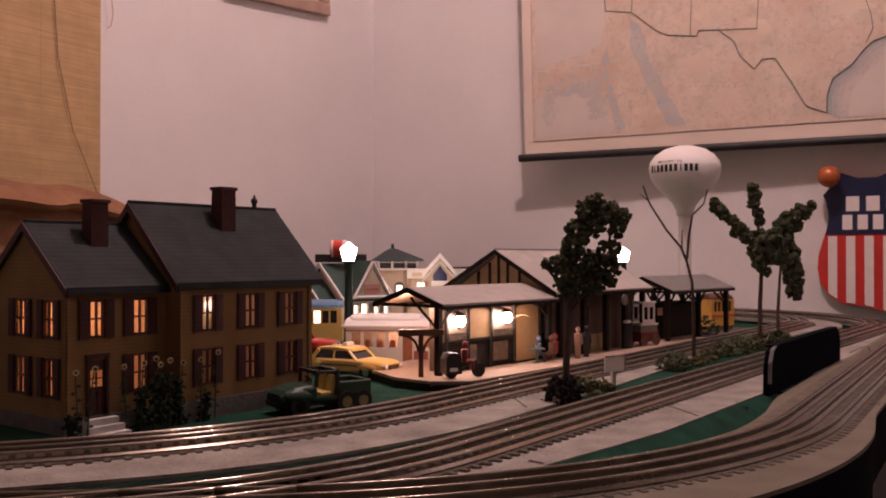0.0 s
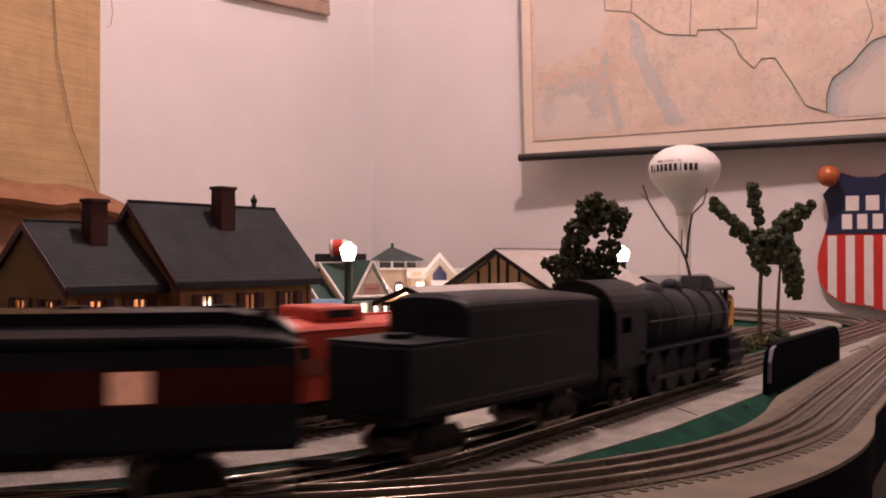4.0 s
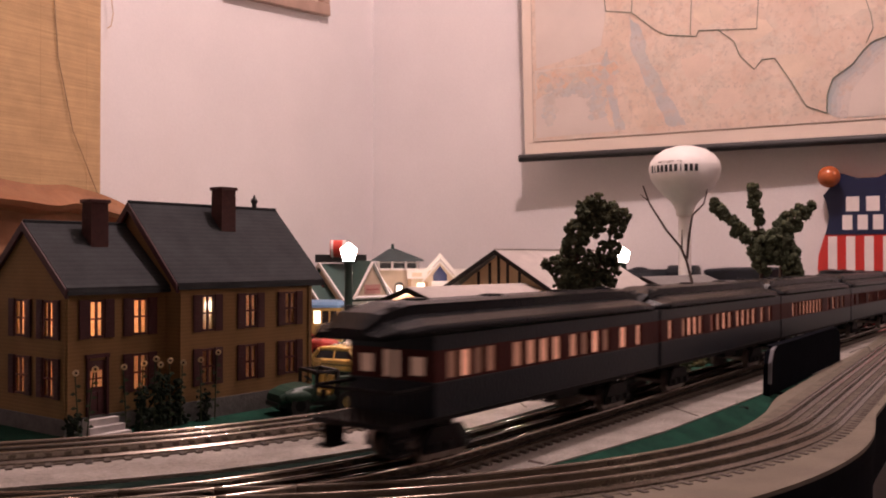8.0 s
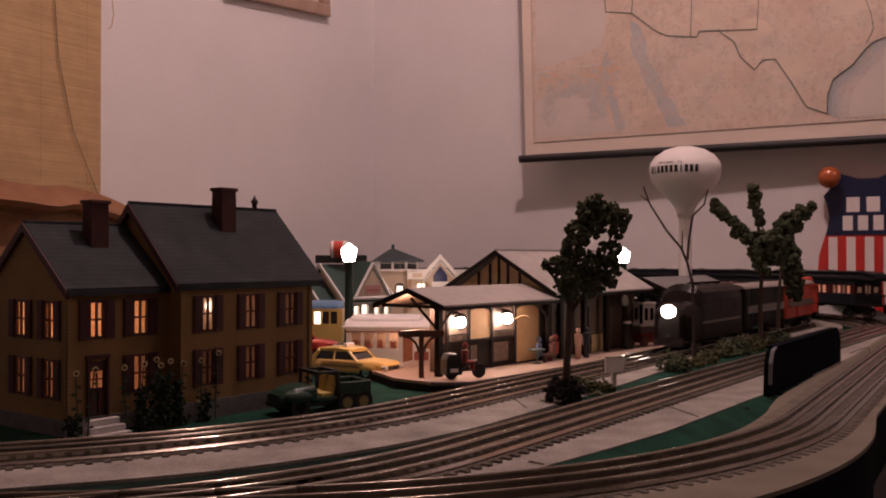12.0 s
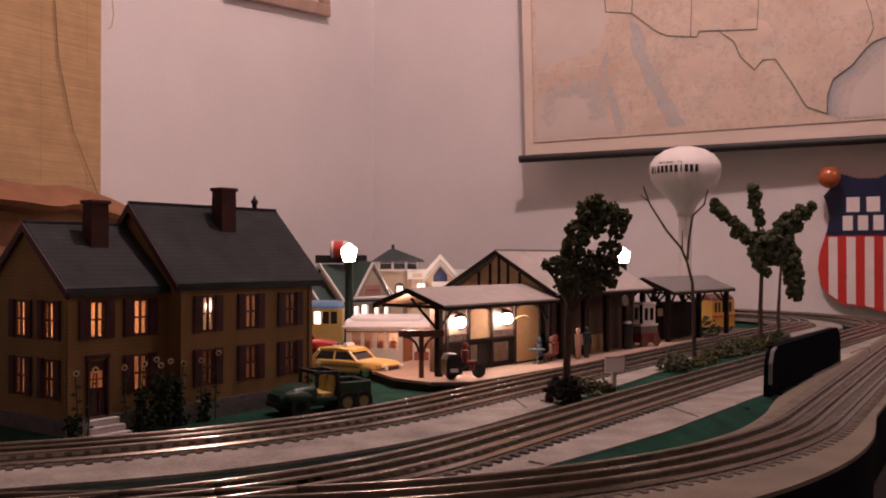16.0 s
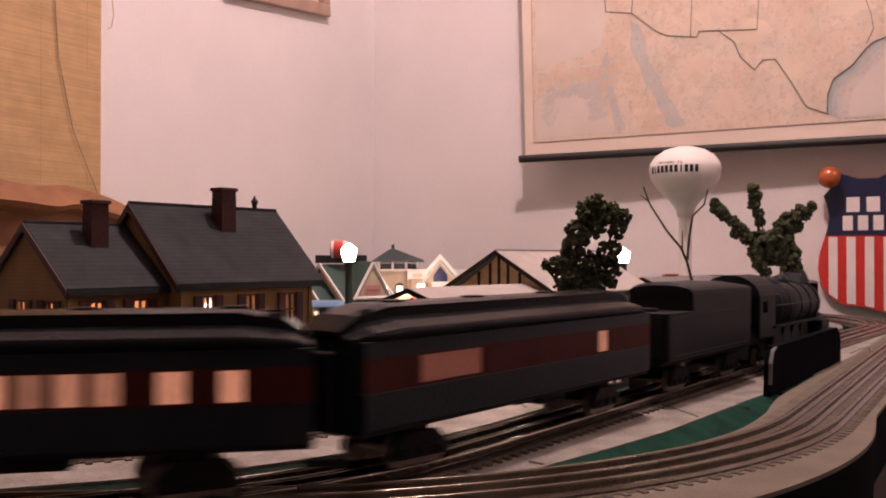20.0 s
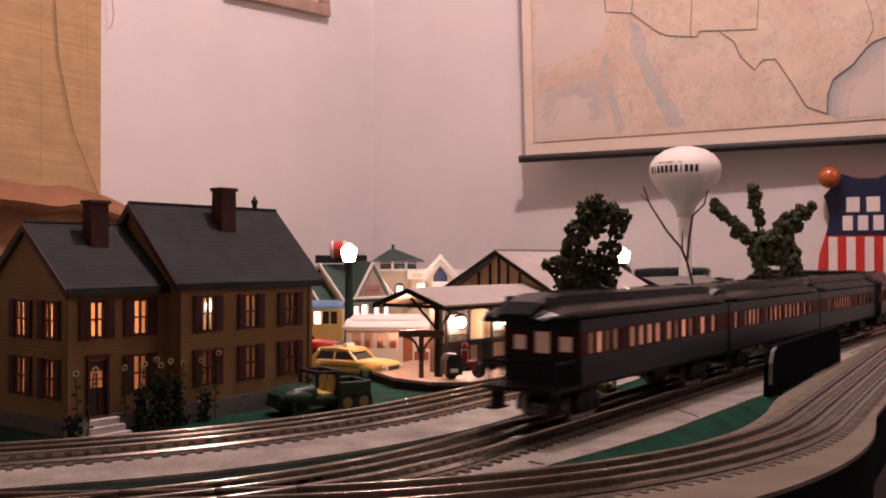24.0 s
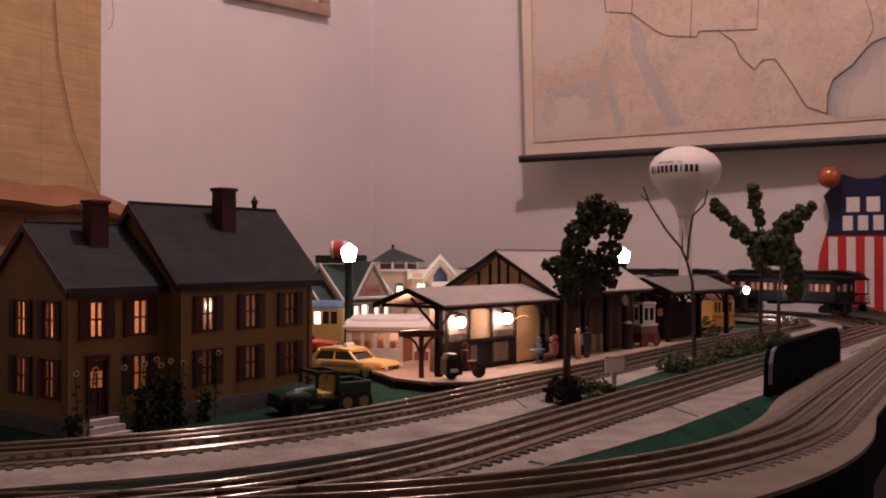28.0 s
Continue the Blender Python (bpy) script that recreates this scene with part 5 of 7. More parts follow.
def sunflower(base, top, height, turn):
    """A stalk with paired leaves and a ringed flower head facing out from the wall."""
    plant = tagged(empty("sunflower", HM @ pose(base, -0.011, 0)), "tall sunflower with pale yellow petals by the house wall", "flower", "sunflowers")
    lean = top - base
    bm = bmesh.new()
    rod(bm, (0, 0, 0), (lean * 0.4, 0, height * 0.5), 0.00055)
    rod(bm, (lean * 0.4, 0, height * 0.5), (lean, 0, height), 0.00045)
    part("stalk", bm, STALK, plant)
    for k in range(7):
        f = 0.2 + 0.1 * k
        side = -1 if k % 2 else 1
        x, z = lean * f, height * f
        bm = bmesh.new()
        prism(bm, [(x, z), (x + side * 0.0022, z + 0.0016), (x + side * 0.0046, z - 0.0002), (x + side * 0.0022, z - 0.0012)], -0.0003, 0.0003, "y")
        part("leaf", bm, STALK, plant)
    bm = bmesh.new()
    for k in range(12):
        a = math.tau * k / 12
        c, s = math.cos(a), math.sin(a)
        q = [(1.0 * c, 1.0 * s), (2.3 * c + 0.7 * s, 2.3 * s - 0.7 * c), (3.2 * c, 3.2 * s), (2.3 * c - 0.7 * s, 2.3 * s + 0.7 * c)]
        prism(bm, [(u * 0.00082, v * 0.00082) for u, v in q], -0.0003, 0.0002, "y")
    head = part("flower_head", bm, PETAL, plant)
    head.matrix_basis = pose(lean, -0.0012, height, 8, 0, turn)
    bm = bmesh.new()
    prism(bm, [(0.0010 * math.cos(math.tau * k / 10), 0.0010 * math.sin(math.tau * k / 10)) for k in range(10)], -0.0007, 0.0004, "y")
    part("seed_disc", bm, SEEDS, head, "dark brown seed disc")


for base, top, height in ((0.002, -0.001, 0.0508), (0.0085, 0.0145, 0.052), (0.0415, 0.0385, 0.0513), (0.054, 0.056, 0.0525), (0.066, 0.067, 0.0548),
                          (0.073, 0.071, 0.0500), (0.081, 0.080, 0.0525), (0.091, 0.0925, 0.0497), (0.111, 0.110, 0.0504), (0.125, 0.1275, 0.0550)):
    sunflower(base, top, height, rnd.uniform(-48, -8))

# ---------------- small track-side things ----------------
x, y = on_strip(-0.146)
sign = tagged(empty("track_sign", pose(x, y, -0.007, 0, 0, 24)), "small blank grey-white board on a pale post", "sign")
part("post", box(bmesh.new(), 0, 0, 0, 0.0042, 0.003, 0.030), STEPM, sign)
part("board", box(bmesh.new(), -0.001, -0.003, 0.0235, 0.0215, 0.0022, 0.0140, bevel=0.0006), WHITE, sign)
part("board_edge", box(bmesh.new(), -0.001, -0.003, 0.0376, 0.0215, 0.0026, 0.0012), FRGREY, sign)

DULL = mat("dull_black_girder", (0.0045, 0.0052, 0.0080), 0.9, vary=0.3, spec=0.02)
girder = tagged(empty("girder_side", pose(0.3825, 0.9735, 0.0, 0, 0, 56.4)), "long black girder plate with sloping ends standing between two tracks", "girder")
part("plate", prism(bmesh.new(), [(-0.160, 0.001), (0.160, 0.001), (0.160, 0.030), (0.152, 0.040), (0.140, 0.043), (-0.140, 0.043), (-0.151, 0.040), (-0.157, 0.030)], 0.000, 0.006, "y"), DULL, girder)
part("top_flange", box(bmesh.new(), 0, 0.004, 0.0432, 0.284, 0.009, 0.0016, bevel=0.0004), DULL, girder)
bm = bmesh.new()
prism(bm, [(-0.1585, 0.012), (-0.1565, 0.030), (-0.1495, 0.0405), (-0.140, 0.0435), (-0.140, 0.0448), (-0.1515, 0.042), (-0.1590, 0.031), (-0.1608, 0.012)], -0.0015, 0.0014, "y")
part("end_flange", bm, mat("worn_grey_flange", (0.15, 0.15, 0.17), 0.5, vary=0.3), girder, "worn grey end flange")
for i in range(0, 9, 2):
    part("foot", box(bmesh.new(), -0.13 + i * 0.0325, 0.003, -0.0068, 0.006, 0.014, 0.008), DULL, girder)

bm = bmesh.new()
branch(bm, [(0.515, 1.205, -0.006), (0.524, 1.200, 0.004), (0.536, 1.196, 0.010), (0.545, 1.196, 0.012), (0.548, 1.195, 0.004), (0.549, 1.194, -0.006)], 0.0008, 0.0008)
tagged(part("wire_loop", bm, FRGREY), "thin grey wire loop standing beside the track", "wire")
stick = part("fallen_twig", rod(bmesh.new(), (0.0520, 0.5630, 0.0025), (0.0600, 0.5560, 0.0025), 0.0017, 0.0012, 7), TWIG)
tagged(stick, "short dark twig lying on the grey roadbed", "twig")

shelter = tagged(empty("bracket_post", pose(-0.0226, 0.9558, 0.0036, 0, 0, 10)), "dark brown bracketed post with a short cross beam", "post")
REDWOOD = mat("red_brown_wood", (0.12, 0.050, 0.034), 0.6, vary=0.2, scale=120)
part("post", box(bmesh.new(), 0, 0, 0, 0.0046, 0.0046, 0.0480), REDWOOD, shelter)
part("cross_beam", box(bmesh.new(), 0, 0, 0.0420, 0.0460, 0.0090, 0.0065), REDWOOD, shelter)
for sx in (-1, 1):
    bm = bmesh.new()
    pts = [(sx * (0.003 + 0.015 * (1 - math.cos(a))), 0, 0.026 + 0.016 * math.sin(a)) for a in np.linspace(0, math.pi / 2, 6)]
    branch(bm, pts, 0.0013, 0.0013)
    part("bracket", bm, REDWOOD, shelter)


# ---------------- street lamps ----------------
def street_lamp(x, y, zc, size):
    thing = tagged(empty("street_lamp", pose(x, y, -0.007)), "dark green street lamp with a glowing white six-sided lantern", "street lamp", "street lamps")
    z = zc + 0.007
    bm = bmesh.new()
    rod(bm, (0, 0, 0), (0, 0, 0.012), 0.0095, 0.0065, 14)
    rod(bm, (0, 0, 0.012), (0, 0, z - size * 0.62), 0.0062, 0.0050, 14)
    rod(bm, (0, 0, z - size * 0.66), (0, 0, z - size * 0.50), 0.0045, 0.0085, 14)
    part("post", bm, GREENP, thing)
    bm = bmesh.new()
    rings = [(size * 0.30, -0.52), (size * 0.45, 0.14), (size * 0.43, 0.20), (size * 0.03, 0.52)]
    loft(bm, [[(math.cos(a) * r, math.sin(a) * r, z + h * size) for a in np.linspace(0, 2 * math.pi, 7)[:-1]] for r, h in rings])
    part("globe", bm, GLOBE, thing, "glowing white lantern glass")
    return thing


street_lamp(-0.1265, 1.25, 0.1335, 0.0245)
street_lamp(0.290, 1.50, 0.1305, 0.0240)


# ---------------- vehicles ----------------
def wheels(thing, xs, half, r, w=0.005, hub=None):
    for x in xs:
        for sy in (-1, 1):
            bm = bmesh.new()
            rod(bm, (x, sy * half, r), (x, sy * (half - w), r), r, r, 16)
            tyre = part("wheel", bm, RUBBER, thing)
            bm = bmesh.new()
            rod(bm, (x, sy * (half + 0.0003), r), (x, sy * (half - 0.0012), r), r * 0.55, r * 0.5, 12)
            part("hubcap", bm, hub or CHROME, tyre)


def round_section(x, hw, z0, z1, r):
    """Rounded upright rectangle across the car."""
    pts = []
    for cy, cz, a0 in ((hw - r, z1 - r, 0), (-hw + r, z1 - r, 90), (-hw + r, z0 + r, 180), (hw - r, z0 + r, 270)):
        for k in range(5):
            a = radians(a0 + k * 22.5)
            pts.append((x, cy + r * math.cos(a), cz + r * math.sin(a)))
    return pts


def saloon(name, m, paint, label, ln=0.108, wd=0.040, sign_top=False):
    """Rounded old-fashioned saloon: bulging fenders, tall cabin, chrome face."""
    car = tagged(empty(name, m), label, "car", "parked cars")
    h, w = ln / 2, wd / 2
    secs = [round_section(x * h, w * q, z0, z1, r) for x, q, z0, z1, r in (
        (-1.0, 0.72, 0.0095, 0.0185, 0.003), (-0.95, 0.90, 0.0075, 0.0212, 0.004), (-0.62, 0.98, 0.0065, 0.0225, 0.004), (0.0, 1.0, 0.0065, 0.0228, 0.003),
        (0.34, 1.0, 0.0065, 0.0232, 0.004), (0.70, 0.96, 0.0065, 0.0228, 0.005), (0.93, 0.90, 0.0070, 0.0212, 0.005), (1.0, 0.78, 0.0090, 0.0190, 0.004))]
    part("body", loft(bmesh.new(), secs), paint, car)
    for fx in (-0.60, 0.60):
        for sy in (-1, 1):
            part("fender", ball(bmesh.new(), (fx * h, sy * w * 0.78, 0.0128), 0.0115, 1.35, 0.46, 0.82, 16, 10), paint, car, smooth=True)
    cab = [(-0.74, 0.0215, 0.86), (-0.60, 0.0325, 0.78), (-0.05, 0.0345, 0.80), (0.14, 0.0330, 0.78), (0.36, 0.0215, 0.88)]
    secs = []
    for yy, lift in ((-0.88, 0.0), (-0.78, 1.0), (0.78, 1.0), (0.88, 0.0)):
        secs.append([(x * h, yy * w, 0.0205 + (z - 0.0205) * lift) for x, z, _ in cab])
    part("cabin_glass", loft(bmesh.new(), secs), GLASSD, car)
    secs = [round_section(x * h, w * q, 0.0318, z, 0.0018) for x, q, z in ((-0.66, 0.70, 0.0356), (-0.56, 0.81, 0.0365), (-0.20, 0.84, 0.0378), (0.10, 0.81, 0.0366), (0.20, 0.70, 0.0357))]
    part("roof", loft(bmesh.new(), secs), paint, car)
    for sy in (-1, 1):
        for (xa, za), (xb, zb), r in (((-0.76, 0.0205), (-0.60, 0.0330), 0.0026), ((-0.22, 0.0205), (-0.20, 0.0330), 0.0014), ((0.37, 0.0205), (0.14, 0.0330), 0.0016)):
            part("pillar", rod(bmesh.new(), (xa * h, sy * w * 0.885, za), (xb * h, sy * w * 0.79, zb), r, seg=8), paint, car)
    part("front_bumper", box(bmesh.new(), h + 0.0014, 0, 0.0075, 0.0030, wd * 0.98, 0.0036, bevel=0.0010), CHROME, car)
    part("rear_bumper", box(bmesh.new(), -h - 0.0012, 0, 0.0080, 0.0030, wd * 0.96, 0.0034, bevel=0.0010), CHROME, car)
    part("grille", box(bmesh.new(), h + 0.0002, 0, 0.0115, 0.0014, wd * 0.52, 0.0056, bevel=0.0005), CHROME, car)
    for k in range(5):
        part("grille_bar", box(bmesh.new(), h + 0.0012, (k - 2) * wd * 0.10, 0.0118, 0.0008, 0.0010, 0.0050), BLACK, car)
    for sy in (-1, 1):
        bm = bmesh.new()
        rod(bm, (h - 0.004, sy * w * 0.72, 0.0152), (h + 0.0010, sy * w * 0.72, 0.0152), 0.0036, 0.0033, 14)
        lens = part("headlight_rim", bm, CHROME, car)
        part("headlight", ball(bmesh.new(), (h + 0.0010, sy * w * 0.72, 0.0152), 0.0028, 0.4, 1, 1, 12, 8), WHITE, lens, smooth=True)
        part("door_handle", box(bmesh.new(), -0.26 * h, sy * (w + 0.0006), 0.0185, 0.005, 0.0010, 0.0008), CHROME, car)
    wheels(car, (-h * 0.60, h * 0.60), w + 0.0004, 0.0082)
    if sign_top:
        part("roof_sign", box(bmesh.new(), -h * 0.08, 0, 0.0372, 0.006, 0.015, 0.0052, bevel=0.0010), WHITE, car)
        for sy in (-1, 1):
            for k in range(17):
                part("trim_check", box(bmesh.new(), (-0.50 + 0.055 * k) * h * 0.98, sy * (w + 0.0002), 0.0140 + (k % 2) * 0.0011, 0.0028, 0.0007, 0.0011), BLACK, car)
    return car


saloon("taxi", pose(-0.103, 1.052, -0.0068, 0, 0, -31) @ Matrix.Diagonal((1.04, 1.0, 0.88, 1.0)), TAXI, "rounded yellow toy taxi with chrome grille and white roof sign", ln=0.108, sign_top=True)
saloon("red_car", pose(-0.192, 1.255, -0.0068, 0, 0, -4), REDP, "bright red toy car behind the taxi", ln=0.100)

gator = tagged(empty("utility_vehicle", pose(-0.1090, 0.8085, -0.0068, 0, 0, 214) @ Matrix.Scale(0.89, 4)), "green six-wheeled toy utility vehicle with yellow seats", "vehicle")
secs = []
for x, hw, top, r in ((0.010, 0.0200, 0.0275, 0.004), (0.020, 0.0205, 0.0278, 0.005), (0.032, 0.0205, 0.0262, 0.006), (0.040, 0.0190, 0.0235, 0.006), (0.0455, 0.0160, 0.0200, 0.004)):
    secs.append(round_section(x, hw, 0.0110, top, r))
part("hood", loft(bmesh.new(), secs), GATOR, gator)
for sy in (-1, 1):
    part("fender", ball(bmesh.new(), (0.028, sy * 0.0185, 0.0175), 0.0115, 1.25, 0.42, 0.62, 14, 10), GATOR, gator, smooth=True)
    part("headlight", rod(bmesh.new(), (0.0425, sy * 0.0105, 0.0165), (0.0448, sy * 0.0105, 0.0165), 0.0024, seg=12), FRGREY, gator)
part("brush_guard", box(bmesh.new(), 0.0465, 0, 0.0080, 0.0024, 0.030, 0.0050, bevel=0.0008), BLACK, gator)
part("chassis", box(bmesh.new(), 0, 0, 0.008, 0.082, 0.034, 0.005), BLACK, gator)
part("side_sill", box(bmesh.new(), -0.002, 0, 0.0120, 0.026, 0.0400, 0.0045, bevel=0.0010), GATOR, gator)
for sy in (-1, 1):
    bm = bmesh.new()
    box(bm, -0.002, sy * 0.0090, 0.0155, 0.012, 0.0135, 0.0045, bevel=0.0014)
    box(bm, 0, 0, 0, 0.0040, 0.0135, 0.0185, pose(-0.0085, sy * 0.0090, 0.0170, 0, -10, 0), bevel=0.0016)
    part("seat", bm, SEATY, gator, "yellow bucket seat")
for sy in (-1, 1):
    part("cage_post", box(bmesh.new(), -0.0125, sy * 0.0185, 0.012, 0.0034, 0.0034, 0.0285), BLACK, gator)
    part("cage_post", box(bmesh.new(), 0.0095, sy * 0.0180, 0.026, 0.0026, 0.0028, 0.0140), BLACK, gator)
    part("cage_rail", box(bmesh.new(), -0.0015, sy * 0.0183, 0.0382, 0.0240, 0.0028, 0.0026), BLACK, gator)
for x in (-0.0125, 0.0095):
    part("cage_rail", box(bmesh.new(), x, 0, 0.0382, 0.0030, 0.0340, 0.0032), BLACK, gator)
part("cage_post", box(bmesh.new(), -0.0125, 0, 0.0120, 0.0026, 0.0034, 0.0262), BLACK, gator)
bm = bmesh.new()
rod(bm, (0.010, -0.008, 0.026), (0.0055, -0.008, 0.0305), 0.0008, seg=6)
rod(bm, (0.0056, -0.008, 0.0304), (0.0050, -0.008, 0.0312), 0.0048, seg=14)
part("steering_wheel", bm, BLACK, gator)
bm = bmesh.new()
box(bm, -0.0310, 0, 0.0165, 0.034, 0.040, 0.002)
for sx in (-0.0475, -0.0150):
    box(bm, sx, 0, 0.0165, 0.0016, 0.040, 0.0115)
for sy in (-1, 1):
    box(bm, -0.0312, sy * 0.0195, 0.0165, 0.034, 0.0016, 0.0115)
part("cargo_bed", bm, GATOR, gator)
bm = bmesh.new()
for sy in (-1, 1):
    rod(bm, (-0.0480, sy * 0.0197, 0.0284), (-0.0145, sy * 0.0197, 0.0284), 0.0011, seg=8)
rod(bm, (-0.0478, -0.0197, 0.0284), (-0.0478, 0.0197, 0.0284), 0.0011, seg=8)
# Rail colour is paler than the bed's green.
part("bed_rail", bm, mat("pale_green_edge", (0.070, 0.115, 0.085), 0.4), gator)
wheels(gator, (0.028,), 0.0225, 0.0098, 0.010, UNDER)
wheels(gator, (-0.021, -0.039), 0.0225, 0.0098, 0.010, mat("dull_yellow_hub", (0.26, 0.19, 0.075), 0.5))


def bus(name, m, ln, h, w, body, roof, label, trim=None, lit=None, n=5):
    b = tagged(empty(name, m), label, "vehicle")
    holes = [(-ln / 2 + 0.006 + i * (ln - 0.012) / n + 0.0012, -ln / 2 + 0.006 + (i + 1) * (ln - 0.012) / n - 0.0012, h * 0.52, h * 0.78) for i in range(n)]
    for sy in (-1, 1):
        bm = bmesh.new()
        wall_panel(bm, ln, 0.009, h * 0.84, holes, sy * w / 2, sy * (w / 2 - 0.0018), -ln / 2)
        part("side", bm, body, b)
        for i, hh in enumerate(holes):
            part("window_pane", box(bmesh.new(), (hh[0] + hh[1]) / 2, sy * (w / 2 - 0.0024), hh[2], hh[1] - hh[0], 0.0006, hh[3] - hh[2]), LITPANE if i == lit else GLASSD, b)
        if trim:
            part("side_trim", box(bmesh.new(), 0, sy * (w / 2 + 0.0004), h * 0.40, ln, 0.0010, 0.0022), trim, b)
    for sx in (-1, 1):
        part("end_panel", box(bmesh.new(), sx * (ln / 2 - 0.0008), 0, 0.009, 0.0016, w - 0.004, h * 0.84 - 0.009), body, b)
    secs = [[(x, math.cos(a) * w / 2 * q, h * 0.84 + math.sin(a) * h * 0.16 * q) for a in np.linspace(0, math.pi, 9)] for x, q in ((-ln / 2 - 0.001, 0.85), (-ln / 2 + 0.006, 1.02), (ln / 2 - 0.006, 1.02), (ln / 2 + 0.001, 0.85))]
    part("roof", loft(bmesh.new(), secs), roof, b)
    part("floor_pan", box(bmesh.new(), 0, 0, 0.007, ln - 0.004, w - 0.006, 0.002), BLACK, b)
    wheels(b, (-ln * 0.30, ln * 0.30), w / 2 - 0.001, 0.0085)
    return b


bus("yellow_bus", pose(-0.208, 1.385, -0.0068), 0.120, 0.070, 0.044, TAXI, BLUEP, "yellow toy bus with a blue roof", lit=6, n=9)
bus("orange_bus", pose(0.494, 1.692, -0.0068, 0, 0, 35), 0.062, 0.068, 0.034, mat("orange_yellow_paint", (0.62, 0.34, 0.060), 0.4), REDWOOD, "orange-yellow toy bus with a brown roof behind the station canopy", trim=REDP)

# white diner with a rounded roof
FADEDRED = mat("faded_red_band", (0.30, 0.090, 0.070), 0.5)
diner = tagged(empty("diner", pose(-0.053, 1.145, -0.0068, 0, 0, -3) @ Matrix.Diagonal((0.97, 1.0, 0.93, 1.0))), "white toy diner with a rounded roof and red panels", "building")
holes = [(-0.058 + i * 0.0155, -0.0465 + i * 0.0155, 0.026, 0.046) for i in range(4)]
bm = bmesh.new()
wall_panel(bm, 0.130, 0.004, 0.052, holes + [(0.006, 0.018, 0.004, 0.046), (0.030, 0.058, 0.026, 0.046)], -0.025, -0.023, -0.065)
part("front_wall", bm, WHITE, diner)
for h in holes + [(0.030, 0.058, 0.026, 0.046)]:
    part("window_pane", box(bmesh.new(), (h[0] + h[1]) / 2, -0.0228, h[2], h[1] - h[0], 0.0006, h[3] - h[2]), PANE, diner)
    bm = bmesh.new()
    box(bm, (h[0] + h[1]) / 2, -0.0200, h[2], (h[1] - h[0]) * 0.6, 0.002, 0.010)
    part("booth_back", bm, REDP, diner)
part("door", box(bmesh.new(), 0.012, -0.0236, 0.004, 0.012, 0.0014, 0.042), mat("orange_brown_door", (0.34, 0.12, 0.055), 0.6, vary=0.25, scale=150), diner)
for sx in (-1, 1):
    part("end_wall", box(bmesh.new(), sx * 0.064, 0, 0.004, 0.002, 0.048, 0.048), WHITE, diner)
part("rear_wall", box(bmesh.new(), 0, 0.024, 0.004, 0.130, 0.002, 0.048), WHITE, diner)
part("base", box(bmesh.new(), 0, 0, 0, 0.132, 0.052, 0.005), STEPM, diner)
secs = [[(x, math.cos(a) * 0.0285 * q, 0.051 + math.sin(a) * 0.013 * q) for a in np.linspace(0, math.pi, 11)] for x, q in ((-0.070, 0.6), (-0.066, 0.92), (-0.058, 1.0), (0.058, 1.0), (0.066, 0.92), (0.070, 0.6))]
part("roof", loft(bmesh.new(), secs), WHITE, diner, "rounded white roof")
part("roof_edge", box(bmesh.new(), 0, 0, 0.0515, 0.141, 0.0590, 0.0038, bevel=0.0014), WHITE, diner)
secs = [[(x, math.cos(a) * 0.019 * q, 0.0605 + math.sin(a) * 0.0085 * q) for a in np.linspace(0, math.pi, 11)] for x, q in ((-0.062, 0.6), (-0.058, 0.92), (-0.050, 1.0), (0.020, 1.0), (0.026, 0.92), (0.030, 0.6))]
part("roof_monitor", loft(bmesh.new(), secs), WHITE, diner)
part("eave_band", box(bmesh.new(), 0, -0.0268, 0.0470, 0.132, 0.0016, 0.0016), FADEDRED, diner)
for xb in (0.024, 0.034, 0.046, 0.058):
    part("lower_panel", box(bmesh.new(), xb, -0.0256, 0.008, 0.008, 0.0012, 0.014), FADEDRED, diner)
# Weak light added inside the diner, which has no lamp of its own.
lamp("diner_lamp", (-0.050, 1.145, 0.034), 0.02, (1.0, 0.62, 0.45), 0.004)


# ---------------- figures, cycle and wagon ----------------
def figure(x, y, z, turn, material, h, label, seated=False):
    bm = bmesh.new()
    if seated:
        rod(bm, (0, 0, h * 0.22), (0, 0, h * 0.62), h * 0.10, h * 0.12, 10)
        for sy in (-1, 1):
            rod(bm, (0, sy * h * 0.06, h * 0.25), (h * 0.26, sy * h * 0.07, h * 0.25), h * 0.06, h * 0.05, 8)
            rod(bm, (h * 0.26, sy * h * 0.07, h * 0.25), (h * 0.26, sy * h * 0.07, 0), h * 0.05, h * 0.04, 8)
        ball(bm, (0.01 * h, 0, h * 0.76), h * 0.10, 1, 1, 1.15, 10, 8)
    else:
        for sy in (-1, 1):
            rod(bm, (0, sy * h * 0.05, 0), (0, sy * h * 0.05, h * 0.48), h * 0.045, h * 0.065, 8)
            rod(bm, (0, sy * h * 0.12, h * 0.78), (h * 0.05, sy * h * 0.14, h * 0.45), h * 0.035, h * 0.03, 8)
        rod(bm, (0, 0, h * 0.44), (0, 0, h * 0.80), h * 0.10, h * 0.12, 10)
        rod(bm, (0, 0, h * 0.80), (0, 0, h * 0.86), h * 0.04, h * 0.04, 8)
        ball(bm, (0, 0, h * 0.92), h * 0.075, 1, 1, 1.15, 10, 8)
    ob = part("toy_figure", bm, material)
    ob.matrix_basis = pose(x, y, z, 0, 0, turn)
    return tagged(ob, label, "figurine", "platform figurines")


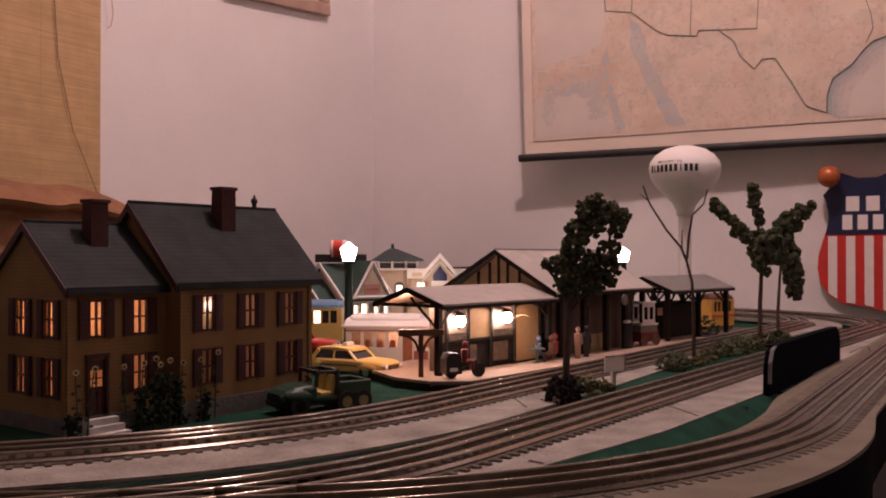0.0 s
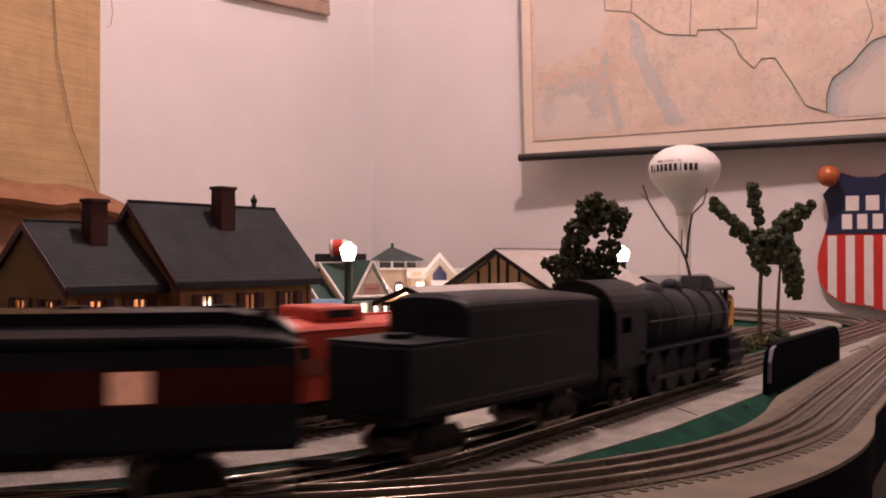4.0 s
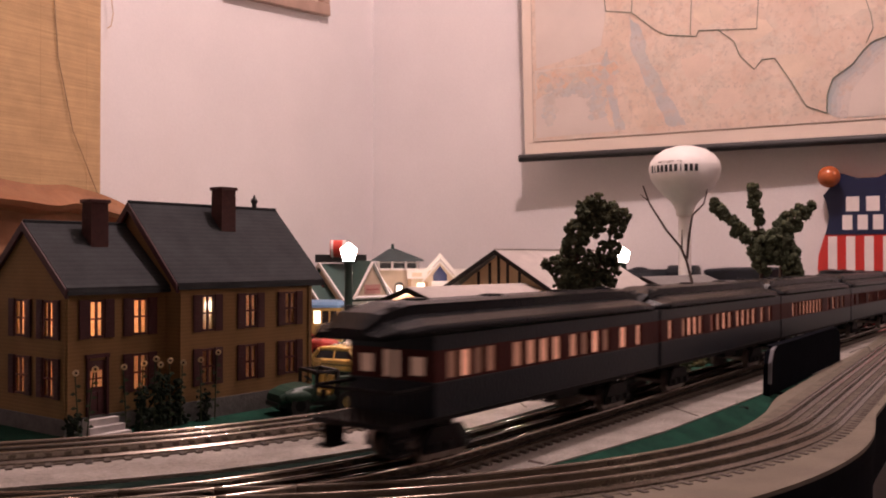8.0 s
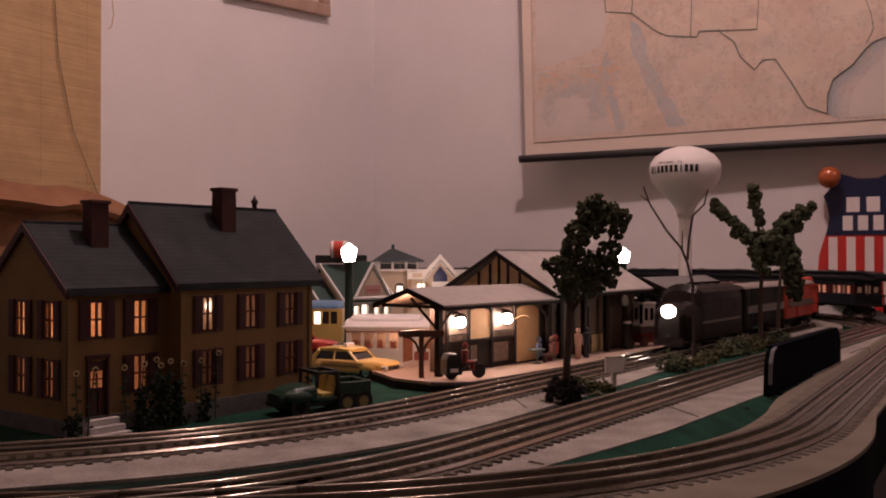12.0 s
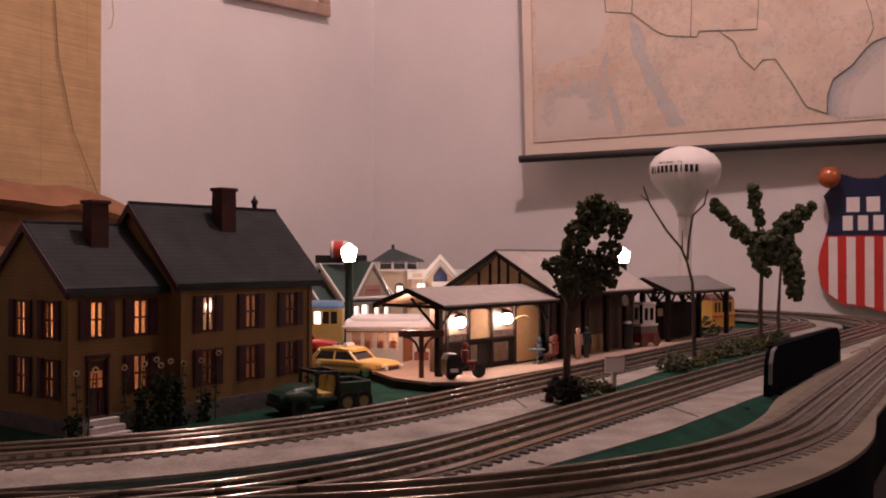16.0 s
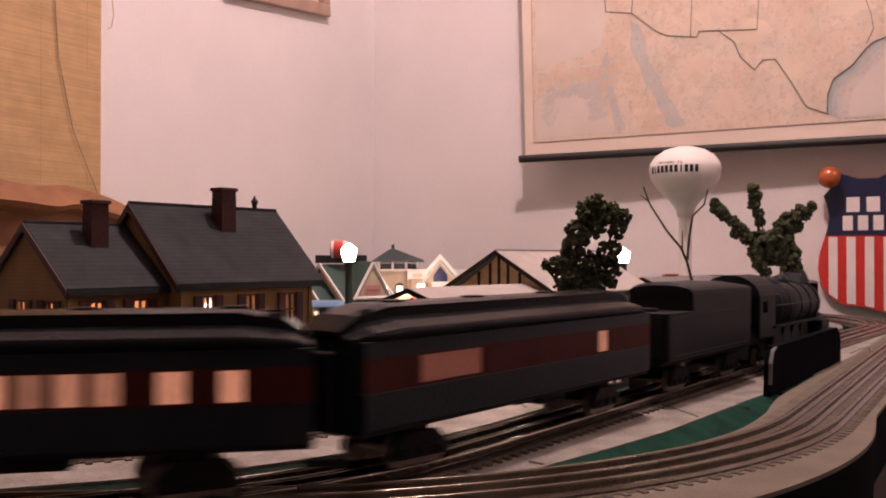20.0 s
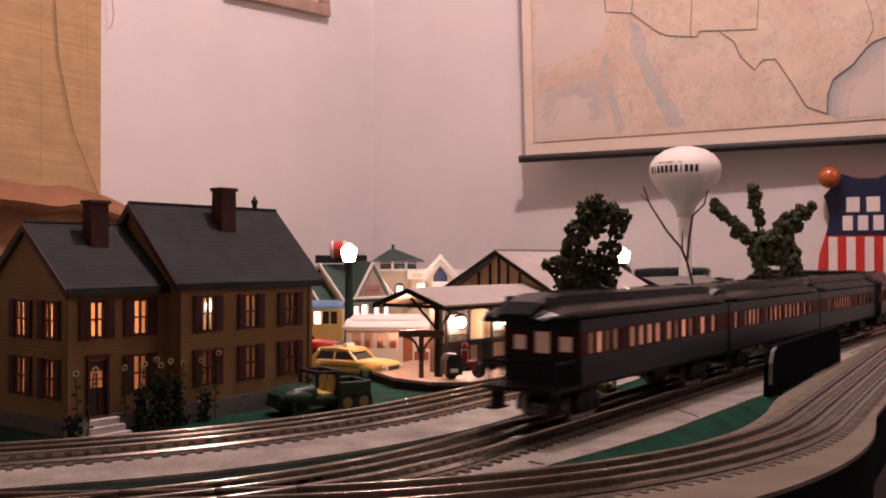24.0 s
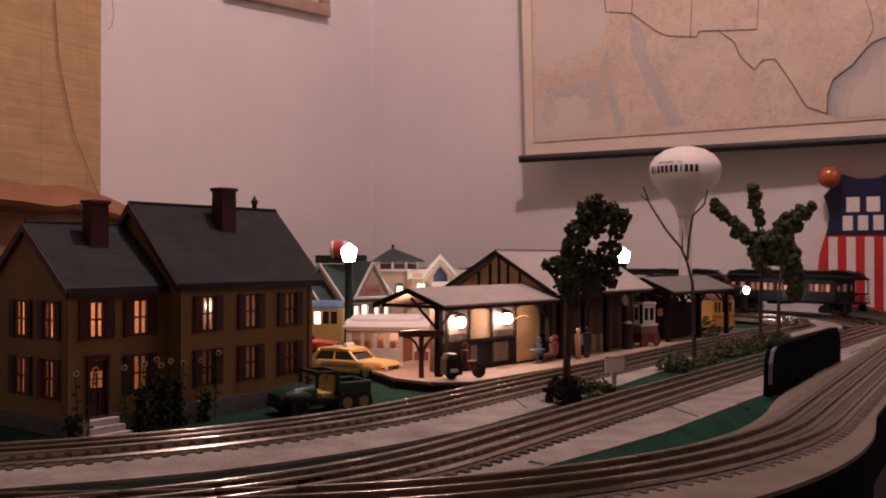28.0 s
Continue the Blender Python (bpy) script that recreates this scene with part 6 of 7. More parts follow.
figure(0.163, 1.128, 0.0036, -60, SKIN, 0.038, "small painted figurine in tan standing on the platform")
figure(0.176, 1.147, 0.0036, -70, FIGDARK, 0.038, "small painted figurine in dark clothes on the platform")
figure(0.128, 1.094, 0.0036, 180, REDWOOD, 0.036, "small painted figurine in brown seated at a table", True)
figure(0.113, 1.104, 0.0036, -40, BLUEGREY, 0.034, "small painted blue-grey figurine seated at a table", True)
figure(0.134, 1.114, 0.0036, 200, FIGRED, 0.036, "small painted red figurine seated near a table", True)
cafe = tagged(empty("platform_table", pose(0.1085, 1.083, 0.0036)), "pale green toy table on the platform", "table")
bm = bmesh.new()
rod(bm, (0, 0, 0.0155), (0, 0, 0.0170), 0.0100, seg=18)
part("tabletop", bm, FIGTEAL, cafe)
bm = bmesh.new()
rod(bm, (0, 0, 0), (0, 0, 0.0155), 0.0012, seg=8)
rod(bm, (0, 0, 0), (0, 0, 0.001), 0.0050, seg=12)
part("pedestal", bm, FIGTEAL, cafe)

trike = tagged(empty("delivery_cycle", pose(0.0190, 0.9470, 0.0036, 0, 0, 22) @ Matrix.Scale(0.84, 4)), "black toy delivery cycle with a box carrier", "cycle")
part("carrier_box", prism(bmesh.new(), [(-0.024, 0.006), (-0.004, 0.006), (-0.004, 0.026), (-0.010, 0.031), (-0.020, 0.031), (-0.024, 0.024)], -0.010, 0.010, "y"), BLACK, trike)
part("number_panel", box(bmesh.new(), -0.0145, -0.0106, 0.0095, 0.010, 0.0010, 0.0042), WHITE, trike)
for x, r in ((-0.014, 0.0085), (0.022, 0.0085)):
    bm = bmesh.new()
    rod(bm, (x, -0.0012, r), (x, 0.0012, r), r, r, 18)
    part("wheel", bm, RUBBER, trike)
bm = bmesh.new()
branch(bm, [(0.022, 0, 0.0085), (0.018, 0, 0.020), (0.002, 0, 0.014), (-0.010, 0, 0.010)], 0.0014, 0.0014)
rod(bm, (0.018, -0.006, 0.0215), (0.018, 0.006, 0.0215), 0.0009, seg=8)
box(bm, 0.004, 0, 0.015, 0.012, 0.005, 0.004, bevel=0.001)
part("cycle_frame", bm, BLACK, trike)
c = pose(0.0190, 0.9470, 0.0036, 0, 0, 22) @ Vector((0.0034, 0, 0.0084))
figure(c.x, c.y, c.z, 22, FIGRED, 0.033, "small painted figurine in red riding the cycle", True)

wagon = tagged(empty("vendor_wagon", pose(0.2800, 1.3020, 0.0036, 0, 0, 35)), "white vendor wagon with a red base and spoked wheels", "wagon")
part("base", box(bmesh.new(), 0, 0, 0.005, 0.036, 0.022, 0.014, bevel=0.001), mat("dark_red_base", (0.16, 0.022, 0.018), 0.5), wagon)
bm = bmesh.new()
wall_panel(bm, 0.024, 0.030, 0.058, [(-0.0095, -0.0015, 0.036, 0.053), (0.0015, 0.0095, 0.036, 0.053)], -0.010, -0.0085, -0.012)
wall_panel(bm, 0.024, 0.030, 0.058, [(-0.0095, -0.0015, 0.036, 0.053), (0.0015, 0.0095, 0.036, 0.053)], 0.0085, 0.010, -0.012)
box(bm, 0, 0, 0.028, 0.034, 0.022, 0.003)
part("cabin", bm, WHITE, wagon)
part("wagon_roof", box(bmesh.new(), 0, 0, 0.058, 0.027, 0.023, 0.003, bevel=0.001), WHITE, wagon)
part("counter_skirt", box(bmesh.new(), 0, 0, 0.019, 0.033, 0.020, 0.009), FRGREY, wagon)
for x in (-0.012, 0.012):
    for sy in (-1, 1):
        bm = bmesh.new()
        rod(bm, (x, sy * 0.0115, 0.0075), (x, sy * 0.0130, 0.0075), 0.0075, 0.0075, 16)
        part("wheel", bm, REDWOOD, wagon)
drum = tagged(empty("platform_drum", pose(0.2485, 1.2590, 0.0036)), "dark barrel with a pale lid on the platform", "barrel")
bm = bmesh.new()
rod(bm, (0, 0, 0), (0, 0, 0.034), 0.0075, 0.0070, 16)
part("barrel", bm, BLACK, drum)
bm = bmesh.new()
rod(bm, (0, 0, 0.034), (0, 0, 0.0375), 0.0062, 0.0050, 16)
part("lid", bm, WHITE, drum)

# ---------------- town behind ----------------
town = tagged(empty("gabled_shop", pose(-0.1608, 1.680, -0.0068, 0, 0, 42)), "white-trimmed toy shop with steep green roofs and lit windows", "house", "town buildings")
wins = [(-0.050, -0.040, 0.030, 0.050), (-0.034, -0.020, 0.026, 0.052), (-0.006, 0.004, 0.030, 0.046), (0.016, 0.026, 0.030, 0.046)]
bm = bmesh.new()
wall_panel(bm, 0.100, 0, 0.060, wins, -0.066, -0.063, -0.068)
part("front_wall", bm, CREAM, town)
for a, b, za, zb in wins:
    part("window_pane", box(bmesh.new(), (a + b) / 2, -0.0625, za, b - a, 0.0008, zb - za), LITPANE, town)
    bm = bmesh.new()
    for xx in (a - 0.0012, b + 0.0012):
        box(bm, xx, -0.0672, za - 0.002, 0.0024, 0.0024, zb - za + 0.004)
    box(bm, (a + b) / 2, -0.0674, zb + 0.0004, b - a + 0.008, 0.0026, 0.0028)
    part("window_trim", bm, WHITE, town)
part("core", box(bmesh.new(), -0.0175, 0.0010, 0, 0.099, 0.124, 0.060), CREAM, town)
for xe in (-0.066, 0.030):
    bm = bmesh.new()
    prism(bm, [(-0.066, 0.058), (0.066, 0.058), (0.0, 0.114)], xe - 0.001, xe + 0.001, "x")
    part("gable_wall", bm, CREAM, town)
for sy in (-1, 1):
    bm = bmesh.new()
    roof_slab(bm, sy * 0.074, 0.0560, 0.0, 0.1190, -0.073, 0.036, 0.003)
    part("roof_slope", bm, TEAL, town)
    for xa in (-0.0765, 0.0365):
        bm = bmesh.new()
        roof_slab(bm, sy * 0.075, 0.0530, 0.0, 0.1165, xa, xa + 0.0032, 0.0075)
        part("rake_board", bm, WHITE, town)
    bm = bmesh.new()
    roof_slab(bm, sy * 0.052, 0.0480, 0.0, 0.0930, -0.104, -0.066, 0.0026)
    part("porch_roof", bm, TEAL, town)
    bm = bmesh.new()
    roof_slab(bm, sy * 0.053, 0.0455, 0.0, 0.0910, -0.107, -0.104, 0.0065)
    part("porch_rake", bm, WHITE, town)
    part("porch_post", box(bmesh.new(), -0.1000, sy * 0.047, 0, 0.0060, 0.0060, 0.0490), WHITE, town)
bm = bmesh.new()
prism(bm, [(-0.046, 0.046), (0.046, 0.046), (0.0, 0.089)], -0.1025, -0.1005, "x")
part("porch_gable", bm, mat("pink_cream_wall", (0.60, 0.40, 0.31), 0.75, vary=0.1, scale=60), town)
part("eave_trim", box(bmesh.new(), -0.0185, -0.0745, 0.0535, 0.109, 0.0026, 0.0040), WHITE, town)
bm = bmesh.new()
prism(bm, [(-0.054, 0.063), (0.016, 0.063), (-0.019, 0.1180)], -0.0790, -0.0755, "y")
part("front_gable", bm, CREAM, town)
for a, b in (((-0.0590, 0.0615), (-0.019, 0.1245)), ((0.0210, 0.0615), (-0.019, 0.1245)), ((-0.060, 0.0640), (0.022, 0.0640))):
    bm = bmesh.new()
    rod(bm, (a[0], -0.0800, a[1]), (b[0], -0.0800, b[1]), 0.0032, 0.0032, 4)
    part("gable_trim", bm, WHITE, town)
for sx in (-1, 1):
    bm = bmesh.new()
    prism(bm, [(-0.019, 0.1235), (-0.019 + sx * 0.042, 0.0590), (-0.019 + sx * 0.042, 0.0625), (-0.019, 0.1270)], -0.0780, 0.0, "y")
    part("gable_roof", bm, TEAL, town)
part("gable_sign", box(bmesh.new(), -0.019, -0.0796, 0.0700, 0.034, 0.001, 0.016), mat("faded_pink_sign", (0.55, 0.28, 0.25), 0.6), town)
part("sign_line", box(bmesh.new(), -0.019, -0.0803, 0.0760, 0.026, 0.0006, 0.0030), mat("faded_red_writing", (0.42, 0.13, 0.12), 0.6), town)
drumm = tagged(empty("roof_drum_sign", pose(-0.180, 1.645, 0.119)), "red and white drum sign on a dark bar", "sign")
part("support_bar", box(bmesh.new(), 0, 0, -0.002, 0.090, 0.010, 0.014), BLACK, drumm)
bm = bmesh.new()
rod(bm, (-0.018, 0, 0.022), (0.004, 0, 0.022), 0.0155, seg=20)
part("drum", bm, REDP, drumm)
bm = bmesh.new()
rod(bm, (-0.0165, 0, 0.022), (-0.0125, 0, 0.022), 0.0158, seg=20)
rod(bm, (0.004, 0, 0.022), (0.010, 0, 0.022), 0.0155, seg=20)
part("white_band", bm, WHITE, drumm)

hall = tagged(empty("cupola_hall", pose(-0.093, 1.960, -0.0068)), "cream toy hall with a dark teal hipped cupola and lit windows", "house", "town buildings")
wins = [(-0.034, -0.024, 0.060, 0.071), (-0.003, 0.009, 0.057, 0.075), (0.030, 0.040, 0.060, 0.071)]
bm = bmesh.new()
wall_panel(bm, 0.140, 0, 0.106, wins, -0.040, -0.037, -0.060)
part("front_wall", bm, CREAM, hall)
for h in wins:
    part("window_pane", box(bmesh.new(), (h[0] + h[1]) / 2, -0.0365, h[2], h[1] - h[0], 0.0008, h[3] - h[2]), LITPANE, hall)
    bm = bmesh.new()
    prism(bm, [(h[0] - 0.003, h[3]), (h[1] + 0.003, h[3]), (h[1] + 0.001, h[3] + 0.005), ((h[0] + h[1]) / 2, h[3] + 0.0075), (h[0] - 0.001, h[3] + 0.005)], -0.0425, -0.0398, "y")
    part("window_hood", bm, STONE, hall)
    for xx in (h[0] - 0.0022, h[1] + 0.0022):
        part("window_jamb", box(bmesh.new(), xx, -0.0410, h[2], 0.0030, 0.0022, h[3] - h[2]), STONE, hall)
part("core", box(bmesh.new(), 0.010, 0.004, 0, 0.138, 0.078, 0.104), CREAM, hall)
part("parapet", box(bmesh.new(), 0.010, 0, 0.106, 0.146, 0.088, 0.004), WHITE, hall)
part("cupola_wall", box(bmesh.new(), 0, 0, 0.110, 0.084, 0.060, 0.015), SLATE, hall)
for xw in (-0.040, -0.012, 0.016, 0.040):
    part("cupola_post", box(bmesh.new(), xw, -0.0306, 0.110, 0.005, 0.002, 0.015), WHITE, hall)
for xw in (-0.026, 0.002, 0.028):
    part("cupola_window", box(bmesh.new(), xw, -0.0304, 0.112, 0.018, 0.001, 0.010), GLASSD, hall)
    part("window_head", box(bmesh.new(), xw, -0.0310, 0.1215, 0.020, 0.002, 0.0016), WHITE, hall)
secs = [[(-0.056, -0.042, 0.1245), (0.054, -0.042, 0.1245), (0.054, 0.042, 0.1245), (-0.056, 0.042, 0.1245)],
        [(-0.052, -0.038, 0.129), (0.050, -0.038, 0.129), (0.050, 0.038, 0.129), (-0.052, 0.038, 0.129)],
        [(-0.020, -0.005, 0.151), (-0.006, -0.005, 0.151), (-0.006, 0.005, 0.151), (-0.020, 0.005, 0.151)]]
part("cupola_roof", loft(bmesh.new(), secs), mat("slate_teal_roof", (0.020, 0.036, 0.038), 0.65, vary=0.2, scale=60), hall)
bm = bmesh.new()
rod(bm, (-0.013, 0, 0.151), (-0.013, 0, 0.161), 0.0036, 0.003, 10)
part("finial", bm, TEAL, hall)

TANWALL = mat("tan_wall", (0.42, 0.27, 0.17), 0.75, vary=0.1, scale=60)
bank = tagged(empty("gabled_bank", pose(-0.010, 1.900, -0.0068)), "cream toy bank with white gable and blue arched window", "house", "town buildings")
wins = [(-0.0420, -0.0350, 0.0730, 0.0815), (-0.0328, -0.0258, 0.0730, 0.0815), (0.042, 0.049, 0.0730, 0.0815)]
bm = bmesh.new()
wall_panel(bm, 0.126, 0, 0.098, wins, -0.036, -0.033, -0.062)
part("front_wall", bm, CREAM, bank)
for h in wins:
    part("window_pane", box(bmesh.new(), (h[0] + h[1]) / 2, -0.0325, h[2], h[1] - h[0], 0.0008, h[3] - h[2]), LITPANE, bank)
part("core", box(bmesh.new(), 0.001, 0.004, 0, 0.124, 0.070, 0.096), CREAM, bank)
for x0, x1 in ((-0.062, -0.022), (0.034, 0.074)):
    part("parapet", box(bmesh.new(), (x0 + x1) / 2, -0.030, 0.090, x1 - x0, 0.018, 0.017, bevel=0.001), WHITE, bank)
    part("parapet_cap", box(bmesh.new(), (x0 + x1) / 2, -0.030, 0.107, x1 - x0 + 0.003, 0.021, 0.0026, bevel=0.0006), WHITE, bank)
    part("parapet_panel", box(bmesh.new(), (x0 + x1) / 2, -0.0394, 0.0945, (x1 - x0) * 0.5, 0.001, 0.008), CREAM, bank)
    for xx in (x0 + 0.005, x1 - 0.0015):
        part("pier", box(bmesh.new(), xx, -0.0370, 0.030, 0.0070, 0.0040, 0.0600), TANWALL, bank)
bm = bmesh.new()
prism(bm, [(-0.026, 0.084), (0.034, 0.084), (0.034, 0.094), (0.004, 0.126), (-0.026, 0.094)], -0.044, -0.036, "y")
part("gable_face", bm, CREAM, bank)
for sx in (-1, 1):
    for lift, thick, y0, y1 in ((0.136, 0.0110, -0.052, -0.004), (0.1245, 0.0050, -0.0485, -0.044)):
        bm = bmesh.new()
        prism(bm, [(0.004, lift - thick / 2), (0.004 + sx * 0.036, lift - thick / 2 - 0.041), (0.004 + sx * 0.036, lift + thick / 2 - 0.041), (0.004, lift + thick / 2)], y0, y1, "y")
        part("gable_rake", bm, WHITE, bank)
bm = bmesh.new()
prism(bm, [(-0.010, 0.078), (0.018, 0.078), (0.018, 0.098), (0.004, 0.116), (-0.010, 0.098)], -0.0465, -0.0442, "y")
part("arched_window", bm, mat("dark_blue_glass", (0.020, 0.030, 0.10), 0.25), bank)
part("balcony", box(bmesh.new(), 0.004, -0.048, 0.074, 0.034, 0.012, 0.012), WHITE, bank)
# Added light in open air, without a fixture, to brighten the town fronts.
lamp("town_lamp", (-0.050, 1.72, 0.090), 0.38, (1.0, 0.68, 0.56), 0.01)

# ---------------- water tower ----------------
tower = tagged(empty("water_tower", pose(0.480, 1.850, -0.0068)), "white toy water tower with a bulb tank and dark lettering", "water tower")
k = 1.85 / 1650
prof = [(0.001, 203), (16, 202), (36, 196), (51, 186), (60, 174), (62.5, 162), (59, 144), (49, 129), (39, 118), (28, 108), (20, 98), (15.5, 88), (14.5, 78)]
bm = bmesh.new()
loft(bm, [[(math.cos(a) * r * k, math.sin(a) * r * k, 0.1268 + h * k) for a in np.linspace(0, 2 * math.pi, 33)[:-1]] for r, h in prof])
part("tank", bm, WHITE, tower, smooth=True)
bm = bmesh.new()
rod(bm, (0, 0, 0.010), (0, 0, 0.1268 + 80 * k), 0.0128, 0.0122, 20)
rod(bm, (0, 0, 0.0), (0, 0, 0.030), 0.034, 0.014, 20)
part("column", bm, WHITE, tower)
for i in range(11):
    a = math.atan2(-1.85, -0.48) + radians(-62 + i * 8.0)
    bm = bmesh.new()
    box(bm, 0, 0, 0, 0.0012, 0.0062 if i not in (1, 7) else 0.0024, 0.0138)
    b = part("letter_bar", bm, BLACK, tower)
    b.matrix_basis = Matrix.Translation((math.cos(a) * 62 * k, math.sin(a) * 62 * k, 0.1268 + 153 * k)) @ pose(0, 0, 0, 0, 0, math.degrees(a))
for i, ch in enumerate("WELCOME TO"):
    if ch == " ":
        continue
    a = math.atan2(-1.85, -0.48) + radians(-44 + i * 4.2)
    cu = bpy.data.curves.new("letter", "FONT")
    cu.body, cu.size, cu.align_x, cu.extrude = ch, 0.0060, "CENTER", 0.0003
    cu.materials.append(MAROON)
    ob = new("letter", cu)
    ob.parent = tower
    ob.matrix_basis = Matrix.Translation((math.cos(a) * 61.3 * k, math.sin(a) * 61.3 * k, 0.1268 + 168.5 * k)) @ pose(0, 0, 0, 0, 0, math.degrees(a) + 90) @ pose(0, 0, 0, 78, 0, 0)


# ---------------- things on the walls ----------------
def printed(name, light, dark, lines=0.35):
    """Faded map print: tints that drift, thin wandering lines and small specks."""
    m = mat(name, light, 0.8, vary=0.10, scale=26, fine=240, bump=0.05)
    nt = m.node_tree
    bsdf = nt.nodes["Principled BSDF"]
    src = bsdf.inputs["Base Color"].links[0].from_socket
    geo = nt.nodes.new("ShaderNodeNewGeometry")
    for scale, lo, hi, tint, share, kind in ((11.0, 0.42, 0.66, dark, 0.75, "noise"), (17.0, 0.50, 0.70, (0.52, 0.50, 0.43), 0.45, "noise"), (48.0, 0.52, 0.66, (0.56, 0.40, 0.30), 0.50, "noise"), (75.0, 0.56, 0.64, (0.42, 0.36, 0.31), 0.35, "noise"),
                                             (24.0, 0.030, 0.010, (0.40, 0.36, 0.32), lines, "edge"), (120.0, 0.60, 0.66, (0.34, 0.27, 0.24), 0.38, "noise")):
        warp = nt.nodes.new("ShaderNodeTexNoise")
        warp.inputs["Scale"].default_value = scale
        warp.inputs["Detail"].default_value = 6
        nt.links.new(geo.outputs["Position"], warp.inputs["Vector"])
        value = warp.outputs[0]
        if kind == "edge":
            mixv = nt.nodes.new("ShaderNodeVectorMath")
            mixv.operation = "MULTIPLY_ADD"
            mixv.inputs[1].default_value = (0.06, 0.06, 0.06)
            nt.links.new(warp.outputs[1], mixv.inputs[0])
            nt.links.new(geo.outputs["Position"], mixv.inputs[2])
            vor = nt.nodes.new("ShaderNodeTexVoronoi")
            vor.feature = "DISTANCE_TO_EDGE"
            vor.inputs["Scale"].default_value = 14
            nt.links.new(mixv.outputs[0], vor.inputs["Vector"])
            value = vor.outputs["Distance"]
        r = nt.nodes.new("ShaderNodeMapRange")
        r.inputs["From Min"].default_value, r.inputs["From Max"].default_value = lo, hi
        r.inputs["To Max"].default_value = share
        nt.links.new(value, r.inputs[0])
        mix = nt.nodes.new("ShaderNodeMix")
        mix.data_type = "RGBA"
        nt.links.new(r.outputs[0], mix.inputs[0])
        nt.links.new(src, mix.inputs[6])
        mix.inputs[7].default_value = (*tint, 1)
        src = mix.outputs[2]
    nt.links.new(src, bsdf.inputs["Base Color"])
    return m


PAPER = printed("map_paper", (0.66, 0.545, 0.455), (0.60, 0.45, 0.36), 0.16)
MARGIN = mat("map_margin_paper", (0.72, 0.61, 0.52), 0.8, vary=0.06, scale=6)
SEA = mat("map_pale_sea", (0.61, 0.535, 0.485), 0.8, vary=0.06, scale=14)
SEAB = printed("map_blue_shore", (0.50, 0.47, 0.455), (0.40, 0.41, 0.42), 0.10)
RIVER = mat("map_faded_line", (0.50, 0.41, 0.35), 0.8)
INK = mat("map_ink_line", (0.15, 0.17, 0.13), 0.8)
TANLAND = printed("map_tan_tint", (0.66, 0.53, 0.43), (0.55, 0.43, 0.34), 0.25)
ROLLER = mat("black_map_rod", (0.018, 0.017, 0.018), 0.4)
OFF, SWING = 0.0789, 0.041


def mp(u, z):
    """Place on the map sheet, which hangs nearer the wall towards its far end."""
    k = 2.1782 / (2.157 - SWING * (u - 1.458))
    return 0.48 + (1.458 + (u - 1.458) * k - 0.48) * math.hypot(1, SWING), 0.126 + (z - 0.126) * k


wall_map = tagged(empty("wall_map", ROOM @ pose(0.48, OFF, 0, 0, 0, -math.degrees(math.atan(SWING))) @ pose(-0.48, 0, 0)), "old pull-down school map with a black bottom rod", "wall map")


def ragged(pts, closed=True):
    """Breaks straight runs of an outline into small uneven steps."""
    out = []
    for a, b in zip(pts, pts[1:] + (pts[:1] if closed else [])):
        n = max(1, int(math.dist(a, b) / 0.012))
        for j in range(n):
            f = j / n
            k = 0.0035 if j else 0.0
            out.append((a[0] + (b[0] - a[0]) * f + rm.uniform(-k, k), a[1] + (b[1] - a[1]) * f + rm.uniform(-k, k)))
    return out if closed else out + [pts[-1]]


rm = random.Random(5)


def sheet(name, pts, y0, y1, material, label="", shore=False):
    bm = bmesh.new()
    prism(bm, [mp(*p) for p in (ragged(pts) if shore else pts)], y0, y1, "y")
    return part(name, bm, material, wall_map, label)


def ink(name, pts, r, y=0.0015, material=None):
    bm = bmesh.new()
    q = [mp(*p) for p in pts]
    secs = []
    for i, p in enumerate(q):
        a, b = q[max(0, i - 1)], q[min(len(q) - 1, i + 1)]
        d = math.dist(a, b)
        nx, nz = -(b[1] - a[1]) / d * r, (b[0] - a[0]) / d * r
        secs.append([(p[0] - nx, y - r, p[1] - nz), (p[0] + nx, y - r, p[1] + nz), (p[0] + nx, y + r, p[1] + nz), (p[0] - nx, y + r, p[1] - nz)])
    loft(bm, secs)
    return part(name, bm, material or INK, wall_map)


sheet("paper_sheet", [(0.499, 0.384), (1.98, 0.384), (1.98, 1.30), (0.474, 1.30)], -0.0008, 0.0, MARGIN)
sheet("printed_field", [(0.522, 0.417), (1.95, 0.417), (1.95, 1.27), (0.506, 1.27)], 0.0002, 0.0008, PAPER)
ink("border_line", [(0.506, 1.27), (0.522, 0.417), (1.95, 0.420)], 0.0009, material=RIVER)
sheet("pacific", [(0.530, 0.60), (0.640, 0.62), (0.700, 0.64), (0.712, 0.72), (0.690, 0.80), (0.66, 0.95), (0.62, 1.2), (0.515, 1.2)], 0.0010, 0.0014, SEA)
sheet("inset_field", [(0.530, 0.425), (0.745, 0.430), (0.735, 0.60), (0.526, 0.595)], 0.0010, 0.0013, SEA)
sheet("inset_shore", [(0.530, 0.52), (0.560, 0.535), (0.600, 0.552), (0.645, 0.556), (0.668, 0.545), (0.690, 0.512), (0.712, 0.470), (0.722, 0.440), (0.744, 0.440), (0.738, 0.592), (0.60, 0.592), (0.532, 0.590)], 0.0014, 0.0017, TANLAND, shore=True)
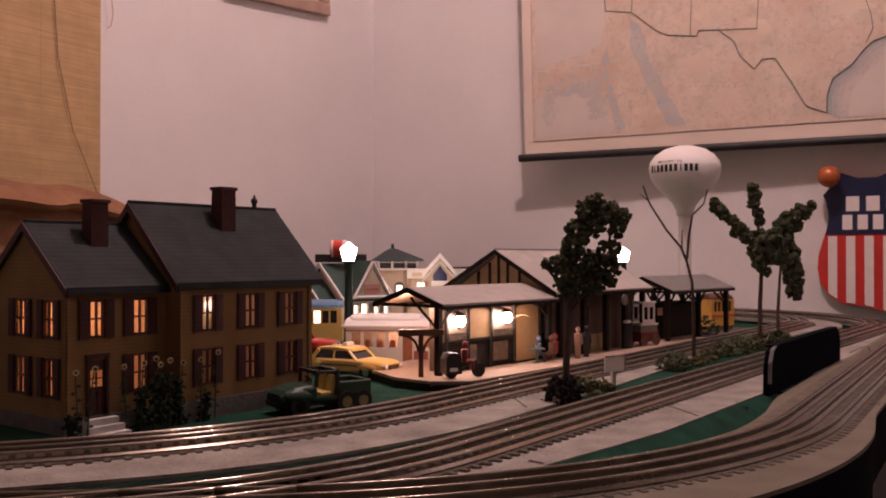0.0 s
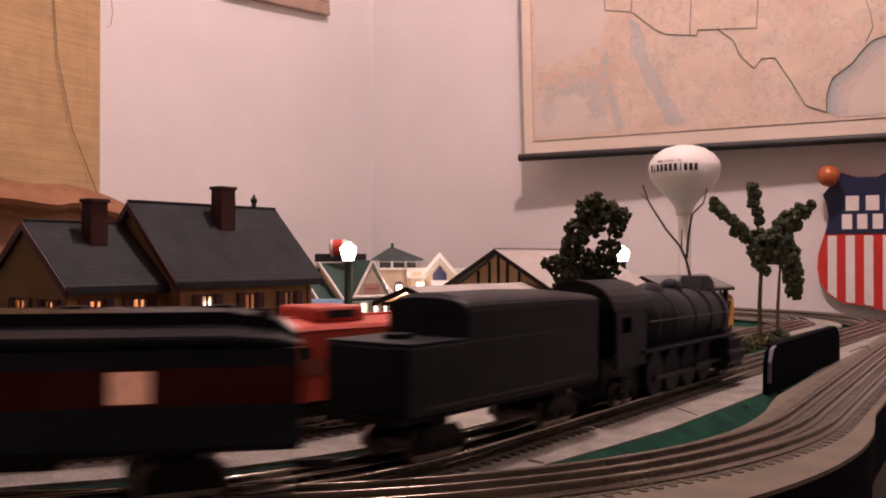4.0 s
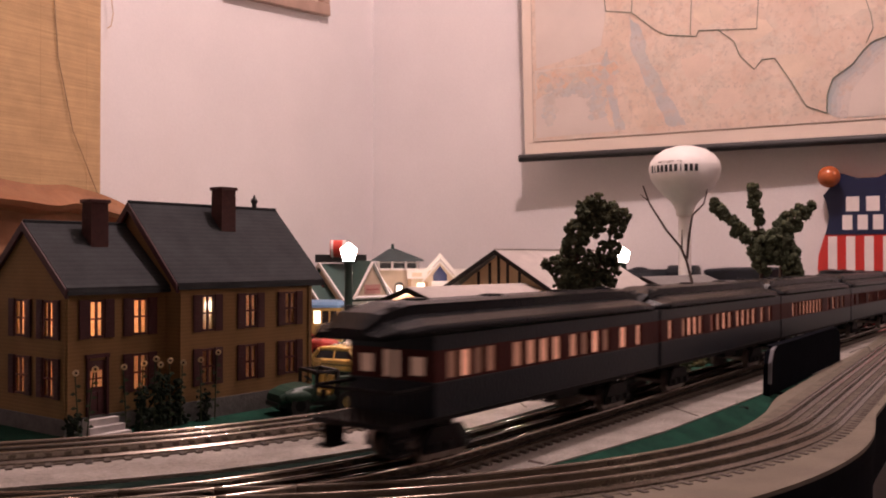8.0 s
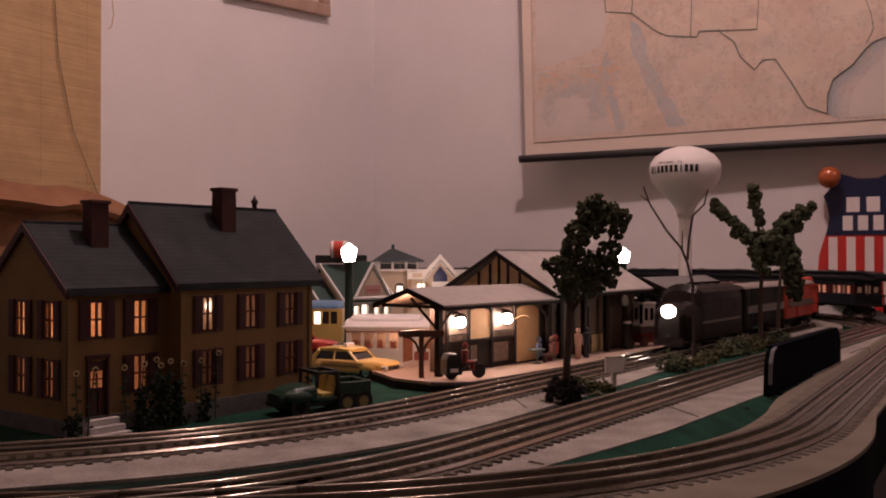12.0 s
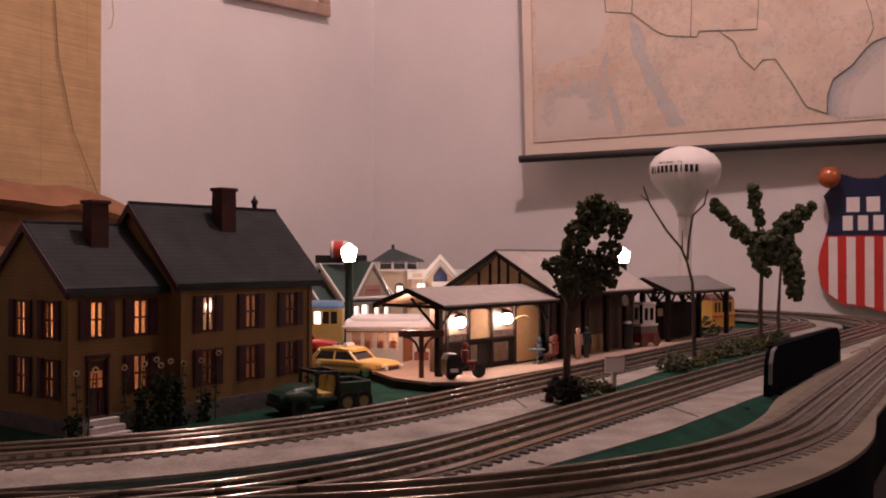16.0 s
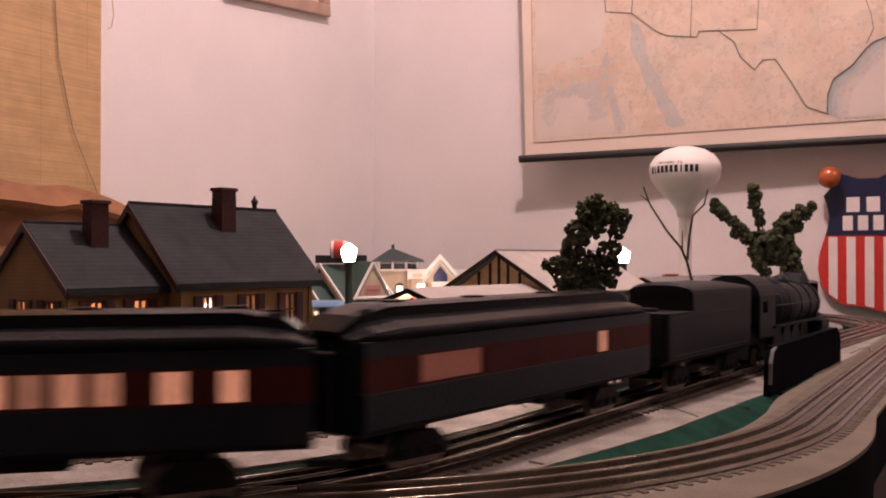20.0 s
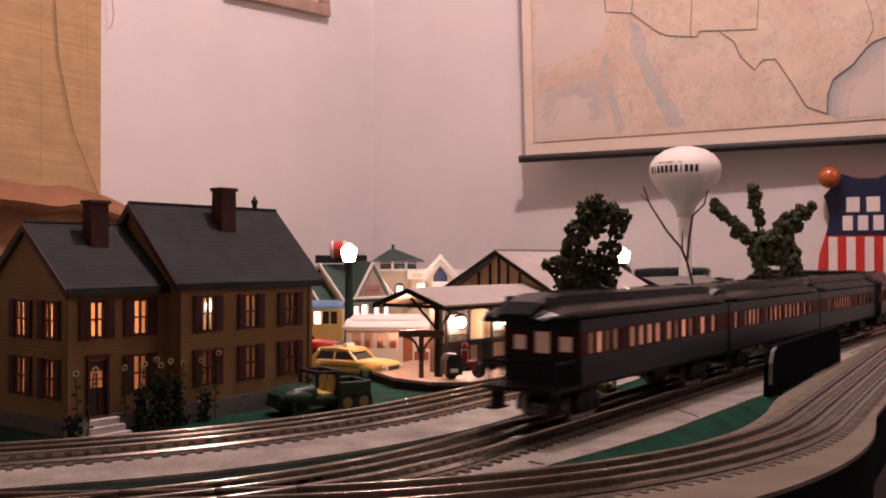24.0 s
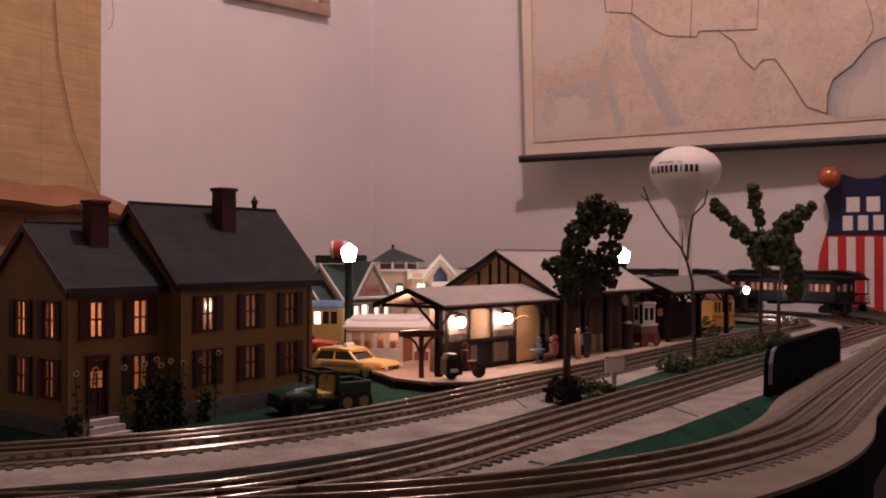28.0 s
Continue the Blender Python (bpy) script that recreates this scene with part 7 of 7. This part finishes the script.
WASH = [printed("map_grey_wash", (0.56, 0.50, 0.45), (0.47, 0.44, 0.42), 0.2), printed("map_blue_wash", (0.53, 0.50, 0.475), (0.44, 0.44, 0.44), 0.1), printed("map_orange_wash", (0.64, 0.44, 0.31), (0.57, 0.39, 0.28), 0.2), printed("map_rose_wash", (0.62, 0.48, 0.40), (0.54, 0.43, 0.37), 0.2)]
for i in range(120):
    # washes round the inset's bay, then its upper lands
    if i < 66:
        a = rm.uniform(-0.6, 3.9)
        u, z, tint = 0.626 + math.cos(a) * 0.068 + rm.gauss(0, 0.008), 0.492 + math.sin(a) * 0.048 + rm.gauss(0, 0.006), WASH[i % 2]
    else:
        u, z, tint = rm.uniform(0.540, 0.730), rm.uniform(0.548, 0.584), WASH[(0, 2, 3)[i % 3]]
    if 0.535 < u < 0.735:
        n, r = rm.randint(8, 12), rm.uniform(0.009, 0.019)
        blob = [(u + math.cos(math.tau * j / n) * r * rm.uniform(0.5, 1.2), z + math.sin(math.tau * j / n) * r * rm.uniform(0.4, 0.9)) for j in range(n)]
        sheet("inset_wash", blob, 0.00178 + i * 0.000003, 0.00182 + i * 0.000003, tint)
sheet("gulf_of_west", [(0.770, 0.70), (0.800, 0.665), (0.815, 0.60), (0.850, 0.53), (0.880, 0.48), (0.905, 0.432), (0.865, 0.432), (0.835, 0.49), (0.800, 0.56), (0.775, 0.62)], 0.0010, 0.0014, SEAB, shore=True)
sheet("west_water", [(0.700, 0.60), (0.715, 0.63), (0.725, 0.56), (0.745, 0.48), (0.76, 0.432), (0.735, 0.432), (0.72, 0.50)], 0.0014, 0.0018, SEAB, shore=True)
sheet("peninsula", [(0.716, 0.72), (0.768, 0.70), (0.772, 0.62), (0.80, 0.54), (0.835, 0.47), (0.862, 0.432), (0.79, 0.432), (0.765, 0.52), (0.735, 0.60)], 0.0010, 0.0013, TANLAND, shore=True)
COAST = [(1.209, 0.437), (1.209, 0.476), (1.221, 0.511), (1.26, 0.538), (1.282, 0.566), (1.299, 0.582), (1.36, 0.60), (1.45, 0.61), (1.55, 0.60)]
for j, tint in enumerate(("edge", "near", "mid", "far")):
    d = 0.010 * j
    wash = printed("map_coast_" + tint, *[tuple(a + (b - a) * j / 3.5 for a, b in zip(p, (0.61, 0.535, 0.485))) for p in ((0.40, 0.41, 0.42), (0.33, 0.36, 0.38))], 0.05)
    sheet("coast_wash", [(u + d * 0.9, z - d * 0.5) for u, z in COAST] + [(1.93, 0.60 - d), (1.93, 0.426), (1.232 + d, 0.426)], 0.0010 + j * 0.0002, 0.00115 + j * 0.0002, wash, shore=True)
sheet("gulf_sea", [(1.250, 0.426), (1.258, 0.48), (1.285, 0.515), (1.32, 0.545), (1.40, 0.558), (1.55, 0.556), (1.93, 0.54), (1.93, 0.426)], 0.0018, 0.0019, SEA)
ink("boundary_line", [(0.705, 0.79), (0.711, 0.721), (0.775, 0.71), (0.833, 0.661), (0.859, 0.646), (0.930, 0.635), (0.934, 0.648), (0.978, 0.644), (1.014, 0.614), (1.026, 0.580), (1.058, 0.547),
                      (1.075, 0.567), (1.102, 0.566), (1.135, 0.513), (1.149, 0.487), (1.167, 0.455), (1.209, 0.437)], 0.0010)
ink("coast_line", COAST, 0.0011, 0.0020)
ink("state_line", [(0.775, 0.71), (0.782, 0.80), (0.76, 0.90)], 0.0009)
ink("state_line", [(0.915, 0.640), (0.918, 0.723), (0.92, 1.0)], 0.0008)
ink("state_line", [(0.978, 0.644), (1.063, 0.637), (1.067, 0.703), (1.07, 1.0)], 0.0008)
ink("state_line", [(1.286, 0.580), (1.300, 0.61), (1.296, 0.64), (1.286, 0.673), (1.285, 0.90)], 0.0008)
for r, x0, x1, z0, z1, cnt in ((0, 0.815, 0.905, 0.601, 0.590, 8), (1, 0.915, 1.040, 0.520, 0.508, 11), (2, 0.74, 0.745, 0.68, 0.64, 3), (3, 0.780, 0.850, 0.56, 0.44, 8)):
    for i in range(cnt):
        f = i / (cnt - 1)
        p = mp(x0 + (x1 - x0) * f, z0 + (z1 - z0) * f)
        part("faded_letter_bar", box(bmesh.new(), p[0], 0.0016, p[1], 0.0026, 0.0008, 0.0036), RIVER, wall_map)
TINTS = [mat("map_rose_tint", (0.660, 0.525, 0.435), 0.8, vary=0.1, scale=18), mat("map_cream_tint", (0.665, 0.552, 0.452), 0.8, vary=0.1, scale=18), mat("map_ochre_tint", (0.645, 0.525, 0.420), 0.8, vary=0.12, scale=18)]
for i in range(44):
    u, z = rm.uniform(0.86, 1.9), rm.uniform(0.46, 1.2)
    if u > 1.20 and z < 0.60:
        continue
    n = rm.randint(7, 11)
    blob = [(u + math.cos(6.283 * j / n) * rm.uniform(0.02, 0.05), z + math.sin(6.283 * j / n) * rm.uniform(0.015, 0.04)) for j in range(n)]
    sheet("tint_patch", blob, 0.00082 + i * 0.000006, 0.0009 + i * 0.000006, TINTS[i % 3])
for i in range(70):
    u, z = rm.uniform(0.80, 1.9), rm.uniform(0.45, 1.2)
    if u > 1.15 and z < 0.60:
        continue
    pts, a = [], rm.uniform(0, 6.28)
    for _ in range(6):
        pts.append((u, z))
        a += rm.uniform(-0.7, 0.7)
        u, z = u + math.cos(a) * 0.018, max(0.44, z + math.sin(a) * 0.018)
    ink("river_line", pts, 0.0004, 0.0009, RIVER)
bm = bmesh.new()
a, b = mp(0.484, 0.376), mp(1.995, 0.376)
rod(bm, (a[0], 0.003, a[1]), (b[0], 0.003, b[1]), 0.0095, 0.0095, 16)
part("bottom_rod", bm, ROLLER, wall_map, "black wooden bottom rod")
bm = bmesh.new()
a, b = mp(0.46, 1.312), mp(2.0, 1.312)
rod(bm, (a[0], -0.01, a[1]), (b[0], -0.01, b[1]), 0.02, 0.02, 16)
for x in (a[0] + 0.1, b[0] - 0.1):
    box(bm, x, -0.05, a[1] - 0.012, 0.02, 0.085, 0.03)
part("top_roller_case", bm, ROLLER, wall_map)

# railway shield
SHBLUE = mat("shield_navy", (0.015, 0.020, 0.060), 0.35, vary=0.1)
SHRED = mat("shield_red", (0.55, 0.035, 0.030), 0.35, vary=0.08)
SHWHITE = mat("shield_white", (0.80, 0.72, 0.70), 0.4, vary=0.05)
shield = tagged(empty("wall_shield", ROOM @ Matrix.Translation((1.335, 0.012, 0))), "enamel railway shield, navy top over red and white stripes", "wall sign")
left = [(-0.104, 0.310), (-0.108, 0.300), (-0.140, 0.262), (-0.133, 0.245), (-0.128, 0.215), (-0.132, 0.190), (-0.140, 0.165), (-0.150, 0.130), (-0.152, 0.100), (-0.146, 0.068), (-0.128, 0.040), (-0.100, 0.024), (-0.050, 0.018), (0.0, 0.004)]
top = [(0.0, 0.312), (-0.03, 0.298), (-0.070, 0.298)]
outline = top + left + [(-x, z) for x, z in left[-2::-1]] + [(-x, z) for x, z in top[:0:-1]]
part("back_plate", prism(bmesh.new(), outline, 0.0, 0.004, "y"), SHRED, shield)
upper = top + [p for p in left if p[1] > 0.175] + [(-0.136, 0.176)] + [(0.136, 0.176)] + [(-x, z) for x, z in left[::-1] if z > 0.175] + [(-x, z) for x, z in top[:0:-1]]
part("navy_panel", prism(bmesh.new(), upper, 0.0042, 0.0058, "y"), SHBLUE, shield)


def low_edge(x):
    pts = sorted([(p[0], p[1]) for p in left if p[1] < 0.135])
    return float(np.interp(-abs(x), [p[0] for p in pts], [p[1] for p in pts]))


for i in range(8):
    x0 = -0.1300 + i * 0.0365
    x1 = x0 + 0.0182
    bm = bmesh.new()
    prism(bm, [(x0, 0.172), (x0, low_edge(x0) + 0.004), (x1, low_edge(x1) + 0.004), (x1, 0.172)], 0.0042, 0.0054, "y")
    part("white_stripe", bm, SHWHITE, shield)
for row, (z, n, x0, wd) in enumerate(((0.226, 5, -0.1000, 0.0400), (0.186, 7, -0.1060, 0.0305))):
    for i in range(n):
        part("letter_bar", box(bmesh.new(), x0 + (i + 0.5) * wd, 0.0064, z, wd * 0.66, 0.0012, 0.032), SHWHITE, shield)
ORANGE = mat("orange_glass", (0.45, 0.115, 0.040), 0.25, vary=0.15, scale=80)
p = ROOM @ Vector((1.211, 0.050, 0.3005))
orb = tagged(empty("orange_globe", Matrix.Translation(p)), "round orange glass globe on a short wall bracket", "globe")
bm = bmesh.new()
ball(bm, (0, 0, 0), 0.0235, 1, 1, 1, 20, 14)
part("globe", bm, ORANGE, orb, smooth=True)
bm = bmesh.new()
w = -(ROOM.to_3x3() @ Vector((0, 1, 0)))
rod(bm, w * 0.018, w * 0.049, 0.006, 0.009, 12)
part("wall_bracket", bm, ORANGE, orb)


# woven blind, its cord, and brown paper below
def weave():
    m = mat("woven_straw", (0.47, 0.315, 0.165), 0.75, vary=0.12, scale=30, fine=300, bump=0.2)
    nt = m.node_tree
    bsdf = nt.nodes["Principled BSDF"]
    src = bsdf.inputs["Base Color"].links[0].from_socket
    geo = nt.nodes.new("ShaderNodeNewGeometry")
    mapn = nt.nodes.new("ShaderNodeMapping")
    mapn.inputs["Scale"].default_value = (4, 4, 190)
    nz = nt.nodes.new("ShaderNodeTexNoise")
    nz.inputs["Scale"].default_value = 1.6
    nz.inputs["Detail"].default_value = 6
    nt.links.new(geo.outputs["Position"], mapn.inputs[0])
    nt.links.new(mapn.outputs[0], nz.inputs["Vector"])
    mix = nt.nodes.new("ShaderNodeMix")
    mix.data_type, mix.blend_type = "RGBA", "MULTIPLY"
    mix.inputs[0].default_value = 1.0
    ramp = nt.nodes.new("ShaderNodeValToRGB")
    ramp.color_ramp.elements[0].position, ramp.color_ramp.elements[0].color = 0.32, (0.86, 0.83, 0.77, 1)
    ramp.color_ramp.elements[1].position, ramp.color_ramp.elements[1].color = 0.66, (1.08, 1.07, 1.04, 1)
    nt.links.new(nz.outputs[0], ramp.inputs[0])
    nt.links.new(src, mix.inputs[6])
    nt.links.new(ramp.outputs[0], mix.inputs[7])
    nt.links.new(mix.outputs[2], bsdf.inputs["Base Color"])
    return m


STRAW = weave()
blind = tagged(empty("woven_blind", ROOM @ Matrix.Translation((0.018, 0, 0))), "straw-coloured woven blind hanging flat on the wall", "blind")
part("woven_panel", box(bmesh.new(), 0, 1.428, 0.215, 0.004, 0.90, 1.30), STRAW, blind)
for yy in np.linspace(1.01, 1.82, 9):
    bm = bmesh.new()
    rod(bm, (0.0021, yy, 0.215), (0.0021, yy, 1.515), 0.0004, 0.0004, 5)
    part("warp_thread", bm, STRAW, blind)
bm = bmesh.new()
branch(bm, [(0.006, 1.085, 1.2), (0.006, 1.088, 0.62), (0.007, 1.078, 0.49), (0.008, 1.046, 0.36), (0.008, 0.988, 0.245), (0.008, 0.983, 0.225)], 0.0009, 0.0009)
part("pull_cord", bm, mat("brown_cord", (0.24, 0.15, 0.085), 0.8), blind)
bm = bmesh.new()
branch(bm, [(0.002, 0.957, 0.66), (0.002, 0.948, 0.60), (0.002, 0.953, 0.575), (0.002, 0.962, 0.568)], 0.0009, 0.0009)
part("loose_thread", bm, STRAW, blind)

KRAFT = mat("brown_kraft_paper", (0.26, 0.118, 0.055), 0.75, vary=0.2, scale=14, fine=90, bump=0.15)
bm = bmesh.new()
nu, nv = 80, 44
grid = []
for i in range(nu + 1):
    v = 0.62 + i / nu * 0.95
    top_z = 0.165 + 0.095 * min(1.0, max(0.0, (v - 0.70) / 0.36)) + 0.006 * math.sin(v * 21)
    row = []
    for j in range(nv + 1):
        f = j / nv
        crease = noise.multi_fractal(Vector((v * 5, f * 2.2, 3.1)), 1.0, 2.0, 4) - 1.0
        z = -0.007 + (top_z + 0.007) * (1 - f)
        lip = float(np.interp(f, [0, 0.05, 0.135, 0.155, 0.175, 0.24, 1], [0, 0.012, 0.062, 0.064, 0.008, 0.004, 0.050])) * (0.75 + 0.25 * math.sin(v * 17))
        row.append(bm.verts.new((0.026 + lip + 0.012 * crease * (0.3 + f), v + 0.01 * crease, z + 0.016 * crease * (1 - f) * f * 4 + 0.010 * math.sin(v * 9 + 1) * f * (1 - f) * 4)))
    grid.append(row)
for i in range(nu):
    for j in range(nv):
        bm.faces.new((grid[i][j], grid[i + 1][j], grid[i + 1][j + 1], grid[i][j + 1]))
kraft = part("crumpled_paper", bm, KRAFT)
kraft.matrix_basis = ROOM
sol = kraft.modifiers.new("thickness", "SOLIDIFY")
sol.thickness = 0.002
tagged(kraft, "crumpled brown kraft paper leaning along the wall", "paper")

# picture frame high on the blind wall
FRAMEW = mat("light_wood_frame", (0.40, 0.27, 0.21), 0.5, vary=0.2, scale=20)
frame_t = tagged(empty("picture_frame", ROOM @ Matrix.Translation((-0.006, 0.243, 0.757)) @ pose(0, 0, 0, -5.5) @ Matrix.Translation((0, -0.236, -0.765))), "light wooden picture frame hung on the wall", "picture frame")
for nm, a in (("bottom_rail", (0.012, 0.42, 0.765, 0.024, 0.40, 0.032)), ("top_rail", (0.012, 0.42, 1.20, 0.024, 0.40, 0.032)), ("side_rail", (0.012, 0.236, 0.797, 0.024, 0.032, 0.403)), ("side_rail", (0.012, 0.604, 0.797, 0.024, 0.032, 0.403))):
    part(nm, box(bmesh.new(), *a, bevel=0.003), FRAMEW, frame_t)
part("picture_sheet", box(bmesh.new(), 0.006, 0.42, 0.797, 0.004, 0.338, 0.403), MARGIN, frame_t)


# ---------------- what moves ----------------
class Reverse:
    """The same line run the other way round."""

    def __init__(self, line):
        self.line, self.length = line, line.length

    def at(self, s):
        return self.line.at(-s)

    def heading(self, s):
        return self.line.heading(-s) + math.pi


# seconds, lap, metres of the nose past the mark on the straight
PASSENGER_RUN = [(0, 0, -1.72), (2.4, 0, -0.672), (2.6, 0, -0.599), (2.8, 0, -0.527), (3.0, 0, -0.452), (3.5, 0, -0.245), (5.5, 0, 0.733), (6.0, 0, 0.957), (6.5, 0, 1.166), (7.0, 0, 1.360), (7.8, 0, 1.638), (8.2, 0, 1.795),
                 (8.6, 0, 1.965), (9.0, 0, 2.151), (9.4, 0, 2.316), (9.8, 0, 2.476), (10.2, 0, 2.606), (10.6, 0, 2.741), (12.0, 0, 3.206),
                 (17.6, 1, -0.705), (18.0, 1, -0.552), (18.2, 1, -0.478), (18.4, 1, -0.398), (18.8, 1, -0.224), (19.2, 1, -0.020), (19.6, 1, 0.172), (20.0, 1, 0.345), (20.5, 1, 0.554), (21.0, 1, 0.770), (21.5, 1, 0.985),
                 (23.5, 1, 1.680), (23.8, 1, 1.800), (24.4, 1, 2.051), (25.0, 1, 2.296), (25.6, 1, 2.524), (26.0, 1, 2.656), (26.6, 1, 2.810), (27.0, 1, 2.922),
                 (28.0, 1, 3.296)]
FREIGHT_RUN = [(0, 0, -1.32), (0.8, 0, -0.882), (1.0, 0, -0.780), (1.6, 0, -0.347), (1.8, 0, -0.207), (2.0, 0, -0.079), (2.2, 0, 0.065),
               (2.4, 0, 0.208), (2.6, 0, 0.368), (2.8, 0, 0.556), (3.0, 0, 0.745), (3.8, 0, 1.25), (10.2, 1, -1.12), (10.8, 1, -0.832), (11.0, 1, -0.760), (11.4, 1, -0.405), (11.6, 1, -0.247),
               (11.8, 1, -0.119), (12.0, 1, 0.021), (12.2, 1, 0.180), (12.4, 1, 0.337), (12.5, 1, 0.425), (13.6, 1, 1.20), (18.6, 2, -1.13), (19.2, 2, -0.846),
               (19.4, 2, -0.754), (21.0, 2, 0.35), (22.0, 2, 1.05), (27.4, 3, -1.13), (28.0, 3, -0.858)]


def run_train(cars, line, times, places):
    """Key each car and its trucks along a line; places are the distances of the train's nose at those times."""
    rows = np.arange(0.0, 28.01, 0.2)
    nose = np.interp(rows, times, places)
    k = np.array([1, 2, 3, 2, 1]) / 9
    nose = np.convolve(np.pad(nose, 2, mode="reflect", reflect_type="odd"), k, "valid")
    for thing, trucks, back in cars:
        body, swivel = [], [[] for _ in trucks]
        for t, s in zip(rows, nose):
            c = s - back
            half = thing["trucks"]
            a, b = line.at(c + half), line.at(c - half)
            h = math.atan2(a[1] - b[1], a[0] - b[0])
            body.append((float(t), pose((a[0] + b[0]) / 2, (a[1] + b[1]) / 2, RAIL_Z, 0, 0, math.degrees(h))))
            for j, tr in enumerate(trucks):
                local = line.heading(c + tr.location.x) - h
                local = (local + math.pi) % (2 * math.pi) - math.pi
                swivel[j].append((float(t), pose(tr.location.x, 0, 0, 0, 0, math.degrees(local))))
        walk(thing, body)
        for tr, r in zip(trucks, swivel):
            walk(tr, r)


def motions():
    lap = LINE_B.length
    base = LINE_B.near(0.30, 0.9787)
    times, places = zip(*[(t, base + d + n * lap) for t, n, d in PASSENGER_RUN])
    run_train(PASSENGER, LINE_B, times, places)
    lap = LINE_A.length
    base = -LINE_A.near(0.30, 1.1948)
    times, places = zip(*[(t, base + d + n * lap) for t, n, d in FREIGHT_RUN])
    run_train(FREIGHT, Reverse(LINE_A), times, places)


motions()
